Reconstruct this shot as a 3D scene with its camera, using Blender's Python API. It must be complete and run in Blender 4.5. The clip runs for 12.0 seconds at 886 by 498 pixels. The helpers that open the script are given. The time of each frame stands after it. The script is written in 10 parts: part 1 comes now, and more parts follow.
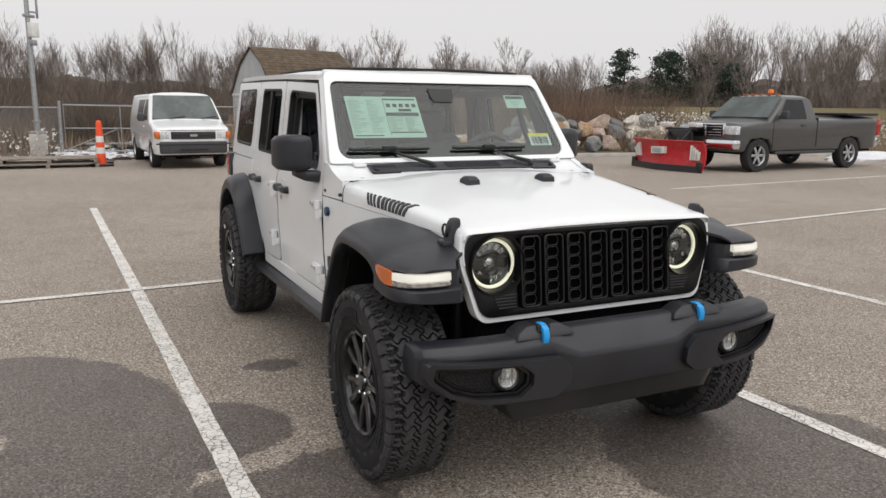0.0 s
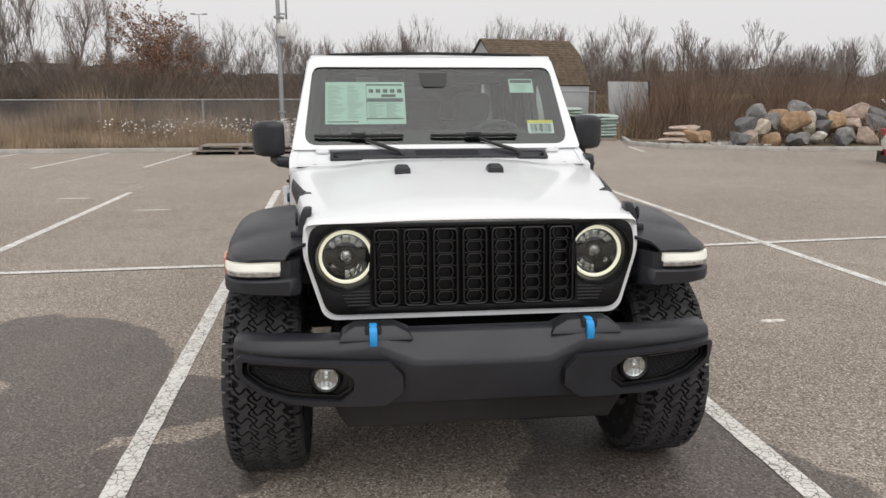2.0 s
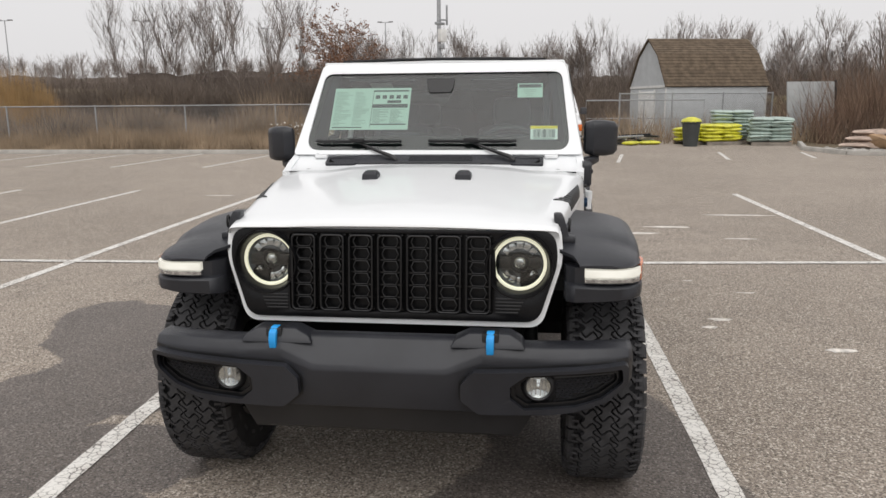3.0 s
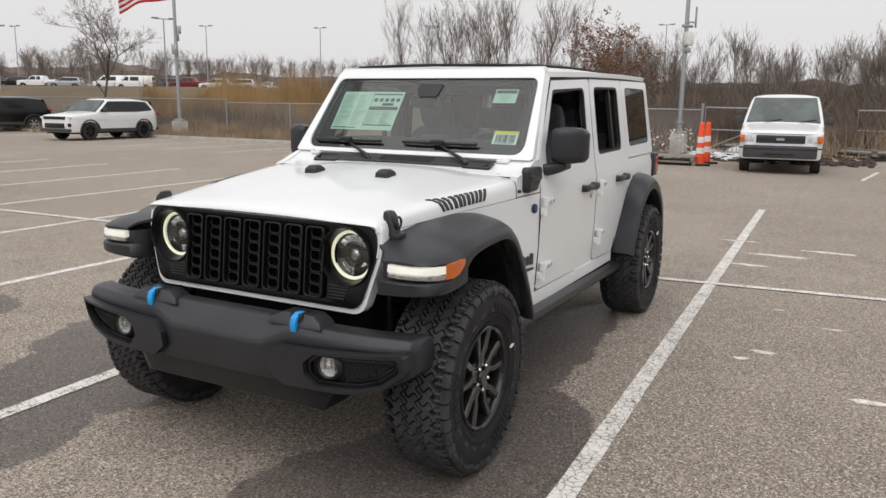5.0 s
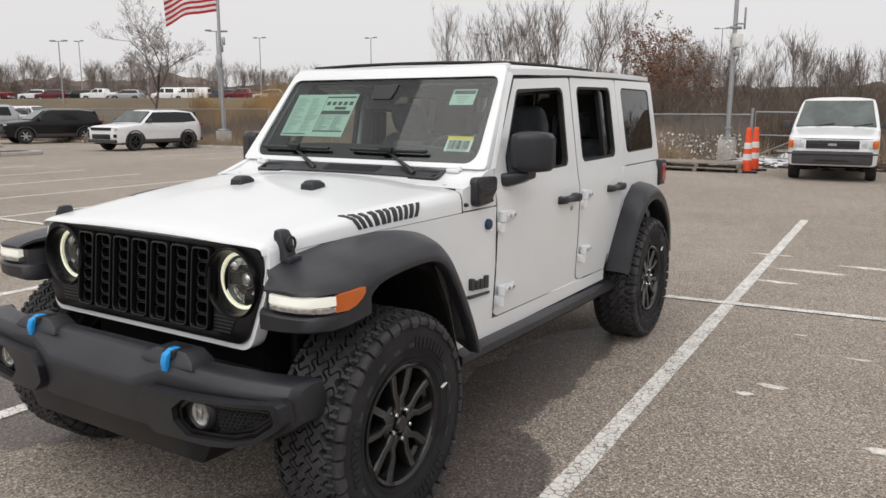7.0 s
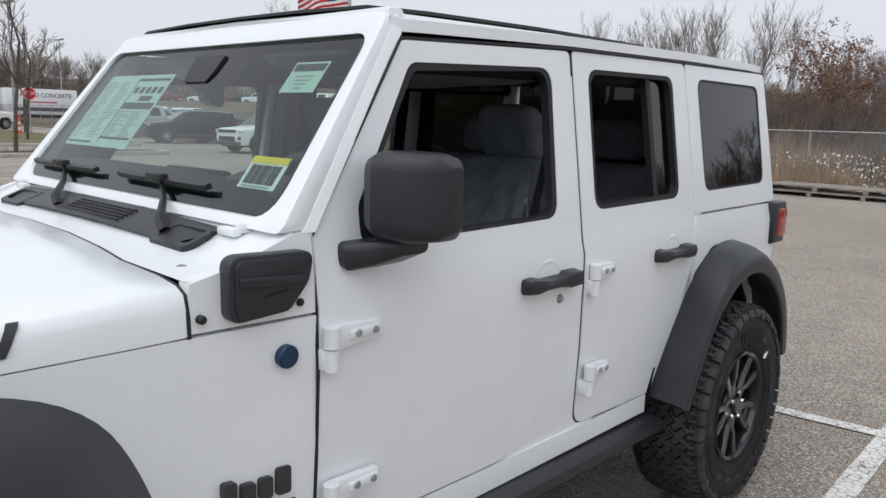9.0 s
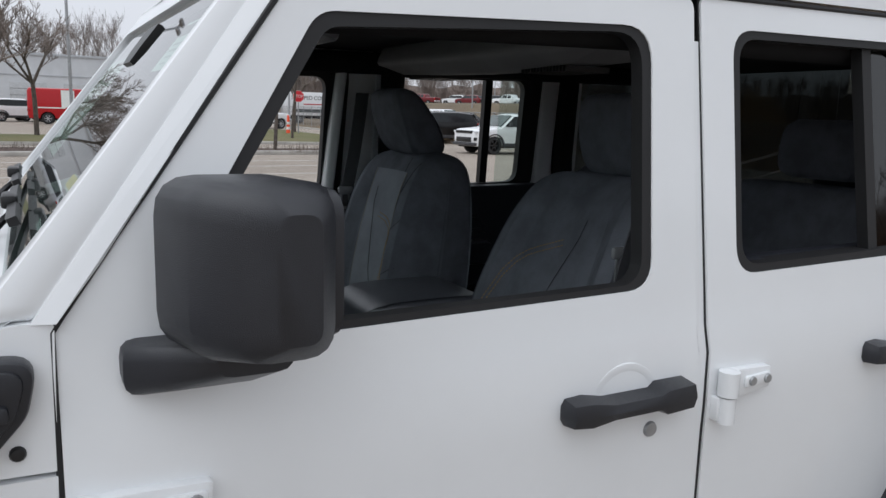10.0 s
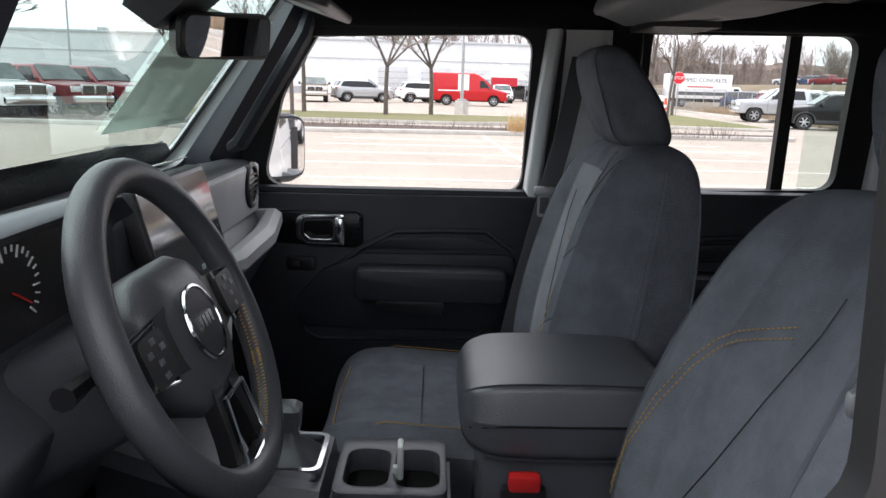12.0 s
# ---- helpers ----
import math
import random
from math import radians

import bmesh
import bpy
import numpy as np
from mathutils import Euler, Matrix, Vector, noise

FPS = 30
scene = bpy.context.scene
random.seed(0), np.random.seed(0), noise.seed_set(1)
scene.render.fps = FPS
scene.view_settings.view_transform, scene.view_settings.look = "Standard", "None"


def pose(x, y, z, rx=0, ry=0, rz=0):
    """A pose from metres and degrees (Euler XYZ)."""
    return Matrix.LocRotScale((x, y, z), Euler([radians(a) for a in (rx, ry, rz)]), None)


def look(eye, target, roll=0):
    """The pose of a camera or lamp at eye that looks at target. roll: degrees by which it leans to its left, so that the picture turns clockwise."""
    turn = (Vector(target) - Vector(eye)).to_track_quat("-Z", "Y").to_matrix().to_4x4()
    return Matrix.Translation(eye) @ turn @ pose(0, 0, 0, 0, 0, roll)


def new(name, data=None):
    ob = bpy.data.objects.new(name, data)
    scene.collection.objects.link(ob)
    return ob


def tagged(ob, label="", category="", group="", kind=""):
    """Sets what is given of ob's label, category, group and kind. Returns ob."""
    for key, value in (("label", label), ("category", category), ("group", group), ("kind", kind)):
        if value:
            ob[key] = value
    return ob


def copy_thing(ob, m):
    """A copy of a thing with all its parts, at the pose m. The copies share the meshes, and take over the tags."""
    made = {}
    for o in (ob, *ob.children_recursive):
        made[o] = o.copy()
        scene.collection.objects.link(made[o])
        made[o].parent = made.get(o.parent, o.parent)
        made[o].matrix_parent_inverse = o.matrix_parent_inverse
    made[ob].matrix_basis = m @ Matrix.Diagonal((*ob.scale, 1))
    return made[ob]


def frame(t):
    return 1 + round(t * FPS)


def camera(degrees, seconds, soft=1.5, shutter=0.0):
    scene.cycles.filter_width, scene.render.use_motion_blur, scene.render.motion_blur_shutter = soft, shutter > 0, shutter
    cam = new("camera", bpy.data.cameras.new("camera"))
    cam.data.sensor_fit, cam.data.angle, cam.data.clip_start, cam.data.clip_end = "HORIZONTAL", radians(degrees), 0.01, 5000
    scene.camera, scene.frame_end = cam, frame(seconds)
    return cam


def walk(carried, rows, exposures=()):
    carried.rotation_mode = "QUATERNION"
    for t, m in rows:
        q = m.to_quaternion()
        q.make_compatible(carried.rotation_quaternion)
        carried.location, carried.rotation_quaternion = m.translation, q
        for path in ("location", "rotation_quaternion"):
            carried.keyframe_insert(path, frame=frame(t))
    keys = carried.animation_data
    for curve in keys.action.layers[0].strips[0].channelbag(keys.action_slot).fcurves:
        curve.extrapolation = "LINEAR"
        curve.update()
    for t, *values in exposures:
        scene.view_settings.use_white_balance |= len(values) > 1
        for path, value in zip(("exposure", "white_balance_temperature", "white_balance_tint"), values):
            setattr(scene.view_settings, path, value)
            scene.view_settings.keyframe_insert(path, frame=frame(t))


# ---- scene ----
cam = camera(60.4, 12.0)
PATH = [
    (0, (-2.003, -3.064, 1.611), (-1.153, -1.291, 1.246), 0.4),
    (0.5, (-1.83, -3.116, 1.592), (-1.07, -1.304, 1.219), 0.4),
    (1, (-1.428, -3.208, 1.593), (-0.805, -1.346, 1.212), 0.2),
    (1.5, (-0.957, -3.222, 1.596), (-0.524, -1.308, 1.21), -0.0),
    (2, (-0.442, -3.281, 1.584), (-0.224, -1.331, 1.194), -0.1),
    (2.5, (0.063, -3.303, 1.578), (0.049, -1.34, 1.193), -0.3),
    (3, (0.563, -3.243, 1.593), (0.316, -1.296, 1.213), -0.5),
    (3.2, (0.763, -3.236, 1.577), (0.433, -1.301, 1.195), -0.4),
    (4.8, (2.151, -2.979, 1.607), (1.277, -1.22, 1.234), 0.7),
    (5, (2.273, -2.949, 1.602), (1.356, -1.211, 1.228), 0.8),
    (5.5, (2.477, -2.842, 1.613), (1.482, -1.148, 1.238), 0.9),
    (6, (2.584, -2.833, 1.618), (1.547, -1.164, 1.245), 0.7),
    (6.5, (2.614, -2.721, 1.592), (1.568, -1.057, 1.223), 0.4),
    (7, (2.503, -2.255, 1.576), (1.463, -0.584, 1.222), 0.2),
    (7.5, (2.441, -1.717, 1.561), (1.393, -0.048, 1.22), 0.3),
    (7.7, (2.41, -1.498, 1.585), (1.351, 0.165, 1.251), 0.4),
    (9.3, (1.98, 0.258, 1.553), (0.535, 1.599, 1.218), 1.8),
    (9.5, (1.903, 0.444, 1.574), (0.381, 1.698, 1.239), 1.8),
    (10, (1.741, 0.934, 1.561), (0.014, 1.88, 1.211), 1.7),
    (10.5, (1.477, 1.266, 1.52), (-0.372, 1.944, 1.168), 2.7),
    (11, (1.242, 1.473, 1.544), (-0.683, 1.854, 1.162), 2.2),
    (11.5, (1.092, 1.602, 1.546), (-0.861, 1.757, 1.141), 1.9),
    (12, (1.200, 1.577, 1.546), (-0.755, 1.606, 1.125), 1.7),
]
EXPOSURES = [(0, 0.1, 6500, 10), (7.7, 0.1, 6500, 10), (9.3, 0.08, 5950, 9), (10.2, 0.12, 5950, 9), (10.8, 0.50, 6200, 10), (11.2, 1.20, 6100, 10), (12, 1.55, 6150, 12)]
walk(cam, [(t, look(eye, target, roll)) for t, eye, target, roll in PATH], EXPOSURES)

# ---------------------------------------------------------------- overcast daylight
world = bpy.data.worlds.new("overcast_sky")
scene.world = world
world.use_nodes = True
wt = world.node_tree
bg = wt.nodes["Background"]
sky = wt.nodes.new("ShaderNodeTexSky")
sky.sky_type, sky.sun_disc, sky.sun_elevation, sky.sun_rotation = "NISHITA", False, radians(60), radians(173)
sky.air_density, sky.dust_density = 1.0, 3.0
grey = wt.nodes.new("ShaderNodeHueSaturation")
grey.inputs["Saturation"].default_value, grey.inputs["Value"].default_value = 0.1, 0.10
wt.links.new(sky.outputs["Color"], grey.inputs["Color"])
cloud = wt.nodes.new("ShaderNodeMix")
cloud.data_type = "RGBA"
cloud.inputs[0].default_value = 0.8
cloud.inputs[7].default_value = (0.86, 0.845, 0.85, 1)
wt.links.new(grey.outputs["Color"], cloud.inputs[6])
wt.links.new(cloud.outputs[2], bg.inputs["Color"])
bg.inputs["Strength"].default_value = 0.95
sun = new("sun", bpy.data.lights.new("sun", "SUN"))
sun.data.energy, sun.data.angle, sun.data.color = 1.35, radians(80), (1.0, 0.97, 0.93)
sun.matrix_world = look((0, 0, 30), (-2, 17, 0))
# ---------------------------------------------------------------- mesh helpers
def rpoly(pts, r, n=5):
    """A closed 2D polygon with rounded corners; r: one radius, or one per corner."""
    out, k = [], len(pts)
    for i, p in enumerate(pts):
        a, b, c = Vector(pts[i - 1]), Vector(p), Vector(pts[(i + 1) % k])
        rad = r[i] if isinstance(r, (list, tuple)) else r
        u, v = a - b, c - b
        if rad <= 1e-6 or u.length < 1e-6 or v.length < 1e-6:
            out.append(tuple(b))
            continue
        ang = max(0.05, u.angle(v))
        d = min(rad / math.tan(ang / 2), u.length * 0.48, v.length * 0.48)
        s, e = b + u.normalized() * d, b + v.normalized() * d
        for j in range(n + 1):
            t = j / n
            out.append(tuple((1 - t) ** 2 * s + 2 * t * (1 - t) * b + t * t * e))
    return out


def rrect(x0, x1, y0, y1, r, n=5):
    return rpoly([(x0, y0), (x1, y0), (x1, y1), (x0, y1)], r, n)


def to3(axis, a, p):
    return {"x": (a, p[0], p[1]), "y": (p[0], a, p[1]), "z": (p[0], p[1], a)}[axis]


def bevelled(bm, r, seg=2, angle=25):
    if r > 0:
        bmesh.ops.recalc_face_normals(bm, faces=bm.faces)
        es = [e for e in bm.edges if len(e.link_faces) == 2 and e.calc_face_angle(0) > radians(angle)]
        bmesh.ops.bevel(bm, geom=es, offset=r, segments=seg, affect="EDGES", profile=0.5, clamp_overlap=True)
    return bm


def box(x0, x1, y0, y1, z0, z1, r=0.0, seg=2):
    bm = bmesh.new()
    bmesh.ops.create_cube(bm, size=1)
    for v in bm.verts:
        v.co = Vector(((x0 + x1) / 2 + v.co.x * (x1 - x0), (y0 + y1) / 2 + v.co.y * (y1 - y0), (z0 + z1) / 2 + v.co.z * (z1 - z0)))
    return bevelled(bm, r, seg)


def prism(pts, axis, a, b, r=0.0, seg=2):
    """A 2D outline drawn out along an axis from a to b."""
    bm = bmesh.new()
    lo = [bm.verts.new(to3(axis, a, p)) for p in pts]
    hi = [bm.verts.new(to3(axis, b, p)) for p in pts]
    bm.faces.new(lo)
    bm.faces.new(hi[::-1])
    for i in range(len(pts)):
        j = (i + 1) % len(pts)
        bm.faces.new((lo[j], lo[i], hi[i], hi[j]))
    bmesh.ops.recalc_face_normals(bm, faces=bm.faces)
    return bevelled(bm, r, seg, 50)


def holed(outer, holes, axis, a, b, warp=None, cuts=(), r=0.0):
    """A plate with holes through it, drawn out from a to b, cut along lines and then bent by warp."""
    bm = bmesh.new()
    for loop in (outer, *holes):
        vs = [bm.verts.new(to3(axis, a, p)) for p in loop]
        for i in range(len(vs)):
            bm.edges.new((vs[i - 1], vs[i]))
    bmesh.ops.triangle_fill(bm, use_beauty=True, use_dissolve=False, edges=bm.edges[:])
    for ax, val in cuts:
        co, no = Vector((0, 0, 0)), Vector((0, 0, 0))
        co["xyz".index(ax)], no["xyz".index(ax)] = val, 1
        bmesh.ops.bisect_plane(bm, geom=bm.verts[:] + bm.edges[:] + bm.faces[:], plane_co=co, plane_no=no, dist=1e-5)
    got = bmesh.ops.extrude_face_region(bm, geom=bm.faces[:])
    d = Vector((0, 0, 0))
    d["xyz".index(axis)] = b - a
    bmesh.ops.translate(bm, verts=[v for v in got["geom"] if isinstance(v, bmesh.types.BMVert)], vec=d)
    bmesh.ops.recalc_face_normals(bm, faces=bm.faces)
    bevelled(bm, r, 2, 60)
    if warp:
        for v in bm.verts:
            v.co = Vector(warp(v.co))
    return bm


def loft(rings, closed=True, caps=True):
    bm = bmesh.new()
    vs = [[bm.verts.new(p) for p in ring] for ring in rings]
    n = len(rings[0])
    for a, b in zip(vs, vs[1:]):
        for i in range(n if closed else n - 1):
            j = (i + 1) % n
            bm.faces.new((a[i], a[j], b[j], b[i]))
    if caps and closed:
        bm.faces.new(vs[0][::-1])
        bm.faces.new(vs[-1])
    bmesh.ops.recalc_face_normals(bm, faces=bm.faces)
    return bm


def tube(path, r, n=8, closed=False):
    """A round bar along a path; r: one radius, or one per point."""
    pts = [Vector(p) for p in path]
    rr = list(r) if isinstance(r, (list, tuple)) else [r] * len(pts)
    bm, rings, k = bmesh.new(), [], len(pts)
    side = None
    for i, p in enumerate(pts):
        a = pts[i - 1] if (i or closed) else p
        b = pts[(i + 1) % k] if (i < k - 1 or closed) else p
        d = (b - a).normalized()
        if side is None:
            side = d.orthogonal().normalized()
        side = (side - d * side.dot(d)).normalized()
        up = d.cross(side)
        rings.append([bm.verts.new(p + (side * math.cos(q) + up * math.sin(q)) * rr[i]) for q in [math.tau * j / n for j in range(n)]])
    pairs = list(zip(rings, rings[1:])) + ([(rings[-1], rings[0])] if closed else [])
    for a, b in pairs:
        for i in range(n):
            j = (i + 1) % n
            bm.faces.new((a[i], a[j], b[j], b[i]))
    if not closed:
        bm.faces.new(rings[0][::-1])
        bm.faces.new(rings[-1])
    bmesh.ops.recalc_face_normals(bm, faces=bm.faces)
    return bm


def lathe(profile, centre, axis="x", n=32):
    """Rings (radius, along) turned about an axis through centre."""
    rings = []
    for rad, h in profile:
        ring = []
        for j in range(n):
            q = math.tau * j / n
            c, s = rad * math.cos(q), rad * math.sin(q)
            ring.append(Vector(centre) + Vector({"x": (h, c, s), "y": (c, h, s), "z": (c, s, h)}[axis]))
        rings.append(ring)
    if profile[0][0] > 0.01 and profile[-1][0] > 0.01:
        bm = loft(rings + [rings[0]], caps=False)
        bmesh.ops.remove_doubles(bm, verts=bm.verts, dist=1e-6)
        bmesh.ops.recalc_face_normals(bm, faces=bm.faces)
        return bm
    return loft(rings)


def merge(*bms):
    out = bmesh.new()
    for b in bms:
        me = bpy.data.meshes.new("tmp")
        b.to_mesh(me)
        b.free()
        out.from_mesh(me)
        bpy.data.meshes.remove(me)
    return out


def moved(bm, m):
    bm.transform(m)
    return bm


def mirrored(bm):
    b = bm.copy()
    for v in b.verts:
        v.co.x = -v.co.x
    bmesh.ops.reverse_faces(b, faces=b.faces)
    return b


def bent(bm, f):
    for v in bm.verts:
        v.co = Vector(f(v.co))
    return bm


def bisected(bm, ax, vals):
    for val in vals:
        co, no = Vector((0, 0, 0)), Vector((0, 0, 0))
        co["xyz".index(ax)], no["xyz".index(ax)] = val, 1
        bmesh.ops.bisect_plane(bm, geom=bm.verts[:] + bm.edges[:] + bm.faces[:], plane_co=co, plane_no=no, dist=1e-5)
    return bm


def mesh_of(name, bm, material, smooth=38):
    me = bpy.data.meshes.new(name)
    bm.to_mesh(me)
    bm.free()
    me.materials.append(material)
    if smooth:
        me.shade_smooth()
        me.set_sharp_from_angle(angle=radians(smooth))
    return me


def part(name, bm, material, parent=None, label="", smooth=38):
    ob = new(name, mesh_of(name, bm, material, smooth))
    ob.parent = parent
    if label:
        ob["label"] = label
    return ob


def both(name, bm, material, parent, label="", smooth=38):
    """The same part on both sides of the car."""
    other = mirrored(bm)
    return part(name, bm, material, parent, label, smooth), part(name, other, material, parent, label, smooth)


def thing(name, m, label, category, group=""):
    ob = new(name)
    ob.matrix_world = m
    ob.empty_display_size = 0.2
    return tagged(ob, label, category, group)


def words(text, size, depth, m, material, parent, name="lettering", width=None):
    cu = bpy.data.curves.new(name, "FONT")
    cu.body, cu.size, cu.extrude, cu.align_x, cu.align_y = text, size, depth, "CENTER", "CENTER"
    ob = new(name, cu)
    dg = bpy.context.evaluated_depsgraph_get()
    me = bpy.data.meshes.new_from_object(ob.evaluated_get(dg))
    bpy.data.objects.remove(ob)
    bpy.data.curves.remove(cu)
    xs = [v.co.x for v in me.vertices]
    k = width / (max(xs) - min(xs)) if width else 1
    for v in me.vertices:
        v.co = m @ Vector((v.co.x * k, v.co.y, v.co.z))
    me.materials.clear()
    me.materials.append(material)
    out = new(name, me)
    out.parent = parent
    return out


def frame_ring(outline, grow, axis, a, b, warp=None, cuts=()):
    """A rubber or trim frame that runs round an opening."""
    c = Vector((sum(p[0] for p in outline) / len(outline), sum(p[1] for p in outline) / len(outline)))
    inner = [tuple(Vector(p) - (Vector(p) - c).normalized() * grow) for p in outline]
    return holed(outline, [inner], axis, a, b, warp, cuts)


def eased(pts, n=3):
    """A smooth curve through points, n steps between each pair."""
    out = []
    P = [Vector(p) for p in pts]
    for i in range(len(P) - 1):
        a, b, c, d = P[max(0, i - 1)], P[i], P[i + 1], P[min(len(P) - 1, i + 2)]
        for j in range(n):
            t = j / n
            out.append(tuple(0.5 * (2 * b + (c - a) * t + (2 * a - 5 * b + 4 * c - d) * t * t + (3 * b - a - 3 * c + d) * t ** 3)))
    return out + [tuple(P[-1])]


def shrink(outline, d):
    c = Vector((sum(p[0] for p in outline) / len(outline), sum(p[1] for p in outline) / len(outline)))
    return [tuple(Vector(p) - (Vector(p) - c).normalized() * d) for p in outline]


# ---------------------------------------------------------------- materials
def nodes_of(name):
    m = bpy.data.materials.new(name)
    m.use_nodes = True
    nt = m.node_tree
    return m, nt, nt.nodes["Principled BSDF"], nt.nodes["Material Output"]


def nd(nt, kind, **kw):
    n = nt.nodes.new(kind)
    for k, v in kw.items():
        if k in n.inputs:
            n.inputs[k].default_value = v
    return n


def math_node(nt, op, a, b=None, clamp=False):
    n = nt.nodes.new("ShaderNodeMath")
    n.operation, n.use_clamp = op, clamp
    for i, v in enumerate((a, b)):
        if v is None:
            continue
        if isinstance(v, (int, float)):
            n.inputs[i].default_value = v
        else:
            nt.links.new(v, n.inputs[i])
    return n.outputs[0]


def ramp(nt, value, lo, hi):
    n = nt.nodes.new("ShaderNodeMapRange")
    n.inputs["From Min"].default_value, n.inputs["From Max"].default_value = lo, hi
    n.interpolation_type = "SMOOTHSTEP"
    nt.links.new(value, n.inputs["Value"])
    return n.outputs["Result"]


def blend(nt, fac, a, b):
    n = nt.nodes.new("ShaderNodeMix")
    n.data_type = "RGBA"
    for sock, v in ((n.inputs[0], fac), (n.inputs[6], a), (n.inputs[7], b)):
        if isinstance(v, (int, float)):
            sock.default_value = v
        elif isinstance(v, tuple):
            sock.default_value = (*v[:3], 1)
        else:
            nt.links.new(v, sock)
    return n.outputs[2]


def noise_of(nt, coord, scale, detail=4.0, rough=0.6):
    n = nd(nt, "ShaderNodeTexNoise", Scale=scale, Detail=detail, Roughness=rough)
    nt.links.new(coord, n.inputs["Vector"])
    return n.outputs["Fac"]


def mat(name, color, rough=0.5, metal=0.0, coat=0.0, vary=0.12, scale=6.0, grain=220.0, bump=0.0, rvar=0.08, spec=0.5, dirt=None, coat_rough=0.06):
    """A plain surface with large-scale variation, fine grain, relief and, where given, dirt of another colour."""
    m, nt, b, _ = nodes_of(name)
    co = nt.nodes.new("ShaderNodeTexCoord").outputs["Object"]
    big, fine = noise_of(nt, co, scale), noise_of(nt, co, grain, 2.0)
    lo, hi = tuple(c * (1 - vary) for c in color), tuple(min(1, c * (1 + vary)) for c in color)
    col = blend(nt, ramp(nt, big, 0.3, 0.7), lo, hi)
    if dirt:
        dn = noise_of(nt, co, scale * 0.7, 6.0, 0.7)
        col = blend(nt, math_node(nt, "MULTIPLY", ramp(nt, dn, 0.5, 0.75), dirt[1]), col, dirt[0])
    nt.links.new(col, b.inputs["Base Color"])
    rr = math_node(nt, "ADD", rough - rvar / 2, math_node(nt, "MULTIPLY", fine, rvar))
    nt.links.new(rr, b.inputs["Roughness"])
    b.inputs["Metallic"].default_value = metal
    b.inputs["Coat Weight"].default_value = coat
    b.inputs["Coat Roughness"].default_value = coat_rough
    b.inputs["Specular IOR Level"].default_value = spec
    if bump:
        bn = nd(nt, "ShaderNodeBump", Strength=bump, Distance=0.002)
        nt.links.new(fine, bn.inputs["Height"])
        nt.links.new(bn.outputs["Normal"], b.inputs["Normal"])
    return m


def glow(name, color, strength, base=(0.8, 0.8, 0.8)):
    m, nt, b, _ = nodes_of(name)
    b.inputs["Base Color"].default_value = (*base, 1)
    b.inputs["Emission Color"].default_value = (*color, 1)
    b.inputs["Emission Strength"].default_value = strength
    b.inputs["Roughness"].default_value = 0.2
    return m


def glass(name, tint, ior=1.45, gloss=1.0):
    """A thin pane: what is behind shows through the tint, and the gloss grows towards grazing angles."""
    m, nt, b, out = nodes_of(name)
    nt.nodes.remove(b)
    tr, gl = nt.nodes.new("ShaderNodeBsdfTransparent"), nd(nt, "ShaderNodeBsdfGlossy", Roughness=0.01)
    tr.inputs["Color"].default_value = (*tint, 1)
    gl.inputs["Color"].default_value = (gloss, gloss, gloss, 1)
    mx, lw = nt.nodes.new("ShaderNodeMixShader"), nd(nt, "ShaderNodeLayerWeight", Blend=0.5)
    f0 = ((ior - 1) / (ior + 1)) ** 2 * 1.2
    sheen = math_node(nt, "ADD", f0, math_node(nt, "MULTIPLY", math_node(nt, "POWER", lw.outputs["Facing"], 5.0), 1 - f0))
    nt.links.new(sheen, mx.inputs[0])
    nt.links.new(tr.outputs[0], mx.inputs[1])
    nt.links.new(gl.outputs[0], mx.inputs[2])
    nt.links.new(mx.outputs[0], out.inputs["Surface"])
    return m


PAINT = mat("white_paint", (0.82, 0.838, 0.85), 0.38, coat=0.6, vary=0.015, scale=3, grain=900, rvar=0.04, coat_rough=0.10)
BLACK_PLASTIC = mat("grained_black_plastic", (0.0215, 0.0228, 0.0280), 0.34, vary=0.15, scale=5, grain=900, bump=0.3, rvar=0.10, spec=0.48)
GLOSS_BLACK = mat("gloss_black", (0.006, 0.006, 0.007), 0.28, vary=0.1, rvar=0.05, spec=0.26)
GRILLE_BLACK = mat("grille_black", (0.006, 0.006, 0.007), 0.24, vary=0.1, rvar=0.05, spec=0.5)
# tread blocks paler than the tyre below: groove shade painted by the colour step
LIT_TREAD = mat("lit_tread_rubber", (0.046, 0.0455, 0.048), 0.62, vary=0.3, scale=14, grain=300, bump=0.3, spec=0.25, dirt=((0.055, 0.050, 0.045), 0.30))
SATIN_BLACK = mat("satin_black", (0.012, 0.012, 0.013), 0.4, vary=0.15, rvar=0.1)
# near-black for underbody, arches and wells: the shade of hollows put into the colour
DARK_VOID = mat("shaded_hollow", (0.007, 0.007, 0.007), 0.9, vary=0.3, rvar=0.1, spec=0.2, dirt=((0.025, 0.022, 0.02), 0.3))
RUBBER = mat("tyre_rubber", (0.024, 0.024, 0.026), 0.7, vary=0.25, scale=9, grain=400, bump=0.2, spec=0.22, dirt=((0.030, 0.028, 0.026), 0.25))
SEAL = mat("rubber_seal", (0.010, 0.010, 0.011), 0.6, vary=0.15)
RIM_BLACK = mat("black_alloy", (0.010, 0.010, 0.011), 0.24, coat=0.5, vary=0.12, spec=0.35)
CHROME = mat("chrome", (0.75, 0.76, 0.78), 0.12, metal=1.0, vary=0.04)
STEEL = mat("galvanised_steel", (0.40, 0.41, 0.42), 0.45, metal=0.7, vary=0.15, scale=14)
BLUE_HOOK = mat("blue_paint", (0.02, 0.33, 0.78), 0.4, vary=0.08)
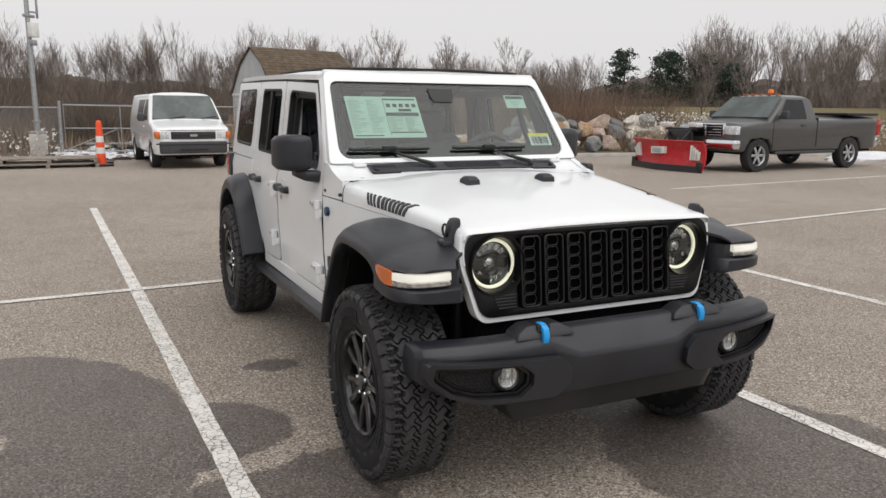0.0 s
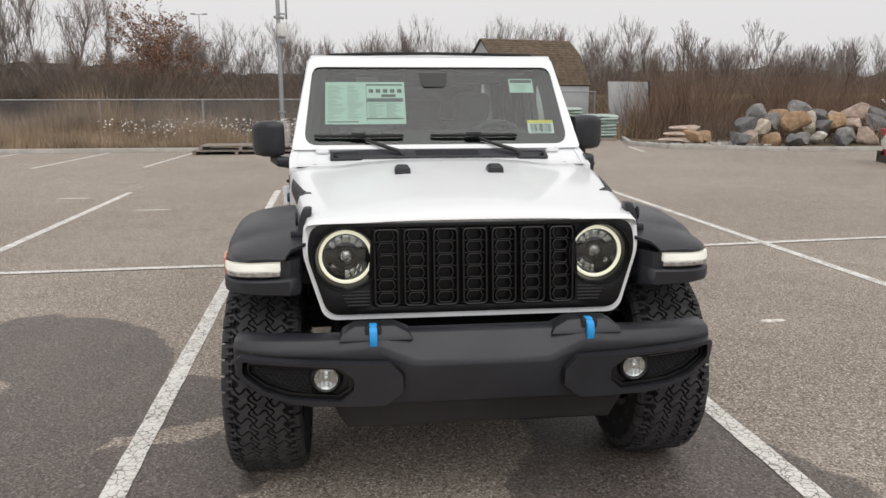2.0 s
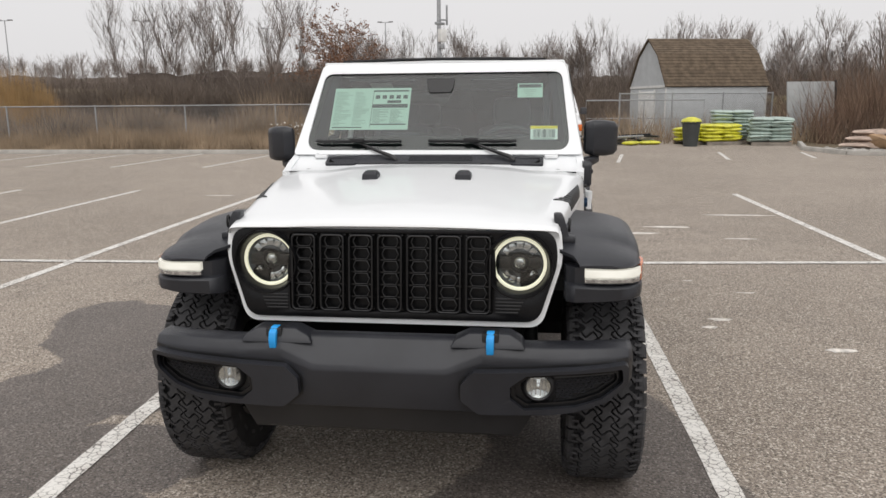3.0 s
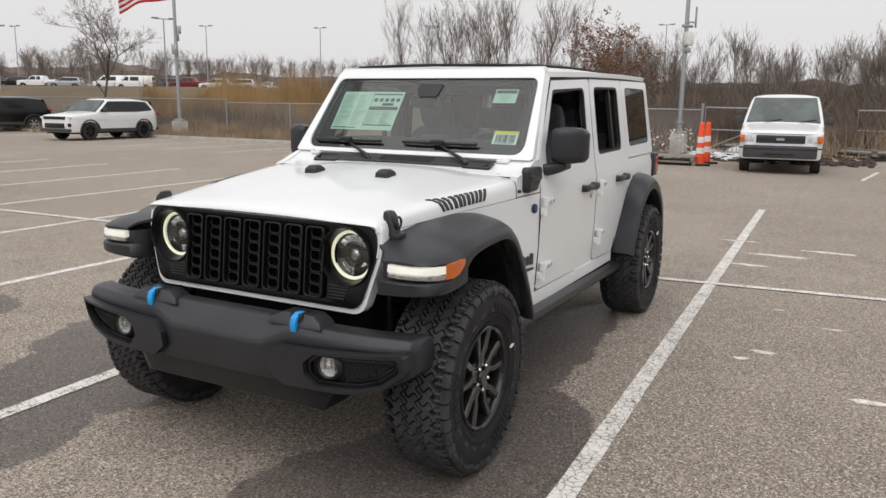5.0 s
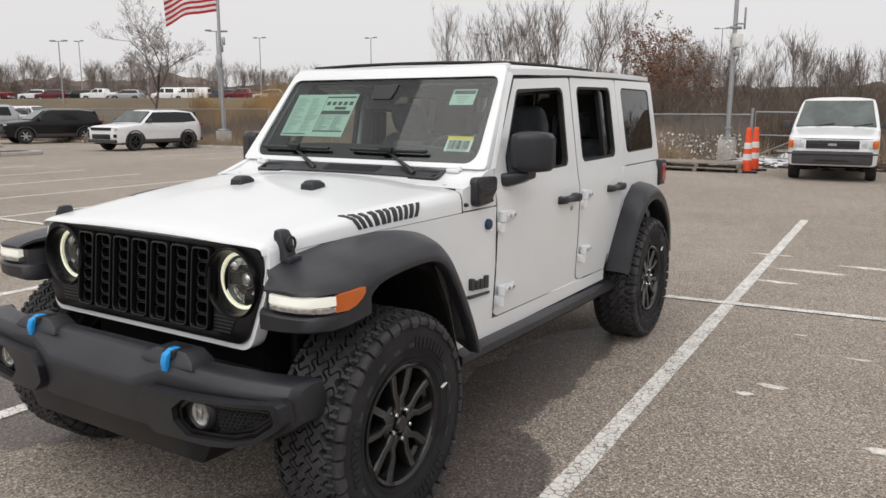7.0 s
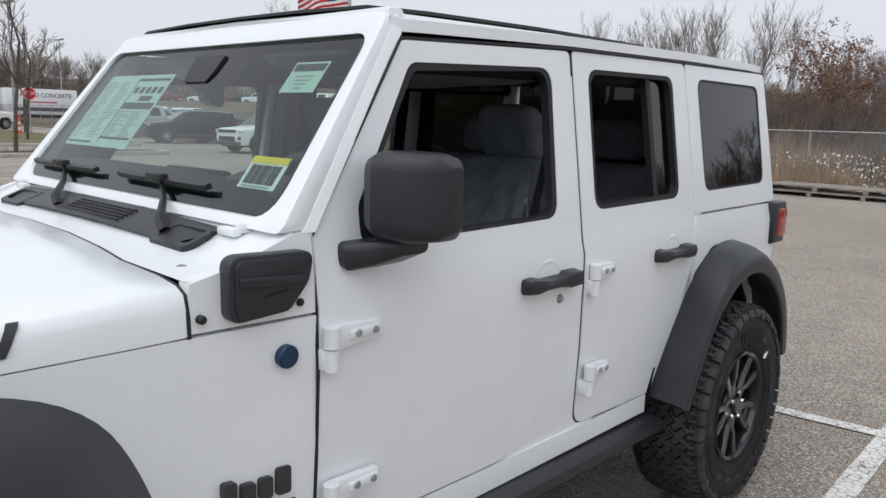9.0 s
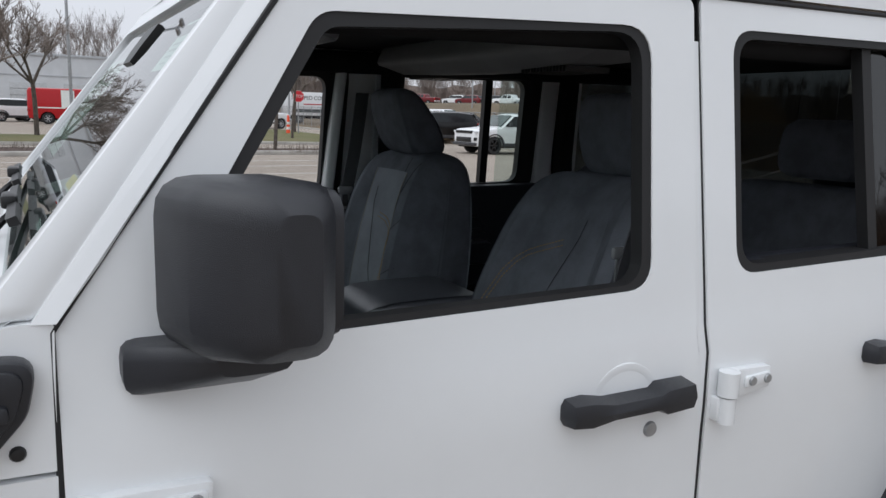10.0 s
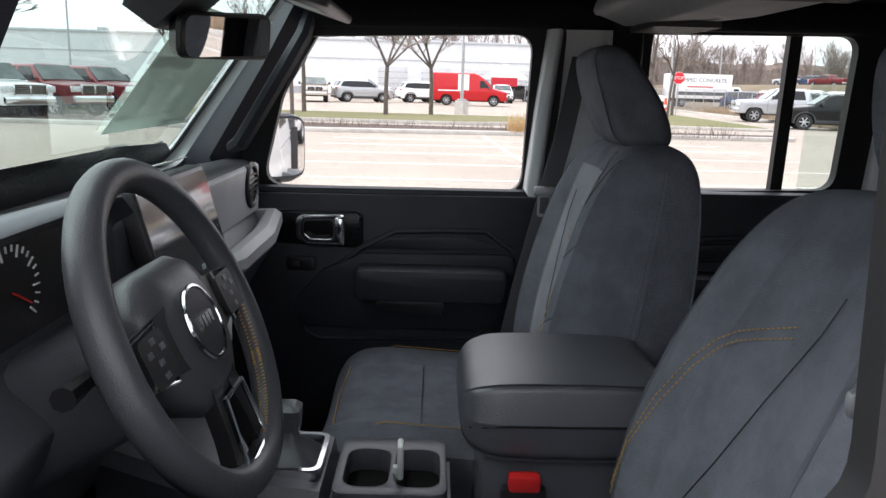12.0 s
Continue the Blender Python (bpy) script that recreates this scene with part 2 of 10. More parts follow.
DRL = glow("lit_lamp", (1.0, 0.96, 0.82), 0.42, (0.55, 0.55, 0.52))
HALO = glow("lit_ring", (1.0, 0.97, 0.72), 0.55, (0.6, 0.6, 0.5))
AMBER = mat("amber_lens", (0.62, 0.13, 0.008), 0.2, coat=0.6, vary=0.1)
RED_LENS = mat("red_lens", (0.35, 0.01, 0.01), 0.2, coat=0.6, vary=0.1)
LAMP_INNER = mat("lamp_reflector", (0.62, 0.63, 0.64), 0.12, metal=0.9, vary=0.4, scale=40)
LAMP_DARK = mat("lamp_bowl", (0.10, 0.105, 0.11), 0.25, vary=0.35, scale=40)
WINDSHIELD = glass("windshield_glass", (0.62, 0.74, 0.70), 1.62)
CLEAR_GLASS = glass("clear_glass", (0.86, 0.91, 0.89), 1.45)
TINTED = glass("tinted_glass", (0.14, 0.15, 0.15), 1.6)
LENS = glass("lamp_lens", (0.92, 0.93, 0.92), 1.45)
MIRROR = mat("mirror_silver", (0.8, 0.8, 0.8), 0.02, metal=1.0, vary=0.0, rvar=0.0)
CLOTH = mat("grey_cloth", (0.158, 0.169, 0.195), 0.9, vary=0.16, scale=14, grain=420, bump=1.0, spec=0.2)
CLOTH_LIGHT = mat("light_grey_cloth", (0.27, 0.285, 0.315), 0.9, vary=0.1, scale=10, grain=600, bump=0.6, spec=0.2)
VINYL = mat("black_vinyl", (0.080, 0.085, 0.098), 0.30, vary=0.1, grain=500, bump=0.3, spec=0.9)
WHEEL_HIDE = mat("steering_wheel_hide", (0.062, 0.064, 0.071), 0.34, vary=0.12, grain=500, bump=0.3, spec=0.5)
DOOR_TRIM = mat("door_black_trim", (0.026, 0.028, 0.036), 0.42, vary=0.12, grain=600, bump=0.3, spec=0.35)
TRIM = mat("interior_black_trim", (0.075, 0.079, 0.090), 0.42, vary=0.12, grain=600, bump=0.3, spec=0.35)
TRIM_GREY = mat("grey_dash_trim", (0.44, 0.44, 0.455), 0.5, vary=0.08, grain=500, bump=0.2)
LINER = mat("headliner", (0.016, 0.016, 0.017), 0.95, vary=0.1, bump=0.3, spec=0.1)
THREAD = mat("tan_thread", (0.40, 0.24, 0.06), 0.8, vary=0.15)
THREAD_GREY = mat("grey_thread", (0.30, 0.28, 0.24), 0.8, vary=0.15)
PAPER = mat("white_paper", (0.80, 0.83, 0.80), 0.7, vary=0.03)


def thin_paper(name, color):
    """Paper that also lets light through to its back."""
    m = mat(name, color, 0.7, vary=0.04)
    nt = m.node_tree
    tl, mx = nt.nodes.new("ShaderNodeBsdfTranslucent"), nt.nodes.new("ShaderNodeMixShader")
    tl.inputs["Color"].default_value = (0.55, 0.56, 0.54, 1)
    mx.inputs[0].default_value = 0.25
    nt.links.new(nt.nodes["Principled BSDF"].outputs[0], mx.inputs[1])
    nt.links.new(tl.outputs[0], mx.inputs[2])
    nt.links.new(mx.outputs[0], nt.nodes["Material Output"].inputs["Surface"])
    return m


PAPER_GREEN = thin_paper("pale_green_paper", (0.66, 0.84, 0.74))
INK = mat("dark_print", (0.05, 0.06, 0.06), 0.7)
INK_GREY = mat("grey_print", (0.33, 0.42, 0.38), 0.7)
YELLOW = mat("yellow_print", (0.85, 0.66, 0.02), 0.6)
RED_PLASTIC = mat("red_plastic", (0.62, 0.02, 0.02), 0.35)
DECAL = mat("black_decal", (0.035, 0.036, 0.038), 0.45, vary=0.1)

# ---------------------------------------------------------------- ground
def asphalt_material():
    m, nt, b, _ = nodes_of("worn_asphalt")
    geo = nt.nodes.new("ShaderNodeNewGeometry").outputs["Position"]
    big, mid, fine = noise_of(nt, geo, 0.22, 5), noise_of(nt, geo, 2.2, 5), noise_of(nt, geo, 62, 4, 0.8)
    vor = nd(nt, "ShaderNodeTexVoronoi", Scale=75.0)
    nt.links.new(geo, vor.inputs["Vector"])
    col = blend(nt, ramp(nt, big, 0.35, 0.65), (0.298, 0.250, 0.205), (0.378, 0.321, 0.266))
    col = blend(nt, math_node(nt, "MULTIPLY", ramp(nt, mid, 0.42, 0.75), 0.45), col, (0.190, 0.165, 0.142))
    col = blend(nt, math_node(nt, "MULTIPLY", ramp(nt, fine, 0.53, 0.63), 0.85), col, (0.56, 0.50, 0.44))
    col = blend(nt, math_node(nt, "MULTIPLY", ramp(nt, fine, 0.47, 0.36), 0.9), col, (0.065, 0.058, 0.052))
    col = blend(nt, math_node(nt, "MULTIPLY", ramp(nt, vor.outputs["Distance"], 0.30, 0.08), 0.3), col, (0.50, 0.45, 0.40))
    # single stones of the surface, pale and dark
    grit = nd(nt, "ShaderNodeTexVoronoi", Scale=125.0)
    nt.links.new(geo, grit.inputs["Vector"])
    pick = nt.nodes.new("ShaderNodeSeparateColor")
    nt.links.new(grit.outputs["Color"], pick.inputs[0])
    col = blend(nt, math_node(nt, "MULTIPLY", ramp(nt, pick.outputs[0], 0.80, 0.93), 0.72), col, (0.74, 0.67, 0.59))
    col = blend(nt, math_node(nt, "MULTIPLY", ramp(nt, pick.outputs[1], 0.68, 0.80), 0.72), col, (0.085, 0.07, 0.058))
    # salt and wear, pale
    salt = noise_of(nt, geo, 0.9, 8, 0.75)
    col = blend(nt, math_node(nt, "MULTIPLY", ramp(nt, salt, 0.60, 0.80), 0.35), col, (0.48, 0.44, 0.40))
    # damp patches: ovals with a wandering rim
    wob = nd(nt, "ShaderNodeTexNoise", Scale=1.6, Detail=9.0, Roughness=0.68)
    nt.links.new(geo, wob.inputs["Vector"])
    ctr = nt.nodes.new("ShaderNodeVectorMath")
    ctr.operation = "SUBTRACT"
    ctr.inputs[1].default_value = (0.5, 0.5, 0.5)
    nt.links.new(wob.outputs["Color"], ctr.inputs[0])
    sc = nt.nodes.new("ShaderNodeVectorMath")
    sc.operation = "SCALE"
    sc.inputs["Scale"].default_value = 0.5
    nt.links.new(ctr.outputs[0], sc.inputs[0])
    add = nt.nodes.new("ShaderNodeVectorMath")
    add.operation = "ADD"
    nt.links.new(geo, add.inputs[0])
    nt.links.new(sc.outputs[0], add.inputs[1])
    wet = None
    for cx, cy, rx, ry, rot in DAMP:
        mp = nt.nodes.new("ShaderNodeMapping")
        mp.vector_type = "TEXTURE"
        mp.inputs["Location"].default_value, mp.inputs["Scale"].default_value = (cx, cy, 0), (rx, ry, 1)
        mp.inputs["Rotation"].default_value = (0, 0, radians(rot))
        nt.links.new(add.outputs[0], mp.inputs["Vector"])
        ln = nt.nodes.new("ShaderNodeVectorMath")
        ln.operation = "LENGTH"
        nt.links.new(mp.outputs["Vector"], ln.inputs[0])
        one = ramp(nt, ln.outputs["Value"], 1.03, 0.97)
        wet = one if wet is None else math_node(nt, "MAXIMUM", wet, one)
    dark = nt.nodes.new("ShaderNodeMix")
    dark.data_type, dark.blend_type = "RGBA", "MULTIPLY"
    dark.inputs[7].default_value = (0.43, 0.425, 0.445, 1)
    patchy = math_node(nt, "ADD", 0.80, math_node(nt, "MULTIPLY", noise_of(nt, geo, 3.1, 6, 0.7), 0.4))
    nt.links.new(math_node(nt, "MINIMUM", 1.0, math_node(nt, "MULTIPLY", wet, patchy)), dark.inputs[0])
    nt.links.new(col, dark.inputs[6])
    nt.links.new(dark.outputs[2], b.inputs["Base Color"])
    rr = math_node(nt, "SUBTRACT", 0.86, math_node(nt, "MULTIPLY", wet, 0.38))
    nt.links.new(rr, b.inputs["Roughness"])
    b.inputs["Specular IOR Level"].default_value = 0.35
    bn = nd(nt, "ShaderNodeBump", Strength=0.9, Distance=0.006)
    nt.links.new(math_node(nt, "ADD", fine, math_node(nt, "MULTIPLY", pick.outputs[0], 0.35)), bn.inputs["Height"])
    nt.links.new(bn.outputs["Normal"], b.inputs["Normal"])
    return m


DAMP = [(-2.05, 0.55, 0.50, 0.62, 0), (-1.95, 0.10, 0.30, 0.45, 10), (-2.28, 1.60, 0.52, 1.08, 37), (-1.66, 0.74, 0.58, 0.42, -20), (-1.52, -0.25, 0.60, 0.42, 0), (-1.35, -0.85, 0.55, 0.40, -20), (-0.97, 1.57, 0.20, 0.115, 0), (-1.05, 0.05, 0.22, 0.20, 0),
        (0.62, 1.75, 0.32, 1.30, 0), (0.84, 0.10, 0.53, 0.95, 0), (0.90, -0.85, 0.76, 0.95, 14), (-3.9, 0.2, 0.7, 0.5, 30)]
ASPHALT = asphalt_material()


def earth_material(name, a, b_, c):
    m, nt, b, _ = nodes_of(name)
    geo = nt.nodes.new("ShaderNodeNewGeometry").outputs["Position"]
    n1, n2 = noise_of(nt, geo, 0.15, 6), noise_of(nt, geo, 9, 5, 0.75)
    col = blend(nt, ramp(nt, n1, 0.35, 0.65), a, b_)
    col = blend(nt, ramp(nt, n2, 0.45, 0.7), col, c)
    nt.links.new(col, b.inputs["Base Color"])
    b.inputs["Roughness"].default_value = 0.95
    bn = nd(nt, "ShaderNodeBump", Strength=0.8, Distance=0.05)
    nt.links.new(n2, bn.inputs["Height"])
    nt.links.new(bn.outputs["Normal"], b.inputs["Normal"])
    return m


DRY_EARTH = earth_material("dry_grass_earth", (0.13, 0.10, 0.065), (0.17, 0.13, 0.08), (0.09, 0.075, 0.05))
BANK = earth_material("dry_bank_grass", (0.15, 0.125, 0.055), (0.19, 0.15, 0.07), (0.12, 0.095, 0.05))
LAWN = earth_material("winter_lawn", (0.11, 0.12, 0.04), (0.15, 0.14, 0.06), (0.17, 0.14, 0.07))
CONCRETE = mat("concrete", (0.42, 0.40, 0.37), 0.85, vary=0.14, scale=2.5, grain=90, bump=0.4, dirt=((0.22, 0.20, 0.18), 0.5))


def line_material():
    """Old road paint: crazed by cracks, with dark grit showing through."""
    m, nt, b, _ = nodes_of("worn_line_paint")
    geo = nt.nodes.new("ShaderNodeNewGeometry").outputs["Position"]
    wear, speck = noise_of(nt, geo, 7, 5, 0.7), noise_of(nt, geo, 70, 3, 0.8)
    crack = nt.nodes.new("ShaderNodeTexVoronoi")
    crack.feature = "DISTANCE_TO_EDGE"
    crack.inputs["Scale"].default_value = 26.0
    bend = nd(nt, "ShaderNodeTexNoise", Scale=30.0, Detail=2.0)
    nt.links.new(geo, bend.inputs["Vector"])
    mixv = nt.nodes.new("ShaderNodeMix")
    mixv.data_type = "VECTOR"
    mixv.inputs[0].default_value = 0.03
    nt.links.new(geo, mixv.inputs[4])
    nt.links.new(bend.outputs["Color"], mixv.inputs[5])
    nt.links.new(mixv.outputs[1], crack.inputs["Vector"])
    col = blend(nt, ramp(nt, wear, 0.35, 0.7), (0.78, 0.76, 0.72), (0.62, 0.59, 0.55))
    col = blend(nt, math_node(nt, "MULTIPLY", ramp(nt, speck, 0.58, 0.70), 0.6), col, (0.22, 0.20, 0.175))
    col = blend(nt, math_node(nt, "MULTIPLY", ramp(nt, crack.outputs["Distance"], 0.075, 0.02), math_node(nt, "MULTIPLY", ramp(nt, wear, 0.30, 0.55), 0.85)), col, (0.09, 0.08, 0.07))
    nt.links.new(col, b.inputs["Base Color"])
    b.inputs["Roughness"].default_value = 0.8
    return m


LINE_PAINT = line_material()
MULCH = mat("dark_mulch", (0.07, 0.045, 0.035), 0.95, vary=0.4, scale=9, grain=60, bump=1.0)
SNOW = mat("old_snow", (0.72, 0.73, 0.76), 0.8, vary=0.1, scale=4, grain=40, bump=0.6, dirt=((0.35, 0.32, 0.30), 0.5))


def sheet(name, pts, z, material, label, kind="structure", depth=0.0):
    bm = bmesh.new()
    f = bm.faces.new([bm.verts.new((x, y, z)) for x, y in pts])
    bmesh.ops.triangulate(bm, faces=[f])
    bmesh.ops.recalc_face_normals(bm, faces=bm.faces)
    if bm.faces[:] and bm.faces[0].normal.z < 0:
        bmesh.ops.reverse_faces(bm, faces=bm.faces)
    ob = part(name, bm, material, None, "", 0)
    return tagged(ob, label, name, "", kind)


sheet("ground", [(-900, -900), (900, -900), (900, 900), (-900, 900)], -0.02, DRY_EARTH, "brown winter grass and bare earth")
LOT = [(-150, -120), (70, -120), (70, 10.5), (24, 14.8), (19, 17.2), (15.2, 18.0), (12.4, 18.4), (9.3, 19.9), (8.8, 22.0), (9.6, 25.0), (4.5, 29.5), (-2.2, 27.0), (-4.2, 20.3), (-60, 21.3), (-150, 24)]
RAISED = 3.0
TERRACE = [(-190, 50), (-80, 50), (-44, 58), (-20, 74), (-8, 100), (-10, 170), (-190, 170)]
terrace = loft([[(x * (1 - k) + -90 * k, y * (1 - k) + 110 * k, z) for x, y in TERRACE] for k, z in ((-0.16, -0.1), (-0.02, RAISED - 0.3), (0.02, RAISED))])
tagged(part("terrace", terrace, DRY_EARTH, None, "", 0), "raised parking lot on a low bank behind the fence", "terrace", "", "structure")
sheet("terrace_paving", [(x * 0.96 - 3.6, y * 0.96 + 4.4) for x, y in TERRACE], RAISED + 0.006, ASPHALT, "asphalt of the raised parking lot")
sheet("pavement", LOT, 0.0, ASPHALT, "worn brownish-grey asphalt parking lot with damp patches")


def strip(name, a, b, w, z=0.004, material=None, label="worn white painted parking line", group="parking lines"):
    """A painted line with ragged edges."""
    a, b = Vector((*a, 0)), Vector((*b, 0))
    d = (b - a)
    n = max(2, int(d.length / 0.12))
    side = Vector((-d.y, d.x, 0)).normalized()
    bm = bmesh.new()
    rnd = random.Random(int(abs(a.x * 97 + a.y * 31) * 10))
    row = []
    for k in range(n + 1):
        p = a + d * (k / n)
        row.append([bm.verts.new((p + side * (q * w / 2 + rnd.uniform(-0.003, 0.003))) + Vector((0, 0, z))) for q in (-1, 1)])
    for p, q in zip(row, row[1:]):
        bm.faces.new((p[0], p[1], q[1], q[0]))
    bmesh.ops.recalc_face_normals(bm, faces=bm.faces)
    if bm.faces[:][0].normal.z < 0:
        bmesh.ops.reverse_faces(bm, faces=bm.faces)
    return tagged(part(name, bm, material or LINE_PAINT, None, "", 0), label, "parking line", group, "structure")


for x0, x1 in ((4.12, 3.88), (1.365, 1.13), (-1.455, -1.83), (-4.15, -4.32), (-6.6, -6.9), (-9.0, -9.3), (-11.4, -11.8), (-13.9, -14.3), (-16.2, -16.7), (-18.6, -19.2), (-20.7, -21.3)):
    strip("parking_line", (x0 + (0.02 if x0 > 0 else 0.03), -1.3), (x1, 10.2), 0.105)
strip("parking_line", (-23.0, 3.1), (-1.2, 4.07), 0.10, 0.008)
strip("parking_line", (-1.2, 4.07), (11.5, 5.25), 0.10, 0.008)
for x in (-20.2, -17.7, -15.2, -12.7, -10.3, -7.8, -5.3):
    strip("parking_line", (x - 0.1, 15.2), (x + 0.1, 20.6), 0.10)
for x, y0, y1 in ((-2.6, 20.6, 23.5), (2.6, 17.0, 20.0), (5.6, 18.0, 21.0), (8.0, 18.6, 21.0)):
    strip("parking_line", (x, y0), (x + 0.4, y1), 0.10)
strip("parking_line", (9.0, 9.0), (20.0, 9.6), 0.10)
strip("parking_line", (19.0, 11.4), (28.0, 10.4), 0.10)
for k in range(7):
    strip("parking_line", (-30.5 - 2.7 * k, 14.5), (-30.3 - 2.7 * k, 20.0), 0.10)


def kerb(pts, name="kerb", w=0.16, h=0.13, label="pale concrete kerb with worn edges"):
    out = []
    for (ax, ay), (bx, by) in zip(pts, pts[1:]):
        a, b = Vector((ax, ay, 0)), Vector((bx, by, 0))
        d = (b - a).normalized()
        s = Vector((-d.y, d.x, 0))
        out.append(bevelled(loft([[p + s * q + Vector((0, 0, z)) for q, z in ((-w / 2, -0.03), (w / 2, -0.03), (w / 2, h), (-w / 2 + 0.02, h))] for p in (a, b)]), 0.012))
    return tagged(part(name, merge(*out), CONCRETE, None, ""), label, "kerb", "", "structure")


kerb([(-150, 24.0), (-60, 21.3), (-4.2, 20.3)])
kerb([(9.6, 25.0), (8.8, 22.0), (9.3, 19.9), (12.4, 18.4), (15.2, 18.0), (19, 17.2), (24, 14.8), (70, 10.5)])
# island on the west side, lawn verge beyond it
ISL = rpoly([(-23.4, -60), (-22.9, -2.2), (-24.0, 6.5), (-24.6, 14.0), (-26.2, 14.0), (-26.2, -60)], [0.2, 1.0, 0.5, 1.2, 0.8, 0.2], 5)
isl = tagged(part("island", prism(ISL, "z", -0.02, 0.13, 0.015), CONCRETE, None), "concrete-kerbed planting island in the lot", "kerb", "", "structure")
sheet("mulch_bed", rpoly([(-23.8, -59), (-23.3, -2.2), (-24.4, 6.4), (-24.9, 13.6), (-25.9, 13.6), (-25.9, -59)], 0.3), 0.136, MULCH, "dark mulch with dead plants")
VERGE = rpoly([(-29.5, -80), (-29.5, 3), (-31, 6), (-36.5, 6), (-36.5, -80)], 1.0, 5)
tagged(part("verge", prism(VERGE, "z", -0.02, 0.14, 0.015), CONCRETE, None), "pale kerb round a lawn verge", "kerb", "", "structure")
sheet("lawn", shrink(VERGE, 0.2), 0.146, LAWN, "greenish winter lawn strip")
V2 = rpoly([(-32, 9), (-31, 16), (-38, 16.5), (-52, 17.0), (-52, 14.5)], 0.8, 5)
tagged(part("verge", prism(V2, "z", -0.02, 0.12, 0.015), CONCRETE, None), "pale kerb round a lawn verge", "kerb", "", "structure")
sheet("lawn", shrink(V2, 0.3), 0.126, LAWN, "greenish winter lawn strip")
# pale salt marks on the asphalt
rnd = random.Random(5)
SALT = mat("salt_stain", (0.66, 0.62, 0.57), 0.9, vary=0.3, scale=20, grain=60)
for cx, cy, a, b in ((2.50, 1.70, 0.11, 0.05), (1.90, 2.36, 0.09, 0.035), (1.78, 2.16, 0.06, 0.03), (2.3, 3.2, 0.10, 0.02), (1.45, 5.4, 0.2, 0.05), (1.7, 6.1, 0.35, 0.06), (2.2, 6.6, 0.3, 0.06), (1.2, 6.9, 0.3, 0.04), (2.9, 5.8, 0.2, 0.04), (1.9, 3.6, 0.05, 0.02), (3.3, 7.7, 0.5, 0.06), (-3.4, 8.0, 0.35, 0.04), (-5.0, 9.5, 0.3, 0.05)):
    pts = [(cx + a * math.cos(q) * rnd.uniform(0.6, 1.2), cy + b * math.sin(q) * rnd.uniform(0.5, 1.3)) for q in [math.tau * k / 14 for k in range(14)]]
    tagged(sheet("salt_mark", pts, 0.003, SALT, "pale dried salt mark on the asphalt"), category="stain")
# ---------------------------------------------------------------- the white off-road car
CAR = thing("off_road_car", Matrix(), "white four-door off-road car with black fender flares, windows down", "car")


def side_x(z):
    """Half width of the body over height."""
    return float(np.interp(z, [0.45, 0.6, 0.85, 1.05, 1.15, 1.20, 1.26, 1.75, 1.82], [0.785, 0.797, 0.812, 0.817, 0.815, 0.803, 0.795, 0.727, 0.712]))


def nose_x(y):
    """Half width of the front end, which narrows towards the grille."""
    return float(np.interp(y, [-0.45, -0.3, 0.0, 0.3, 0.6, 0.95], [0.640, 0.655, 0.700, 0.745, 0.785, 0.812]))


def side_warp(c):
    k = side_x(c.z) - 0.815
    return (c.x + k, c.y, c.z)


def front_warp(c):
    k = min(nose_x(c.y), side_x(c.z)) - 0.815
    return (c.x + k, c.y, c.z)


ZCUTS = [("z", z) for z in (0.7, 0.85, 0.95, 1.05, 1.15, 1.2, 1.26, 1.45, 1.6)]

# doors
FRONT_WIN = rpoly([(1.085, 1.262), (1.866, 1.275), (1.879, 1.718), (1.285, 1.692), (1.085, 1.36)], [0.05, 0.055, 0.06, 0.05, 0.05], 6)
REAR_WIN = rpoly([(2.075, 1.283), (2.67, 1.292), (2.655, 1.738), (2.075, 1.728)], 0.055, 6)
QUARTER_WIN = rpoly([(2.89, 1.305), (3.505, 1.315), (3.475, 1.742), (2.86, 1.742)], 0.05, 6)
FRONT_DOOR = rpoly([(0.950, 0.585), (1.70, 0.572), (1.965, 0.85), (1.978, 1.774), (1.262, 1.742), (0.968, 1.325), (0.950, 1.30)], [0.06, 0.22, 0.25, 0.02, 0.03, 0.02, 0.01], 6)
REAR_DOOR = rpoly([(2.015, 0.575), (2.528, 0.560), (2.634, 0.70), (2.732, 0.875), (2.774, 0.98), (2.776, 1.10), (2.752, 1.79), (1.995, 1.778), (2.0, 1.0)], [0.06, 0.05, 0.15, 0.2, 0.1, 0.1, 0.02, 0.02, 0.3], 6)


def door_panel(outline, hole):
    bm = holed(outline, [hole], "x", 0.777, 0.815, side_warp, ZCUTS)
    return bm


def handle(y, z):
    cup = bent(lathe([(0.001, -0.006), (0.030, -0.006), (0.058, -0.002), (0.054, 0.0035), (0.048, 0.0045), (0.040, 0.0030), (0.020, 0.0010), (0.001, 0.0005)], (0.812, y, z + 0.010), "x", 40), lambda c: (c.x, y + (c.y - y) * 1.25, c.z))
    grip = loft([[(x, y + dy, z + dz) for x, dz in ((0.812, -h), (0.812 + d, -h * 0.8), (0.812 + d + 0.006, 0), (0.812 + d, h * 0.8), (0.812, h))] for dy, d, h in
                 ((-0.135, 0.02, 0.012), (-0.128, 0.034, 0.023), (-0.095, 0.04, 0.025), (-0.05, 0.042, 0.016), (0.05, 0.042, 0.016), (0.062, 0.045, 0.026), (0.128, 0.04, 0.026), (0.137, 0.02, 0.020))])
    return cup, grip


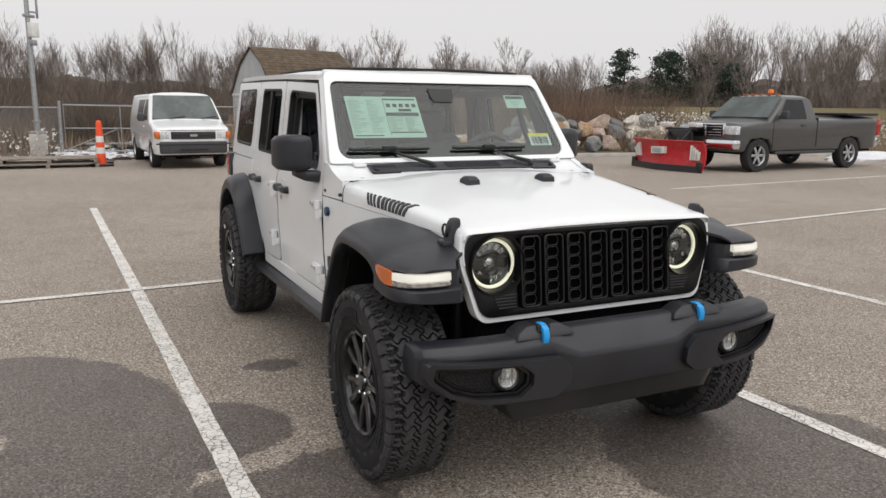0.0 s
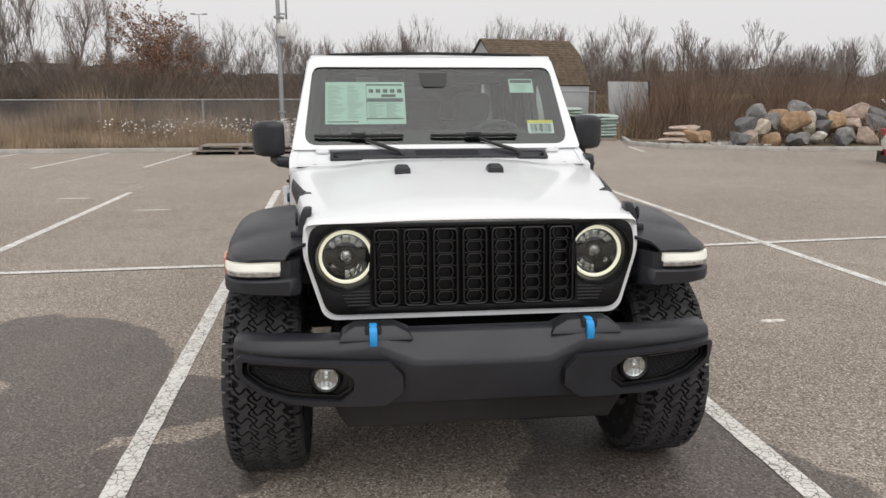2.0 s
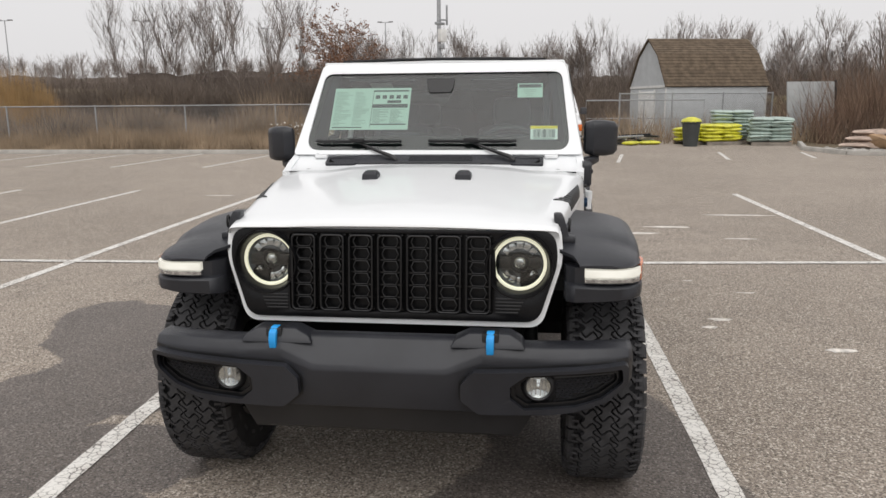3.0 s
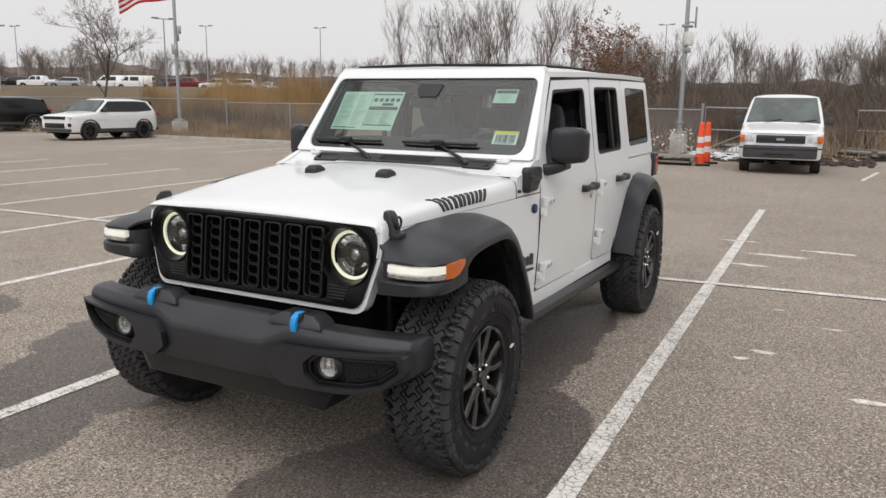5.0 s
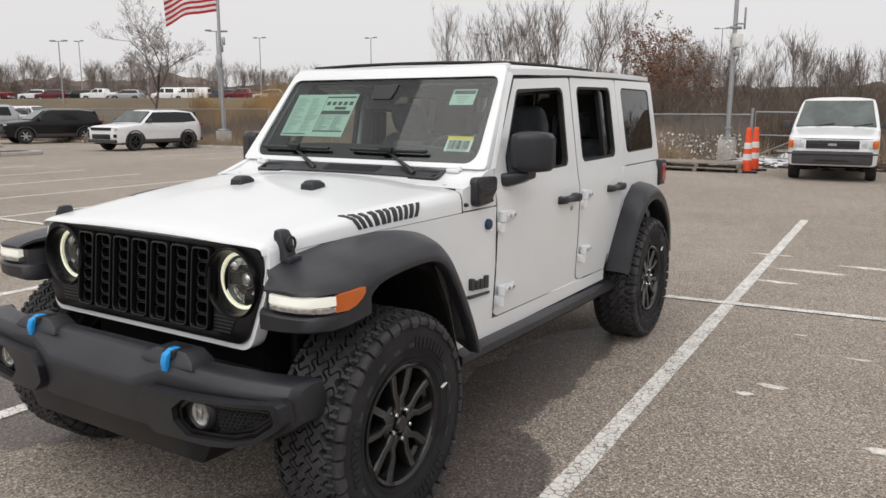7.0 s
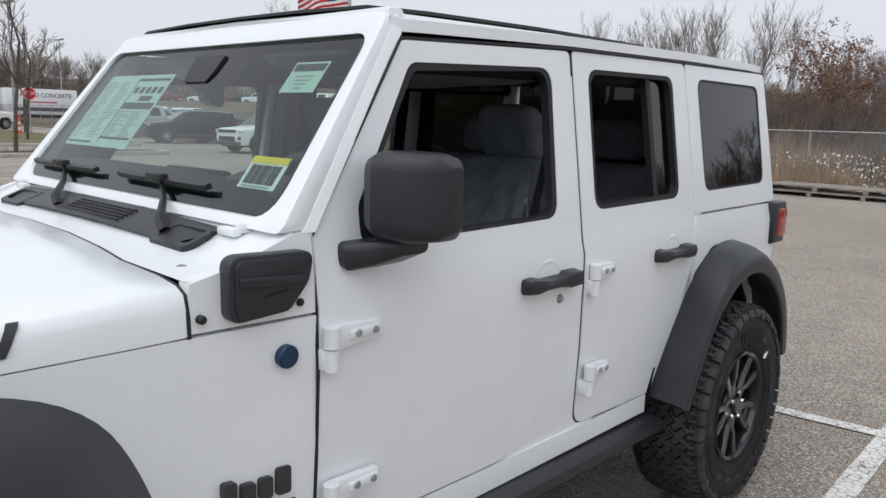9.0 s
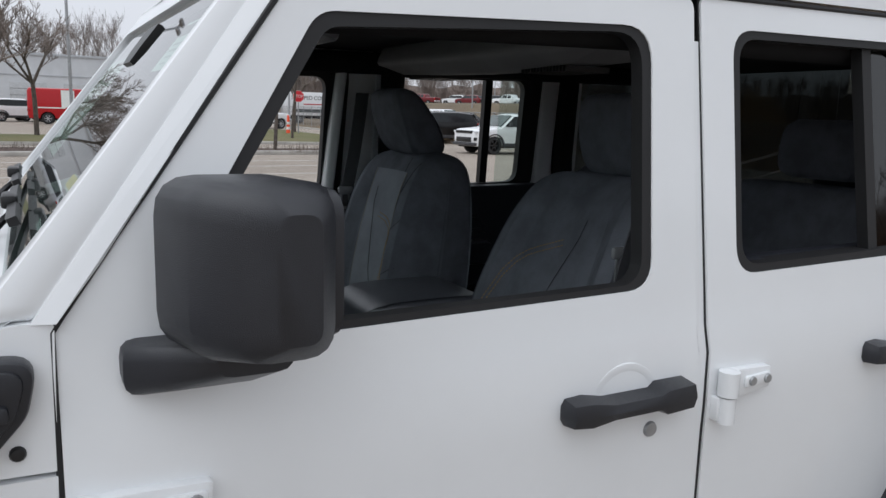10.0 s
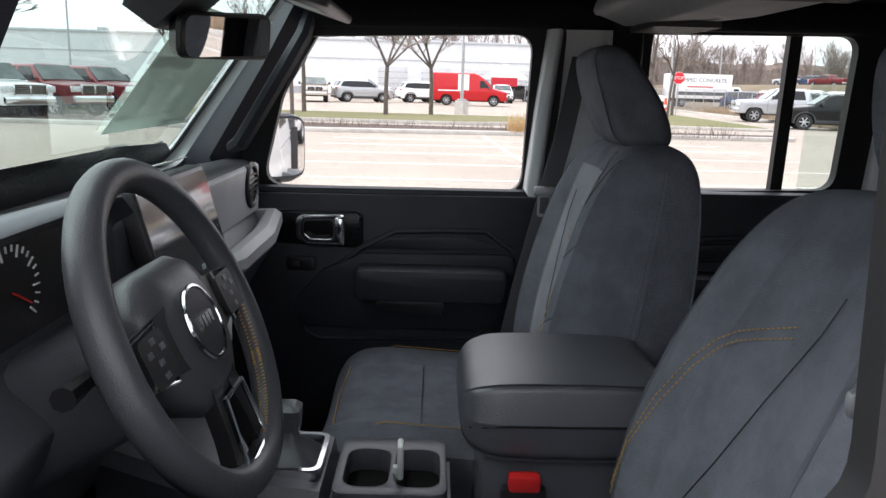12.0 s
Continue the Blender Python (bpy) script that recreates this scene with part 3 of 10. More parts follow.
def hinge(y, z, k=1.0):
    """A body-coloured outer hinge: knuckle, leaf and two bolts."""
    knuckle = merge(lathe([(0.001, z - 0.075), (0.016, z - 0.07), (0.016, z + 0.0), (0.001, z + 0.0)], (0.835, y, 0), "z", 16),
                    lathe([(0.001, z + 0.004), (0.019, z + 0.004), (0.019, z + 0.07), (0.001, z + 0.075)], (0.835, y, 0), "z", 16),
                    box(0.80, 0.833, y - 0.022, y + 0.004, z - 0.065, z + 0.0, 0.004))
    leaf = merge(prism(rpoly([(y, z - 0.045), (y + 0.04 * k, z - 0.01), (y + 0.145 * k, z + 0.004), (y + 0.148 * k, z + 0.062), (y + 0.03, z + 0.068), (y, z + 0.068)], 0.008, 3), "x", 0.812, 0.832, 0.004),
                 prism(rpoly([(y + 0.055 * k, z + 0.014), (y + 0.14 * k, z + 0.02), (y + 0.14 * k, z + 0.05), (y + 0.055 * k, z + 0.046)], 0.008, 3), "x", 0.83, 0.838, 0.003))
    low = lambda bm: bent(bm, lambda c: (c.x, c.y, z + (c.z - z) * 0.70))
    knuckle, leaf = low(knuckle), low(leaf)
    bolts = [lathe([(0.001, 0.842), (0.008, 0.842), (0.0095, 0.838), (0.0095, 0.834), (0.001, 0.834)], (0, y + q * k, z + 0.023), "x", 10) for q in (0.075, 0.125)]
    return knuckle, leaf, bolts


def wing_mirror():
    rings = []
    for x, y0, y1, z0, z1, r in ((0.845, 1.14, 1.20, 1.325, 1.45, 0.02), (0.853, 1.10, 1.228, 1.300, 1.475, 0.04), (0.895, 1.072, 1.238, 1.288, 1.486, 0.045), (0.965, 1.080, 1.243, 1.288, 1.484, 0.04), (1.012, 1.108, 1.215, 1.294, 1.476, 0.035), (1.032, 1.14, 1.19, 1.315, 1.455, 0.018)):
        rings.append([(x - 0.035, p[0] + 0.006, p[1]) for p in rrect(y0, y1, z0, z1, r, 4)])
    shell = loft(rings)
    foot = loft([[(x, p[0], p[1]) for p in rrect(y0, y1, z0, z1, 0.02, 3)] for x, y0, y1, z0, z1 in
                 ((0.785, 1.015, 1.13, 1.228, 1.285), (0.815, 1.018, 1.145, 1.220, 1.283), (0.85, 1.055, 1.18, 1.232, 1.288), (0.895, 1.11, 1.20, 1.255, 1.295))])
    face = prism(rrect(0.842, 0.948, 1.310, 1.468, 0.03, 4), "y", 1.228, 1.2420)
    rim = frame_ring(rrect(0.835, 0.955, 1.303, 1.475, 0.035, 4), 0.010, "y", 1.220, 1.2445)
    toe = lambda c: (c.x, c.y + (c.x - 0.92) * 0.22, c.z)
    return bent(shell, toe), foot, bent(face, toe), bent(rim, toe)


for s in (1, -1):
    def side(name, bm, material, parent=CAR, label="", s=s):
        if s < 0:
            b2 = mirrored(bm)
            bm.free()
            bm = b2
        return part(name, bm, material, parent, label)

    f_door = side("front_door", door_panel(FRONT_DOOR, FRONT_WIN), PAINT)
    r_door = side("rear_door", door_panel(REAR_DOOR, REAR_WIN), PAINT)
    # dark strips added round the doors, standing for the shade in the panel gaps
    for door, outline, wide in ((f_door, FRONT_DOOR, 0.0055), (r_door, REAR_DOOR, 0.0055)):
        side("gap_shade_strip", holed(shrink(outline, -wide), [shrink(outline, 0.001)], "x", 0.792, 0.8105, side_warp, ZCUTS), SEAL, door, "dark strip drawn in for the shaded door gap")
    side("door_gap", tube([(side_x(z) + 0.0005, y - 0.003, z) for y, z in ((0.949, 0.62), (0.949, 0.80), (0.949, 1.00), (0.949, 1.20), (0.950, 1.30), (0.968, 1.328), (1.04, 1.43), (1.11, 1.529), (1.19, 1.643), (1.258, 1.740))], 0.0042, 5), SEAL, f_door)
    for door, win in ((f_door, FRONT_WIN), (r_door, REAR_WIN)):
        side("window_seal", frame_ring(win, 0.022, "x", 0.785 if door is f_door else 0.764, 0.812, side_warp, ZCUTS), SEAL, door, "black rubber window seal")
    if s < 0:
        F_HOLE = rpoly([(1.14, 1.285), (1.800, 1.283), (1.806, 1.670), (1.262, 1.650), (1.20, 1.50)], [0.05, 0.05, 0.045, 0.04, 0.02], 6)
        R_HOLE = rpoly([(2.075, 1.295), (2.598, 1.311), (2.588, 1.688), (2.045, 1.678)], 0.045, 6)
        for door, win, hole in ((f_door, FRONT_WIN, F_HOLE), (r_door, REAR_WIN, R_HOLE)):
            side("inner_seal", holed(shrink(win, -0.008), [hole], "x", 0.752, 0.782, side_warp, ZCUTS), SEAL, door, "black inner window seal")
    for door, y, z in ((f_door, 1.80, 1.092), (r_door, 2.585, 1.094)):
        cup, grip = handle(y, z)
        side("handle_recess", cup, PAINT, door)
        side("door_handle", grip, BLACK_PLASTIC, door, "black plastic door handle")
    side("door_lock", lathe([(0.001, 0.822), (0.012, 0.822), (0.0145, 0.818), (0.0145, 0.81), (0.001, 0.81)], (0, 1.862, 1.030), "x", 16), STEEL, f_door)
    for door, y, zz, k in ((f_door, 0.968, (1.058, 0.695), 1.0), (r_door, 2.03, (1.068, 0.735), 0.8)):
        for z in zz:
            knuckle, leaf, bolts = hinge(y, z, k)
            h = side("hinge", merge(knuckle, leaf), PAINT, door, "white painted outer hinge")
            for b in bolts:
                side("hinge_bolt", b, STEEL, door)
    # glazing bar and fixed pane of the rear door
    gb = 0.0 if s > 0 else -0.048
    side("glazing_bar", holed(rpoly([(2.495 + gb, 1.285), (2.525 + gb, 1.285), (2.505 + gb, 1.74), (2.475 + gb, 1.74)], 0.002), [], "x", 0.775, 0.80, side_warp, ZCUTS), SEAL, r_door)
    pane = side("fixed_pane", holed(rpoly([(2.52, 1.29), (2.665, 1.292), (2.65, 1.735), (2.50, 1.735)], 0.03), [], "x", 0.786, 0.789, side_warp, ZCUTS), TINTED if s > 0 else CLEAR_GLASS, r_door, "small fixed window pane")
    pane.visible_shadow = False
    # rear quarter of the tub and hard top
    quarter = holed(rpoly([(2.57, 0.56), (2.72, 0.80), (2.79, 0.99), (2.95, 1.09), (3.2, 1.05), (3.40, 0.88), (3.47, 0.62), (3.60, 0.62), (3.625, 1.22), (2.795, 1.215), (2.79, 1.10)], [0.02, 0.1, 0.1, 0.1, 0.1, 0.1, 0.02, 0.05, 0.02, 0.02, 0.1]), [], "x", 0.765, 0.815, side_warp, ZCUTS)
    side("rear_quarter_panel", quarter, PAINT)
    top = holed(rpoly([(2.795, 1.224), (3.618, 1.228), (3.555, 1.80), (2.768, 1.79)], [0.01, 0.03, 0.03, 0.01]), [QUARTER_WIN], "x", 0.765, 0.815, side_warp, ZCUTS)
    hardtop = side("hardtop_side", top, PAINT)
    pane = side("quarter_pane", holed(shrink(QUARTER_WIN, 0.004), [], "x", 0.806, 0.811, side_warp, ZCUTS), TINTED, hardtop, "dark tinted fixed quarter window")
    pane.visible_shadow = False
    side("pane_border", frame_ring(QUARTER_WIN, 0.014, "x", 0.8085, 0.8125, side_warp, ZCUTS), SEAL, hardtop)
    # body between and behind the doors
    side("door_pillar", holed(rpoly([(1.55, 0.54), (2.14, 0.54), (2.14, 1.18), (2.045, 1.25), (2.02, 1.70), (1.90, 1.70), (1.92, 1.25), (1.92, 0.95)], [0, 0, 0, 0, 0, 0, 0, 0.1]), [], "x", 0.785, 0.8095, side_warp, ZCUTS), PAINT)
    side("door_pillar", holed(rpoly([(2.30, 0.54), (2.52, 0.54), (2.86, 1.10), (2.82, 1.78), (2.71, 1.78), (2.71, 1.10)], 0.0), [], "x", 0.785, 0.8095, side_warp, ZCUTS), PAINT)
    # sill and rock rail
    side("sill", holed([(0.60, 0.50), (2.50, 0.49), (2.50, 0.558), (2.44, 0.556), (0.95, 0.578), (0.60, 0.60)], [], "x", 0.74, 0.796, None, ()), PAINT)
    side("rock_rail", loft([[(0.805 + dx, y, z + (0.475 - 0.018 * (y - 0.6))) for dx, z in ((-0.10, -0.035), (0.03, -0.035), (0.052, -0.012), (0.05, 0.022), (0.02, 0.034), (-0.10, 0.034))] for y in (0.56, 0.60, 2.50, 2.54)]), BLACK_PLASTIC, CAR, "black plastic rocker rail")
    # body behind the front wheel, up to the hood seam
    fender = holed(rpoly([(0.50, 0.56), (0.944, 0.56), (0.944, 1.134), (0.62, 1.130), (0.10, 1.112), (-0.40, 1.085), (-0.42, 0.99), (0.10, 1.03), (0.33, 0.95)], [0.02, 0.03, 0.0, 0.0, 0.0, 0.0, 0.0, 0.1, 0.1]), [], "x", 0.785, 0.815, front_warp, ZCUTS + [("y", y) for y in (-0.3, 0.0, 0.3, 0.6, 0.75)])
    fender = side("front_wing", fender, PAINT)
    # corner of the scuttle with the charging port
    cowl_side = holed(rpoly([(0.664, 1.138), (0.944, 1.140), (0.95, 1.315), (0.90, 1.312), (0.74, 1.256), (0.664, 1.236)], [0.0, 0.0, 0.01, 0.02, 0.03, 0.0]), [], "x", 0.775, 0.813, lambda c: (c.x + min(nose_x(c.y), side_x(c.z) + 0.006) - 0.815, c.y, c.z), [("y", y) for y in (0.7, 0.8, 0.9)] + [("z", 1.2), ("z", 1.26)])
    cowl_side = side("scuttle_side", cowl_side, PAINT)
    side("panel_plug", lathe([(0.001, 0.814), (0.007, 0.813), (0.009, 0.810), (0.009, 0.79), (0.001, 0.79)], (0, 0.905, 1.168), "x", 14), SATIN_BLACK, cowl_side)
    side("panel_plug", lathe([(0.001, 0.806), (0.007, 0.805), (0.009, 0.802), (0.009, 0.78), (0.001, 0.78)], (0, 0.683, 1.166), "x", 14), SATIN_BLACK, cowl_side)
    if s > 0:
        PORT = rpoly([(0.727, 1.286), (0.932, 1.280), (0.918, 1.215), (0.868, 1.158), (0.727, 1.150)], [0.03, 0.03, 0.05, 0.03, 0.03], 6)
        port = side("charging_port", merge(prism(PORT, "x", 0.785, 0.826, 0.006), prism(shrink(PORT, 0.012), "x", 0.82, 0.832, 0.004)), BLACK_PLASTIC, CAR, "black plastic charging-port cover")
        side("port_rib", prism(rpoly([(0.745, 1.245), (0.90, 1.235), (0.90, 1.215), (0.745, 1.222)], 0.006, 3), "x", 0.828, 0.8385, 0.004), BLACK_PLASTIC, port)
        for k in range(3):
            side("port_mark", prism([(0.80 + 0.02 * k, 1.195 + 0.003 * k), (0.82 + 0.02 * k, 1.198 + 0.003 * k), (0.82 + 0.02 * k, 1.202 + 0.003 * k), (0.80 + 0.02 * k, 1.199 + 0.003 * k)], "x", 0.83, 0.834), SATIN_BLACK, port)
    side("round_badge", lathe([(0.001, 0.822), (0.022, 0.822), (0.0255, 0.818), (0.0255, 0.80), (0.001, 0.80)], (0, 0.868, 1.058), "x", 24), mat("badge_blue", (0.02, 0.05, 0.10), 0.35, metal=0.4, vary=0.3, scale=120), fender, "small round dark blue badge")
    # name badge as plain bars
    for k, (w, hgt) in enumerate(((0.03, 0.055), (0.032, 0.04), (0.032, 0.04), (0.036, 0.05))):
        side("badge_bar", prism(rpoly([(0.715 + 0.042 * k, 0.765 - 0.004 * k), (0.715 + 0.042 * k + w, 0.763 - 0.004 * k), (0.715 + 0.042 * k + w, 0.763 + hgt), (0.715 + 0.042 * k, 0.765 + hgt)], 0.008, 3), "x", 0.79, 0.8125), DECAL, fender, "black name badge reduced to bars")
    side("badge_bar", prism([(0.70, 0.728), (0.89, 0.720), (0.89, 0.732), (0.70, 0.740)], "x", 0.79, 0.8105), INK, fender)
    shell, foot, face, rim = wing_mirror()
    if s < 0:
        swing = lambda c: (c.x, c.y + (c.x - 0.93) * 0.6 * min(1.0, max(0.0, (c.y - 1.08) / 0.1)), c.z)
        shell, face, rim = bent(shell, swing), bent(face, swing), bent(rim, swing)
    if s < 0:
        face = bent(face, lambda c: (c.x, c.y + (c.x - 0.90) * 0.06 + 0.005, c.z))
        drop = lambda c: (c.x + 0.03, c.y - 0.06, c.z - 0.025)
        shell, face, rim = bent(shell, drop), bent(face, drop), bent(rim, drop)
        foot = bent(foot, lambda c: (c.x + 0.03 * (c.x > 0.84), c.y - 0.045 * (c.x > 0.84), c.z - 0.022))
    else:
        fore = lambda c: (c.x, c.y - 0.013, c.z)
        shell, face, rim = bent(shell, fore), bent(face, fore), bent(rim, fore)
    mirror = side("wing_mirror", shell, BLACK_PLASTIC, CAR, "black plastic wing mirror")
    side("mirror_foot", foot, BLACK_PLASTIC, mirror)
    side("mirror_rim", rim, BLACK_PLASTIC, mirror)
    side("mirror_glass", face, MIRROR, mirror)

    # flares: joint on the body, outer fold and lower lip, station by station
    def flare(stations, keep):
        head, tail = stations[:keep], stations[keep:]
        cols = [eased([(*p[q][:2], p[1][2]) for p in tail], 3) for q in range(3)]
        run = [((a[0], a[1]), b, (c[0], c[1])) for a, b, c in zip(*cols)]
        rings = []
        for (jy, jz), (fy, fz, xf), (ly, lz) in list(head) + run:
            xi = (nose_x(jy) if jy < 1 else side_x(jz)) - 0.012
            if jy < -0.40:
                xi = 0.672 + (-0.40 - jy) * 0.45
            at = lambda k, lift: (xi + (xf - xi) * k, jy + (fy - jy) * k, jz + (fz - jz) * k + lift)
            up_ = min(1.0, max(0.15, (jz - fz) / 0.06))
            run_ = math.hypot(ly - fy, lz - fz)
            side_at = lambda k: (fy + (ly - fy) * k, fz + (lz - fz) * k)
            e = min(0.4, 0.006 / max(0.008, run_))
            rings.append([at(0, 0.0), at(0.30, 0.014 * up_), at(0.60, 0.025 * up_), at(0.84, 0.024 * up_), at(0.955, 0.012 * up_), (xf - 0.001, *side_at(e)), (xf + 0.003, *side_at(0.5)), (xf + 0.002, *side_at(1 - e)), (xf - 0.006, ly, lz), (xf - 0.045, *side_at(0.97)), (xi, jy + (ly - fy), jz + (lz - fz) * 0.9)])
        return loft(rings)
    ARCH = [((-0.500, 1.002), (-0.500, 1.000, 0.850), (-0.500, 0.992)), ((-0.485, 1.014), (-0.487, 1.002, 0.888), (-0.485, 0.992)), ((-0.450, 1.030), (-0.450, 1.004, 0.918), (-0.450, 0.991)), ((-0.400, 1.048), (-0.400, 1.004, 0.940), (-0.400, 0.990)),
            ((-0.340, 1.066), (-0.335, 1.001, 0.953), (-0.345, 0.884)), ((-0.270, 1.082), (-0.275, 1.000, 0.957), (-0.262, 0.925)), ((-0.170, 1.098), (-0.195, 1.029, 0.959), (-0.190, 0.982)), ((-0.020, 1.110), (-0.057, 1.043, 0.960), (-0.060, 1.005)),
            ((0.140, 1.113), (0.090, 1.047, 0.961), (0.080, 1.013)), ((0.280, 1.100), (0.180, 1.040, 0.961), (0.165, 1.007)), ((0.410, 1.065), (0.255, 1.005, 0.961), (0.232, 0.980)), ((0.500, 1.005), (0.312, 0.955, 0.961), (0.284, 0.936)),
            ((0.555, 0.920), (0.367, 0.885, 0.961), (0.336, 0.868)), ((0.600, 0.800), (0.427, 0.795, 0.961), (0.394, 0.775)), ((0.635, 0.670), (0.495, 0.670, 0.961), (0.460, 0.660)), ((0.655, 0.555), (0.550, 0.552, 0.961), (0.515, 0.548))]
    fr_flare = side("front_flare", flare(ARCH, 5), BLACK_PLASTIC, CAR, "black plastic front fender flare")
    REAR_ARCH = [((2.524, 0.545), (2.502, 0.54, 0.952), (2.55, 0.52)), ((2.604, 0.7), (2.586, 0.7, 0.956), (2.622, 0.68)), ((2.706, 0.875), (2.696, 0.872, 0.958), (2.726, 0.838)), ((2.808, 0.99), (2.803, 0.955, 0.958), (2.824, 0.91)), ((2.9, 1.06), (2.9, 1.004, 0.958), (2.905, 0.953)), ((3.03, 1.092), (3.03, 1.026, 0.958), (3.02, 0.975)), ((3.18, 1.085), (3.17, 1.012, 0.958), (3.15, 0.962)), ((3.34, 1.005), (3.32, 0.94, 0.958), (3.28, 0.9)), ((3.48, 0.865), (3.45, 0.82, 0.956), (3.39, 0.79)), ((3.55, 0.705), (3.515, 0.68, 0.954), (3.45, 0.67)), ((3.58, 0.55), (3.545, 0.545, 0.952), (3.48, 0.54))]
    side("rear_flare", flare(REAR_ARCH, 0), BLACK_PLASTIC, CAR, "black plastic rear fender flare")
    # flare nose with the lamp let into it
    nose = loft([[(x, *p) for p in ((yf + 0.012, zb), (yf - 0.006, zb + 0.008), (yf - 0.008, 0.918), (yf, 0.926), (yf + 0.026, 0.930), (yf + 0.026, 0.990), (yf + 0.10, 0.992), (yf + 0.10, zb + 0.01))] for x, yf, zb in
                 ((0.664, -0.420, 0.856), (0.674, -0.470, 0.856), (0.70, -0.498, 0.858), (0.80, -0.504, 0.864), (0.86, -0.496, 0.868), (0.91, -0.476, 0.872), (0.940, -0.436, 0.876), (0.953, -0.385, 0.880), (0.955, -0.330, 0.884))])
    side("flare_nose", nose, BLACK_PLASTIC, fr_flare)
    lamp = side("running_lamp", loft([[(x, yf + 0.002, 0.957), (x, yf - 0.001, 0.962), (x, yf + 0.004, 0.987), (x, yf + 0.05, 0.989), (x, yf + 0.05, 0.956)] for x, yf in ((0.735, -0.496), (0.745, -0.503), (0.80, -0.506), (0.86, -0.500), (0.905, -0.480), (0.934, -0.445), (0.946, -0.405))]), DRL, fr_flare, "lit white running lamp")
    side("lamp_divider", loft([[(x, yf + 0.004, 0.936), (x, yf, 0.940), (x, yf, 0.953), (x, yf + 0.05, 0.9555), (x, yf + 0.05, 0.935)] for x, yf in ((0.735, -0.496), (0.745, -0.503), (0.80, -0.506), (0.86, -0.500), (0.905, -0.480), (0.934, -0.445), (0.946, -0.405))]), LAMP_INNER, lamp, "pale grey turn-signal strip")
    side("side_marker", loft([[(xa, y, za), (xa, y, zb), (0.86, y, zb + 0.005), (0.86, y, za - 0.005)] for y, xa, za, zb in ((-0.405, 0.947, 0.934, 0.990), (-0.36, 0.959, 0.934, 0.994), (-0.32, 0.963, 0.944, 0.996), (-0.29, 0.964, 0.962, 0.997), (-0.270, 0.962, 0.978, 0.996))]), AMBER, fr_flare, "amber side marker lens")
    # inner arch
    arch = [(-0.38, 0.88), (-0.34, 0.92), (-0.2, 0.98), (0.05, 1.03), (0.28, 0.93), (0.40, 0.72), (0.48, 0.5)]
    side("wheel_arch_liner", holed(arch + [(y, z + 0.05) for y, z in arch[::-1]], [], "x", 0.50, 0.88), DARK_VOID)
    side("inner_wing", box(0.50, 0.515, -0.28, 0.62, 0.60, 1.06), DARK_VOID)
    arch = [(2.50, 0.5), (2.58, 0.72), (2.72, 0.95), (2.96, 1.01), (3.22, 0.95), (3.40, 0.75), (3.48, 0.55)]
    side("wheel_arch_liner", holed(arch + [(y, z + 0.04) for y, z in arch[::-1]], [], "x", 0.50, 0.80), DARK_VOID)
    # tail lamp
    tail = side("tail_lamp", box(0.72, 0.835, 3.55, 3.70, 1.03, 1.225, 0.012), BLACK_PLASTIC, CAR, "black-framed red tail lamp")
    side("lamp_lens", box(0.74, 0.839, 3.60, 3.706, 1.06, 1.195, 0.01), RED_LENS, tail)

# hood: cross-sections from the grille back to the scuttle
def hood_ring(y, zt, zs):
    xs = nose_x(y)
    h = zt - zs
    half = [(xs, zs), (xs - 0.003, zs + h * 0.5), (xs - 0.012, zs + h * 0.78), (xs - 0.038, zt - h * 0.10), (xs - 0.10, zt - h * 0.03), (xs * 0.66, zt + h * 0.03), (xs * 0.52, zt + h * 0.16), (xs * 0.30, zt + h * 0.27), (0.0, zt + h * 0.30)]
    right = [(-x, z) for x, z in half[:-1]]
    return [(x, y, z) for x, z in right + half[::-1]]


rings = [hood_ring(y, zt, zs) for y, zt, zs in ((-0.418, 1.116, 1.098), (-0.428, 1.120, 1.096), (-0.424, 1.130, 1.092), (-0.39, 1.140, 1.088), (-0.30, 1.152, 1.092), (-0.15, 1.168, 1.102), (0.05, 1.190, 1.112), (0.30, 1.213, 1.122), (0.55, 1.236, 1.130), (0.652, 1.243, 1.134), (0.657, 1.238, 1.136))]
hood = part("hood", loft(rings, closed=False), PAINT, CAR, "white hood with black stencilled decals", 60)
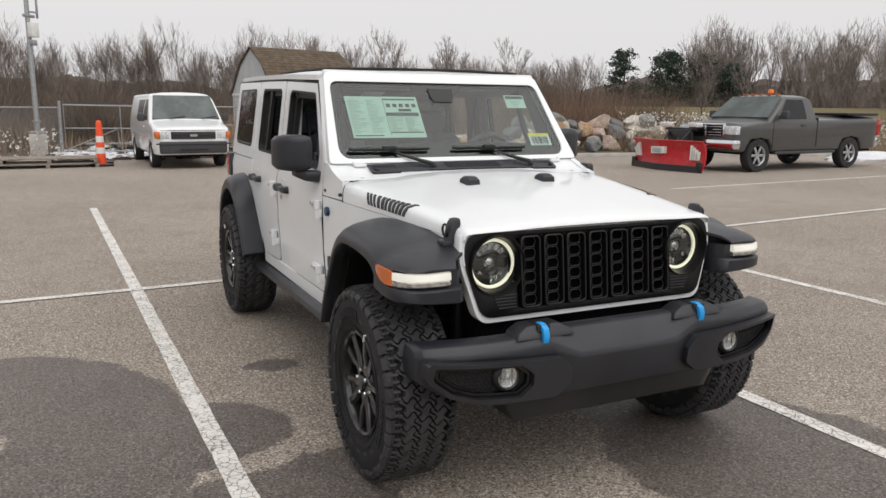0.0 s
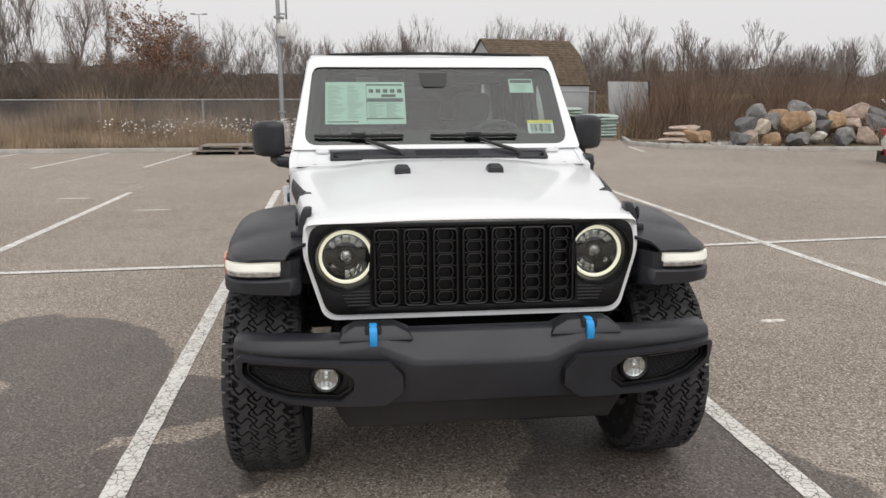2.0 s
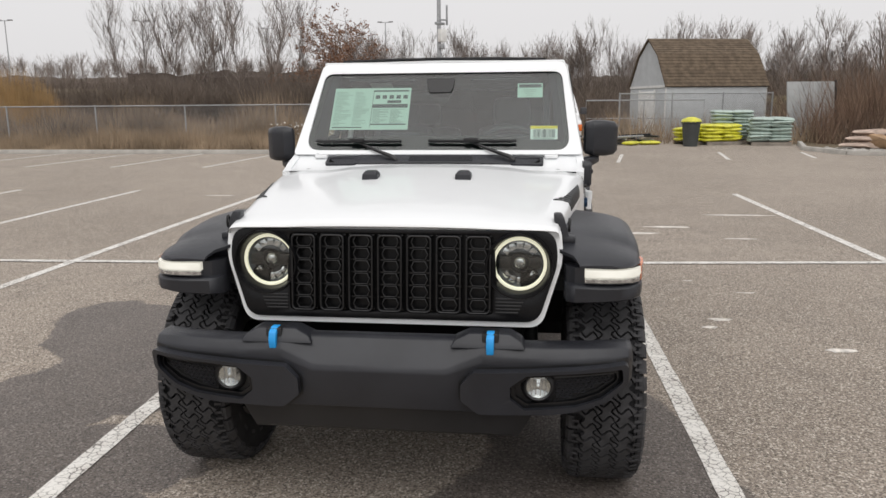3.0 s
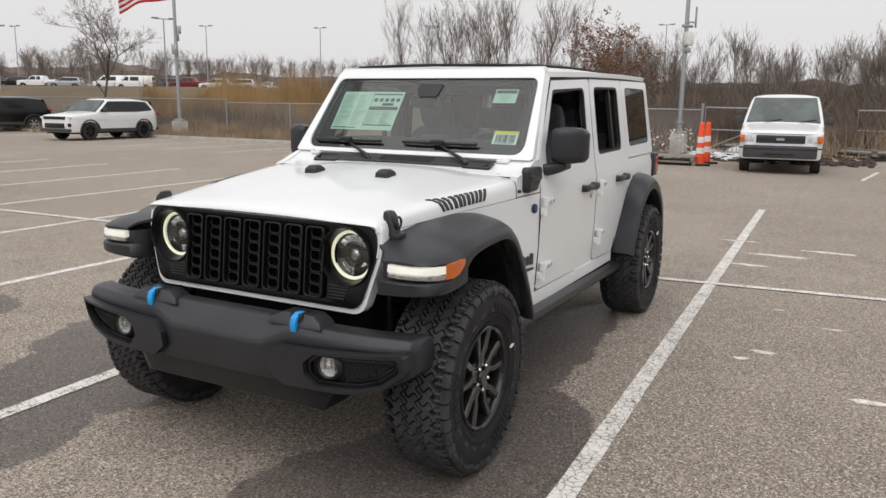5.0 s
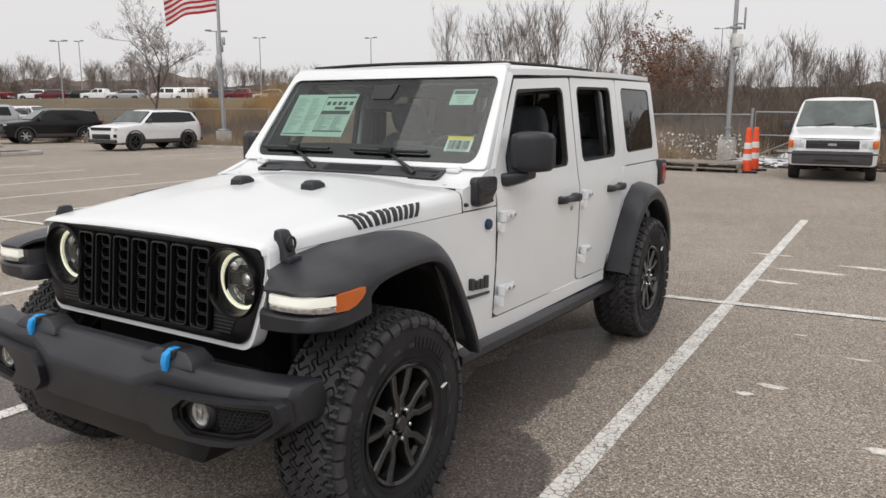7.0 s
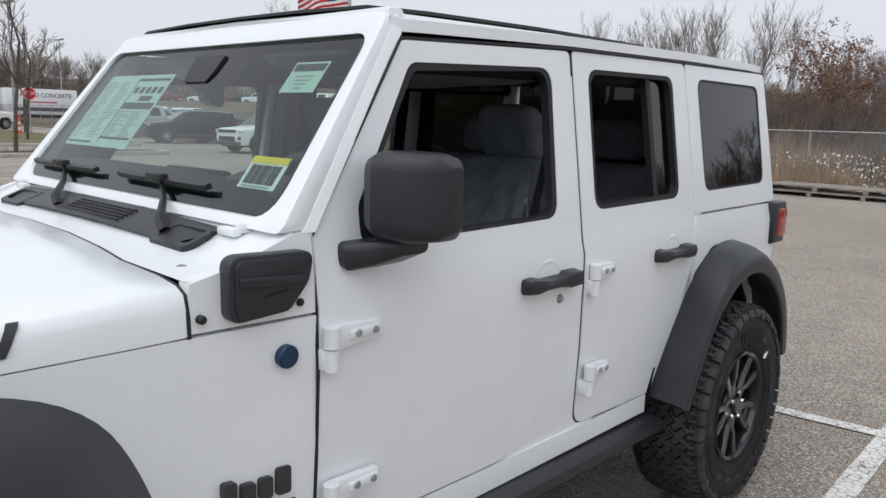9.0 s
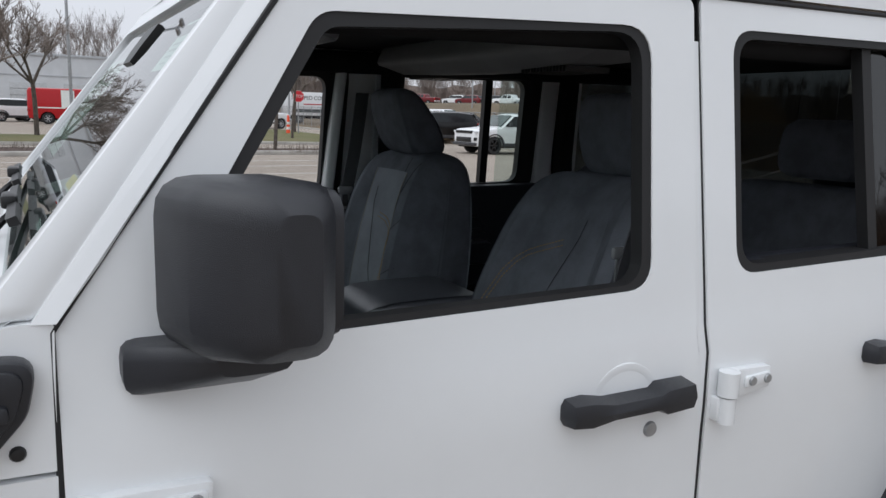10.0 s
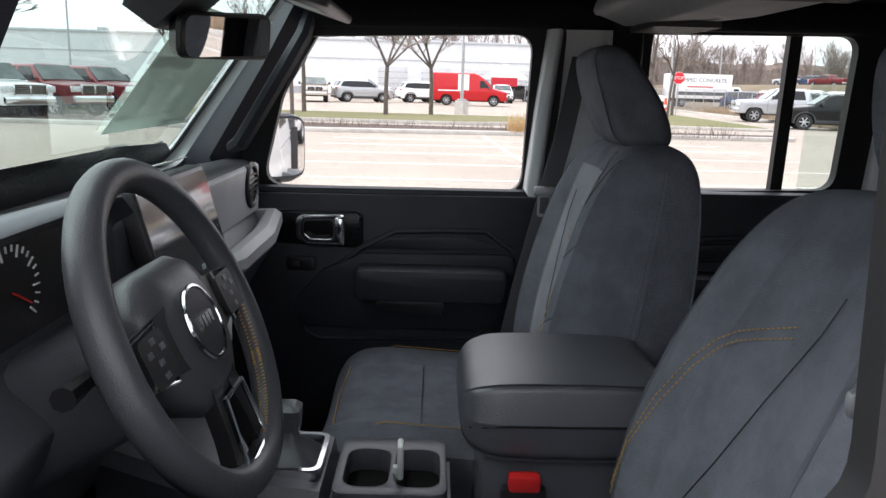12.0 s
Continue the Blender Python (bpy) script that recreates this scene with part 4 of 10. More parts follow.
# stencil decal on the hood sides, as plain slanted bars
for s in (1, -1):
    for k, (dy, w, lean, z0, z1) in enumerate(((0.0, 0.022, -0.022, 0, 1), (0.036, 0.024, -0.020, 0, 1), (0.078, 0.022, -0.018, 0, 1), (0.124, 0.030, -0.01, 0, 1), (0.172, 0.030, -0.005, 0, 1), (0.214, 0.024, 0.0, 0, 1), (0.256, 0.030, 0.0, 0, 1), (0.300, 0.024, 0.005, 0, 1), (0.340, 0.024, 0.01, 0, 1), (0.378, 0.030, 0.015, 0, 1), (0.424, 0.026, 0.02, 0, 1))):
        rows = []
        for j in range(7):
            zz = z0 + (z1 - z0) * j / 6
            row = []
            for q in (0, 1):
                y = 0.01 + dy * 0.80 + q * w * 0.74 - lean * (0.5 - zz) * 1.3
                if s < 0:
                    y = 0.40 - y
                z = 1.128 + 0.055 * y + 0.052 * zz
                zs, zt = float(np.interp(y, [-0.15, 0.05, 0.3, 0.55], [1.102, 1.112, 1.122, 1.130])), float(np.interp(y, [-0.15, 0.05, 0.3, 0.55], [1.168, 1.190, 1.213, 1.236]))
                h, xs = zt - zs, nose_x(y)
                x = float(np.interp(z, [zs, zs + h * 0.5, zs + h * 0.78, zt - h * 0.10, zt - h * 0.03], [xs, xs - 0.003, xs - 0.012, xs - 0.038, xs - 0.10]))
                row.append(Vector((s * x, y, z)))
            up = Vector((s * 0.0035, 0, 0.002 + 0.003 * zz))
            rows.append([row[0] + up, row[1] + up, row[1] - up, row[0] - up])
        bm = loft(rows)
        part("decal_bar", bm, DECAL, hood, "black stencil bar decal")
part("hood_seam", tube([(x * 0.997, y + 0.004, z - 0.004) for x, y, z in hood_ring(0.657, 1.240, 1.134)], 0.0055, 6), SEAL, hood)
# hood bumpers, latches, washer jets
for x in (-0.232, 0.211):
    foot = loft([[(x + dx, 0.325 + dy, z) for dx, dy in rrect(-w, w, -d, d, 0.012, 3)] for z, w, d in ((1.225, 0.038, 0.050), (1.258, 0.036, 0.046), (1.272, 0.026, 0.030), (1.275, 0.02, 0.02))])
    part("hood_bumper", foot, BLACK_PLASTIC, hood, "black rubber hood stop")
for s in (1, -1):
    lo = merge(box(0.655, 0.705, -0.355, -0.295, 1.055, 1.085, 0.008), loft([[(0.66 + dx + (z - 1.08) * -0.25, -0.325 + dy, z) for dx, dy in rrect(-w, w, -d, d, 0.01, 3)] for z, w, d in ((1.07, 0.022, 0.030), (1.11, 0.022, 0.026), (1.15, 0.02, 0.030), (1.168, 0.016, 0.024), (1.172, 0.01, 0.015))]))
    if s < 0:
        lo = mirrored(lo)
    latch = part("hood_latch", lo, BLACK_PLASTIC, CAR, "black rubber hood latch")
    ring = tube([(s * (0.682 + 0.002 * math.cos(q)), -0.325 + 0.018 * math.cos(q), 1.125 + 0.024 * math.sin(q)) for q in [math.tau * k / 14 for k in range(14)]], 0.005, 6, True)
    part("latch_loop", ring, SATIN_BLACK, latch)

# scuttle between hood and windshield
part("scuttle", loft([[(-x, y, z), (-x * 0.5, y, z + 0.008), (0, y, z + 0.01), (x * 0.5, y, z + 0.008), (x, y, z)] for y, z, x in ((0.664, 1.238, 0.775), (0.735, 1.246, 0.788), (0.80, 1.262, 0.79), (0.875, 1.298, 0.788), (0.915, 1.322, 0.785))], closed=False), PAINT, CAR, "", 60)
vent = part("scuttle_vent", loft([[(-w, y, z), (-w * 0.5, y, z + 0.008), (0, y, z + 0.01), (w * 0.5, y, z + 0.008), (w, y, z)] for y, z, w in ((0.775, 1.266, 0.53), (0.782, 1.273, 0.53), (0.83, 1.291, 0.575), (0.862, 1.303, 0.59), (0.866, 1.296, 0.59))], closed=False), BLACK_PLASTIC, CAR, "black slatted scuttle vent")
for k in range(5):
    y = 0.786 + 0.0125 * k
    part("vent_slat", box(-0.13, 0.21, y, y + 0.006, 1.278 + 0.0045 * k, 1.291 + 0.0045 * k, 0.001), BLACK_PLASTIC, vent)
for s in (1, -1):
    part("windshield_hinge", merge(box(s * 0.625 - 0.034, s * 0.625 + 0.034, 0.838, 0.864, 1.292, 1.312, 0.006), box(s * 0.655 - 0.008, s * 0.655 + 0.008, 0.85, 0.885, 1.300, 1.322, 0.004)), PAINT, CAR, "white painted windshield hinge")
    well = part("wiper_well", bent(holed(rrect(s * 0.50 - 0.085, s * 0.50 + 0.085, 0.764, 0.842, 0.018, 4), [rrect(s * 0.50 - 0.068, s * 0.50 + 0.068, 0.778, 0.832, 0.014, 4)], "z", 0.0, 0.012), lambda c: (c.x, c.y, c.z + 1.262 + (c.y - 0.775) * 0.42)), BLACK_PLASTIC, CAR, "black recessed well round the wiper pivot")
    part("well_floor", bent(holed(rrect(s * 0.50 - 0.07, s * 0.50 + 0.07, 0.776, 0.834, 0.014, 4), [], "z", -0.002, 0.002), lambda c: (c.x, c.y, c.z + 1.262 + (c.y - 0.775) * 0.42)), DARK_VOID, well)
    for x, y in ((0.66, 0.72), (0.58, 0.725)):
        part("panel_plug", lathe([(0.001, 1.2475), (0.011, 1.2475), (0.013, 1.245), (0.013, 1.23), (0.001, 1.23)], (s * x, y, 0), "z", 16), STEEL, CAR)

# windshield frame, in a plane that leans back
GS = 0.76
def lean_back(c):
    return (c.x, 0.915 + GS * (c.z - 1.36) + (c.y), c.z)


WS_OUT = rpoly([(-0.790, 1.312), (0.790, 1.312), (0.702, 1.812), (-0.702, 1.812)], [0.02, 0.02, 0.05, 0.05], 5)
WS_IN = rpoly([(-0.728, 1.334), (0.728, 1.334), (0.682, 1.756), (-0.682, 1.756)], [0.07, 0.07, 0.055, 0.055], 6)
part("windshield_frame", holed(WS_OUT, [WS_IN], "y", -0.012, 0.05, lean_back, [("z", 1.5)], 0.006), PAINT, CAR)
part("windshield_border", frame_ring(shrink(WS_IN, -0.003), 0.030, "y", 0.003, 0.007, lean_back), GLOSS_BLACK, CAR)
part("windshield_border", bent(prism([(-0.71, 1.335), (0.71, 1.335), (0.715, 1.36), (0.60, 1.395), (0.3, 1.41), (-0.3, 1.41), (-0.60, 1.395), (-0.715, 1.36)], "y", 0.0042, 0.0062), lean_back), GLOSS_BLACK, CAR)
ws = bmesh.new()
ws.faces.new([ws.verts.new(lean_back(Vector((x, 0.0, z)))) for x, z in shrink(WS_IN, 0.002)])
pane = part("windshield", ws, WINDSHIELD, CAR, "clear windshield with dealer papers behind it")
pane.visible_shadow = False
for s in (1, -1):
    bm = loft([[(s * x, y, z) for x, y, z in ring] for ring in
               ([(0.735, 0.925, 1.312), (0.792, 0.925, 1.312), (0.798, 0.952, 1.312), (0.735, 0.97, 1.33)],
                [(0.655, 1.288, 1.81), (0.705, 1.268, 1.805), (0.722, 1.268, 1.76), (0.69, 1.30, 1.76)])])
    part("windshield_pillar", bm, PAINT, CAR)
# wipers
for px, reach in ((0.43, -0.36), (-0.20, -0.36)):
    arm = tube([(px, 0.80, 1.285), (px - 0.02, 0.80, 1.305), (px - 0.13, 0.865, 1.338), (px - 0.235, 0.915, 1.378)], [0.014, 0.013, 0.009, 0.006], 6)
    wiper = part("wiper", arm, SATIN_BLACK, CAR, "black wiper arm and blade")
    part("wiper_blade", loft([[(x, y + dy, z + dz) for dy, dz in ((-0.010, 0.0), (-0.014, 0.012), (0.0, 0.018), (0.006, 0.004))] for x, y, z in ((px - 0.47, 0.915, 1.376), (px - 0.44, 0.913, 1.373), (px - 0.02, 0.912, 1.372), (px + 0.01, 0.914, 1.374))]), SATIN_BLACK, wiper)
    part("blade_clip", box(px - 0.275, px - 0.195, 0.888, 0.915, 1.376, 1.400, 0.006), SATIN_BLACK, wiper)

# roof
def roof_ring(y, ze, zt, xe):
    half = [(xe, ze), (xe - 0.002, ze + 0.03), (xe - 0.02, zt - 0.035), (xe - 0.06, zt - 0.012), (xe - 0.14, zt), (0.3, zt + 0.008), (0.0, zt + 0.012)]
    return [(x, y, z) for x, z in [(-a, b) for a, b in half[:-1]] + half[::-1]]


rings = [roof_ring(*p) for p in ((1.245, 1.770, 1.806, 0.708), (1.27, 1.762, 1.818, 0.720), (1.34, 1.765, 1.826, 0.724), (2.0, 1.79, 1.842, 0.722), (2.8, 1.805, 1.846, 0.720), (3.40, 1.808, 1.842, 0.716), (3.54, 1.806, 1.832, 0.708), (3.585, 1.80, 1.815, 0.695), (3.592, 1.795, 1.80, 0.685))]
roof = part("roof", loft(rings, closed=False), PAINT, CAR, "white hard roof with a black fabric panel", 60)
part("fabric_roof", loft([[(-w, y, z), (-w + 0.012, y, z + 0.012), (-0.3, y, z + 0.020), (0, y, z + 0.022), (0.3, y, z + 0.020), (w - 0.012, y, z + 0.012), (w, y, z)] for y, z, w in ((1.262, 1.812, 0.60), (1.275, 1.823, 0.60), (1.5, 1.834, 0.595), (2.0, 1.846, 0.59), (2.55, 1.849, 0.59), (2.70, 1.848, 0.59), (2.71, 1.84, 0.585))], closed=False), mat("black_fabric", (0.012, 0.012, 0.013), 0.9, vary=0.15, bump=0.5), roof, "black fabric sliding roof", 60)
for s in (1, -1):
    part("roof_gutter", tube([(s * 0.716, 1.262, 1.748), (s * 0.722, 1.95, 1.780), (s * 0.718, 2.76, 1.796), (s * 0.712, 3.56, 1.803)], 0.005, 6), SEAL, CAR)
part("roof_header", box(-0.70, 0.70, 1.246, 1.30, 1.762, 1.822, 0.012), PAINT, CAR)
# tail
tailgate = part("tailgate", box(-0.74, 0.74, 3.585, 3.625, 0.62, 1.225, 0.02), PAINT, CAR)
rg = part("rear_glass", bent(prism(rrect(-0.67, 0.67, 1.235, 1.78, 0.05), "y", 3.60, 3.606), lambda c: (c.x, c.y - (c.z - 1.235) * 0.1, c.z)), TINTED, CAR, "dark tinted rear window")
rg.visible_shadow = False
part("rear_bumper", box(-0.80, 0.80, 3.60, 3.80, 0.50, 0.68, 0.03), BLACK_PLASTIC, CAR)
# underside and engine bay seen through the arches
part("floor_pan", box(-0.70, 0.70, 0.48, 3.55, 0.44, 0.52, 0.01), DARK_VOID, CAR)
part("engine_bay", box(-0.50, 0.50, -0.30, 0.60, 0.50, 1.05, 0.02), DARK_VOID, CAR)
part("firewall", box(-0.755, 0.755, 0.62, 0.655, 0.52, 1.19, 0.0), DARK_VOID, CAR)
for y in (0.0, 3.008):
    part("axle", tube([(-0.66, y, 0.39), (-0.2, y, 0.39), (0.2, y, 0.40), (0.66, y, 0.39)], [0.045, 0.045, 0.09, 0.045], 10), DARK_VOID, CAR)
for s in (1, -1):
    part("frame_rail", box(s * 0.42 - 0.04, s * 0.42 + 0.04, -0.60, 3.70, 0.50, 0.62, 0.01), DARK_VOID, CAR)
    coil = tube([(s * 0.50 + 0.055 * math.cos(q), -0.05 + 0.055 * math.sin(q), 0.46 + 0.045 * q / math.tau) for q in [math.tau * k / 10 for k in range(70)]], 0.008, 5)
    part("coil_spring", coil, SATIN_BLACK, CAR)
    part("damper", tube([(s * 0.56, -0.16, 0.36), (s * 0.54, -0.16, 0.62), (s * 0.53, -0.16, 0.9)], [0.03, 0.03, 0.022], 10), SATIN_BLACK, CAR)
    part("control_arm", tube([(s * 0.50, 0.02, 0.33), (s * 0.46, 0.75, 0.46)], 0.028, 8), DARK_VOID, CAR)

# grille
def grille_lean(c):
    return (c.x, c.y - 0.436 + 0.10 * (c.z - 0.755), c.z)


G_OUT = rpoly([(-0.580, 0.746), (0.580, 0.746), (0.660, 1.005), (0.650, 1.122), (-0.650, 1.122), (-0.660, 1.005)], [0.07, 0.07, 0.25, 0.03, 0.03, 0.25], 7)
G_IN = rpoly([(-0.564, 0.770), (0.564, 0.770), (0.638, 1.00), (0.622, 1.112), (-0.622, 1.112), (-0.638, 1.00)], [0.07, 0.07, 0.22, 0.10, 0.10, 0.22], 7)
part("grille_surround", holed(G_OUT, [shrink(G_IN, 0.012)], "y", 0.0, 0.06, grille_lean, [], 0.008), PAINT, CAR, "white grille surround")
grille = part("grille", merge(holed(shrink(G_IN, -0.004), [rpoly(list(p), 0.02, 3) for p in (((-0.400, 0.795), (0.400, 0.795), (0.400, 1.098), (-0.400, 1.098)),)] + [[(sx * 0.495 + 0.118 * math.cos(q), 0.982 + 0.118 * math.sin(q)) for q in [math.tau * k / 40 for k in range(40)]] for sx in (1, -1)], "y", -0.012, 0.0, grille_lean, [], 0.003), bent(box(-0.415, 0.415, 0.030, 0.036, 0.77, 1.11), grille_lean)), GLOSS_BLACK, CAR, "gloss black seven-slot grille")
for k in range(7):
    cx = -0.3405 + 0.1135 * k
    slot = part("grille_slot", holed(rrect(cx - 0.049, cx + 0.049, 0.797, 1.096, 0.022, 4), [rrect(cx - 0.0405, cx + 0.0405, 0.8055, 1.0875, 0.016, 4)], "y", -0.030, 0.012, grille_lean, (), 0.004), GRILLE_BLACK, grille)
    ribs = []
    for j in range(6):
        cz = 0.827 + 0.048 * j
        hexa = [(cx - 0.035, cz), (cx - 0.024, cz - 0.0225), (cx + 0.024, cz - 0.0225), (cx + 0.035, cz), (cx + 0.024, cz + 0.0225), (cx - 0.024, cz + 0.0225)]
        part("grille_mesh", holed(hexa, [shrink(hexa, 0.0055)], "y", -0.014, 0.012, grille_lean, (), 0.0015), GRILLE_BLACK, slot)
    for j in range(7):
        cz = 0.803 + 0.048 * j
        for q in (-1, 1):
            ribs.append(bent(box(cx + q * 0.038 - 0.012, cx + q * 0.038 + 0.012, -0.004, 0.012, cz - 0.003, cz + 0.003), grille_lean))
    tagged(part("grille_rib", merge(*ribs), GRILLE_BLACK, slot), kind="stuff")
for s in (1, -1):
    c = (s * 0.495, -0.432, 0.982)
    bezel = part("headlight", lathe([(0.104, 0.075), (0.108, 0.045), (0.116, -0.002), (0.121, -0.012), (0.125, -0.012), (0.1275, -0.004), (0.1275, 0.03), (0.112, 0.08)], c, "y", 56), GLOSS_BLACK, CAR, "round headlight with a lit ring set in a deep black bowl")
    part("lit_ring", lathe([(0.0915, 0.046), (0.0945, 0.0415), (0.100, 0.0405), (0.1045, 0.044), (0.1045, 0.055), (0.0915, 0.055)], c, "y", 56), HALO, bezel, "lit pale ring")
    part("reflector", lathe([(0.001, 0.098), (0.04, 0.095), (0.07, 0.08), (0.090, 0.054), (0.096, 0.054), (0.096, 0.10), (0.001, 0.105)], c, "y", 40), LAMP_DARK, bezel)
    part("projector", lathe([(0.001, 0.058), (0.014, 0.060), (0.025, 0.068), (0.030, 0.085), (0.030, 0.10), (0.001, 0.10)], c, "y", 28), LAMP_INNER, bezel)
    part("lamp_band", merge(box(c[0] - 0.082, c[0] - 0.030, c[1] + 0.064, c[1] + 0.085, c[2] - 0.024, c[2] + 0.020, 0.004), box(c[0] + 0.030, c[0] + 0.082, c[1] + 0.064, c[1] + 0.085, c[2] - 0.024, c[2] + 0.020, 0.004), tube([(c[0] + 0.036 * math.cos(q), c[1] + 0.068, c[2] + 0.036 * math.sin(q)) for q in [math.tau * k / 24 for k in range(24)]], 0.005, 6, True)), SATIN_BLACK, bezel)
    for q in (-1, 1):
        for k in range(5):
            a = q * math.radians(90) + math.radians(24 * (k - 2))
            m = Matrix.Translation((c[0] + 0.069 * math.cos(a), c[1] + 0.066, c[2] + 0.069 * math.sin(a))) @ pose(0, 0, 0, 12 * q, -math.degrees(a), 9 * (k - 2))
            part("reflector_facet", moved(box(-0.014, 0.014, -0.006, 0.012, -0.0125, 0.0125, 0.003), m), LAMP_INNER, bezel)
    lens = part("lens", lathe([(0.001, 0.030), (0.04, 0.032), (0.075, 0.036), (0.0915, 0.042), (0.0905, 0.044), (0.075, 0.039), (0.04, 0.035), (0.001, 0.033)], c, "y", 40), LENS, bezel)
    lens.visible_shadow = False
    # louvres under the headlight
    for k in range(5):
        z = 0.852 - 0.013 * k
        part("grille_louvre", bent(box(s * 0.462 - 0.055 + (0.006 * k if s < 0 else 0), s * 0.462 + 0.055 - (0.006 * k if s > 0 else 0), -0.017, -0.008, z, z + 0.008, 0.002), grille_lean), SATIN_BLACK, grille)

# front bumper
def bumper_ring(x, pts):
    return [(x, y, z) for y, z in pts]


half = [
    (0.00, [(-0.555, 0.776), (-0.596, 0.776), (-0.618, 0.768), (-0.682, 0.672), (-0.690, 0.650), (-0.668, 0.505), (-0.60, 0.495), (-0.45, 0.50)]),
    (0.245, [(-0.555, 0.776), (-0.596, 0.776), (-0.618, 0.768), (-0.682, 0.672), (-0.690, 0.650), (-0.668, 0.505), (-0.60, 0.495), (-0.45, 0.50)]),
    (0.37, [(-0.555, 0.778), (-0.612, 0.778), (-0.640, 0.770), (-0.662, 0.734), (-0.668, 0.690), (-0.645, 0.497), (-0.58, 0.485), (-0.45, 0.50)]),
    (0.45, [(-0.555, 0.762), (-0.615, 0.763), (-0.642, 0.757), (-0.660, 0.726), (-0.664, 0.690), (-0.640, 0.495), (-0.57, 0.485), (-0.45, 0.50)]),
    (0.50, [(-0.550, 0.760), (-0.612, 0.761), (-0.638, 0.755), (-0.657, 0.724), (-0.661, 0.690), (-0.636, 0.497), (-0.57, 0.49), (-0.44, 0.51)]),
    (0.60, [(-0.540, 0.757), (-0.604, 0.758), (-0.630, 0.752), (-0.649, 0.722), (-0.653, 0.690), (-0.630, 0.506), (-0.56, 0.498), (-0.42, 0.51)]),
    (0.72, [(-0.520, 0.755), (-0.586, 0.756), (-0.613, 0.750), (-0.633, 0.720), (-0.637, 0.690), (-0.612, 0.520), (-0.54, 0.512), (-0.40, 0.52)]),
    (0.815, [(-0.490, 0.753), (-0.558, 0.754), (-0.588, 0.748), (-0.608, 0.720), (-0.612, 0.690), (-0.590, 0.556), (-0.53, 0.548), (-0.38, 0.55)]),
    (0.862, [(-0.460, 0.750), (-0.530, 0.750), (-0.566, 0.743), (-0.584, 0.718), (-0.586, 0.690), (-0.566, 0.588), (-0.51, 0.582), (-0.38, 0.585)]),
    (0.880, [(-0.440, 0.738), (-0.50, 0.738), (-0.535, 0.730), (-0.550, 0.712), (-0.552, 0.685), (-0.535, 0.606), (-0.49, 0.600), (-0.40, 0.602)]),
]
half = [(x if x <= 0.6 else 0.6 + (x - 0.6) * 1.11, [(a, b - 0.014 if b > 0.7 else b) for a, b in p]) for x, p in half]
rings = [bumper_ring(-x, p) for x, p in half[:0:-1]] + [bumper_ring(x, p) for x, p in half]
bumper = part("front_bumper", bevelled(loft(rings), 0.005, 2, 20), BLACK_PLASTIC, CAR, "black plastic front bumper", 20)
part("lower_valance", loft([[(x, y, z) for x, z in ((-w, z0), (w, z0), (w2, z1), (-w2, z1))] for y, w, w2, z0, z1 in ((-0.640, 0.50, 0.42, 0.51, 0.412), (-0.60, 0.57, 0.50, 0.51, 0.388), (-0.42, 0.57, 0.49, 0.51, 0.38))]), SATIN_BLACK, bumper)


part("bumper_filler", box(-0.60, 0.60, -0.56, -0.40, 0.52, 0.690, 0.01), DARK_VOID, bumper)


def face_y(x, z):
    """Front face of the bumper."""
    x = abs(x)
    xs = [h[0] for h in half]
    ys = []
    for _, p in half:
        q = sorted([(b, a) for a, b in p[2:6]])
        ys.append(float(np.interp(z, [k[0] for k in q], [k[1] for k in q])))
    return float(np.interp(x, xs, ys))


def on_face(c):
    return (c.x, face_y(c.x, c.z) + c.y, c.z)


def on_pod(c):
    """The pod keeps its own plane where the bumper steps forward beside it."""
    return (c.x, face_y(max(0.42, abs(c.x)), c.z) + c.y, c.z)


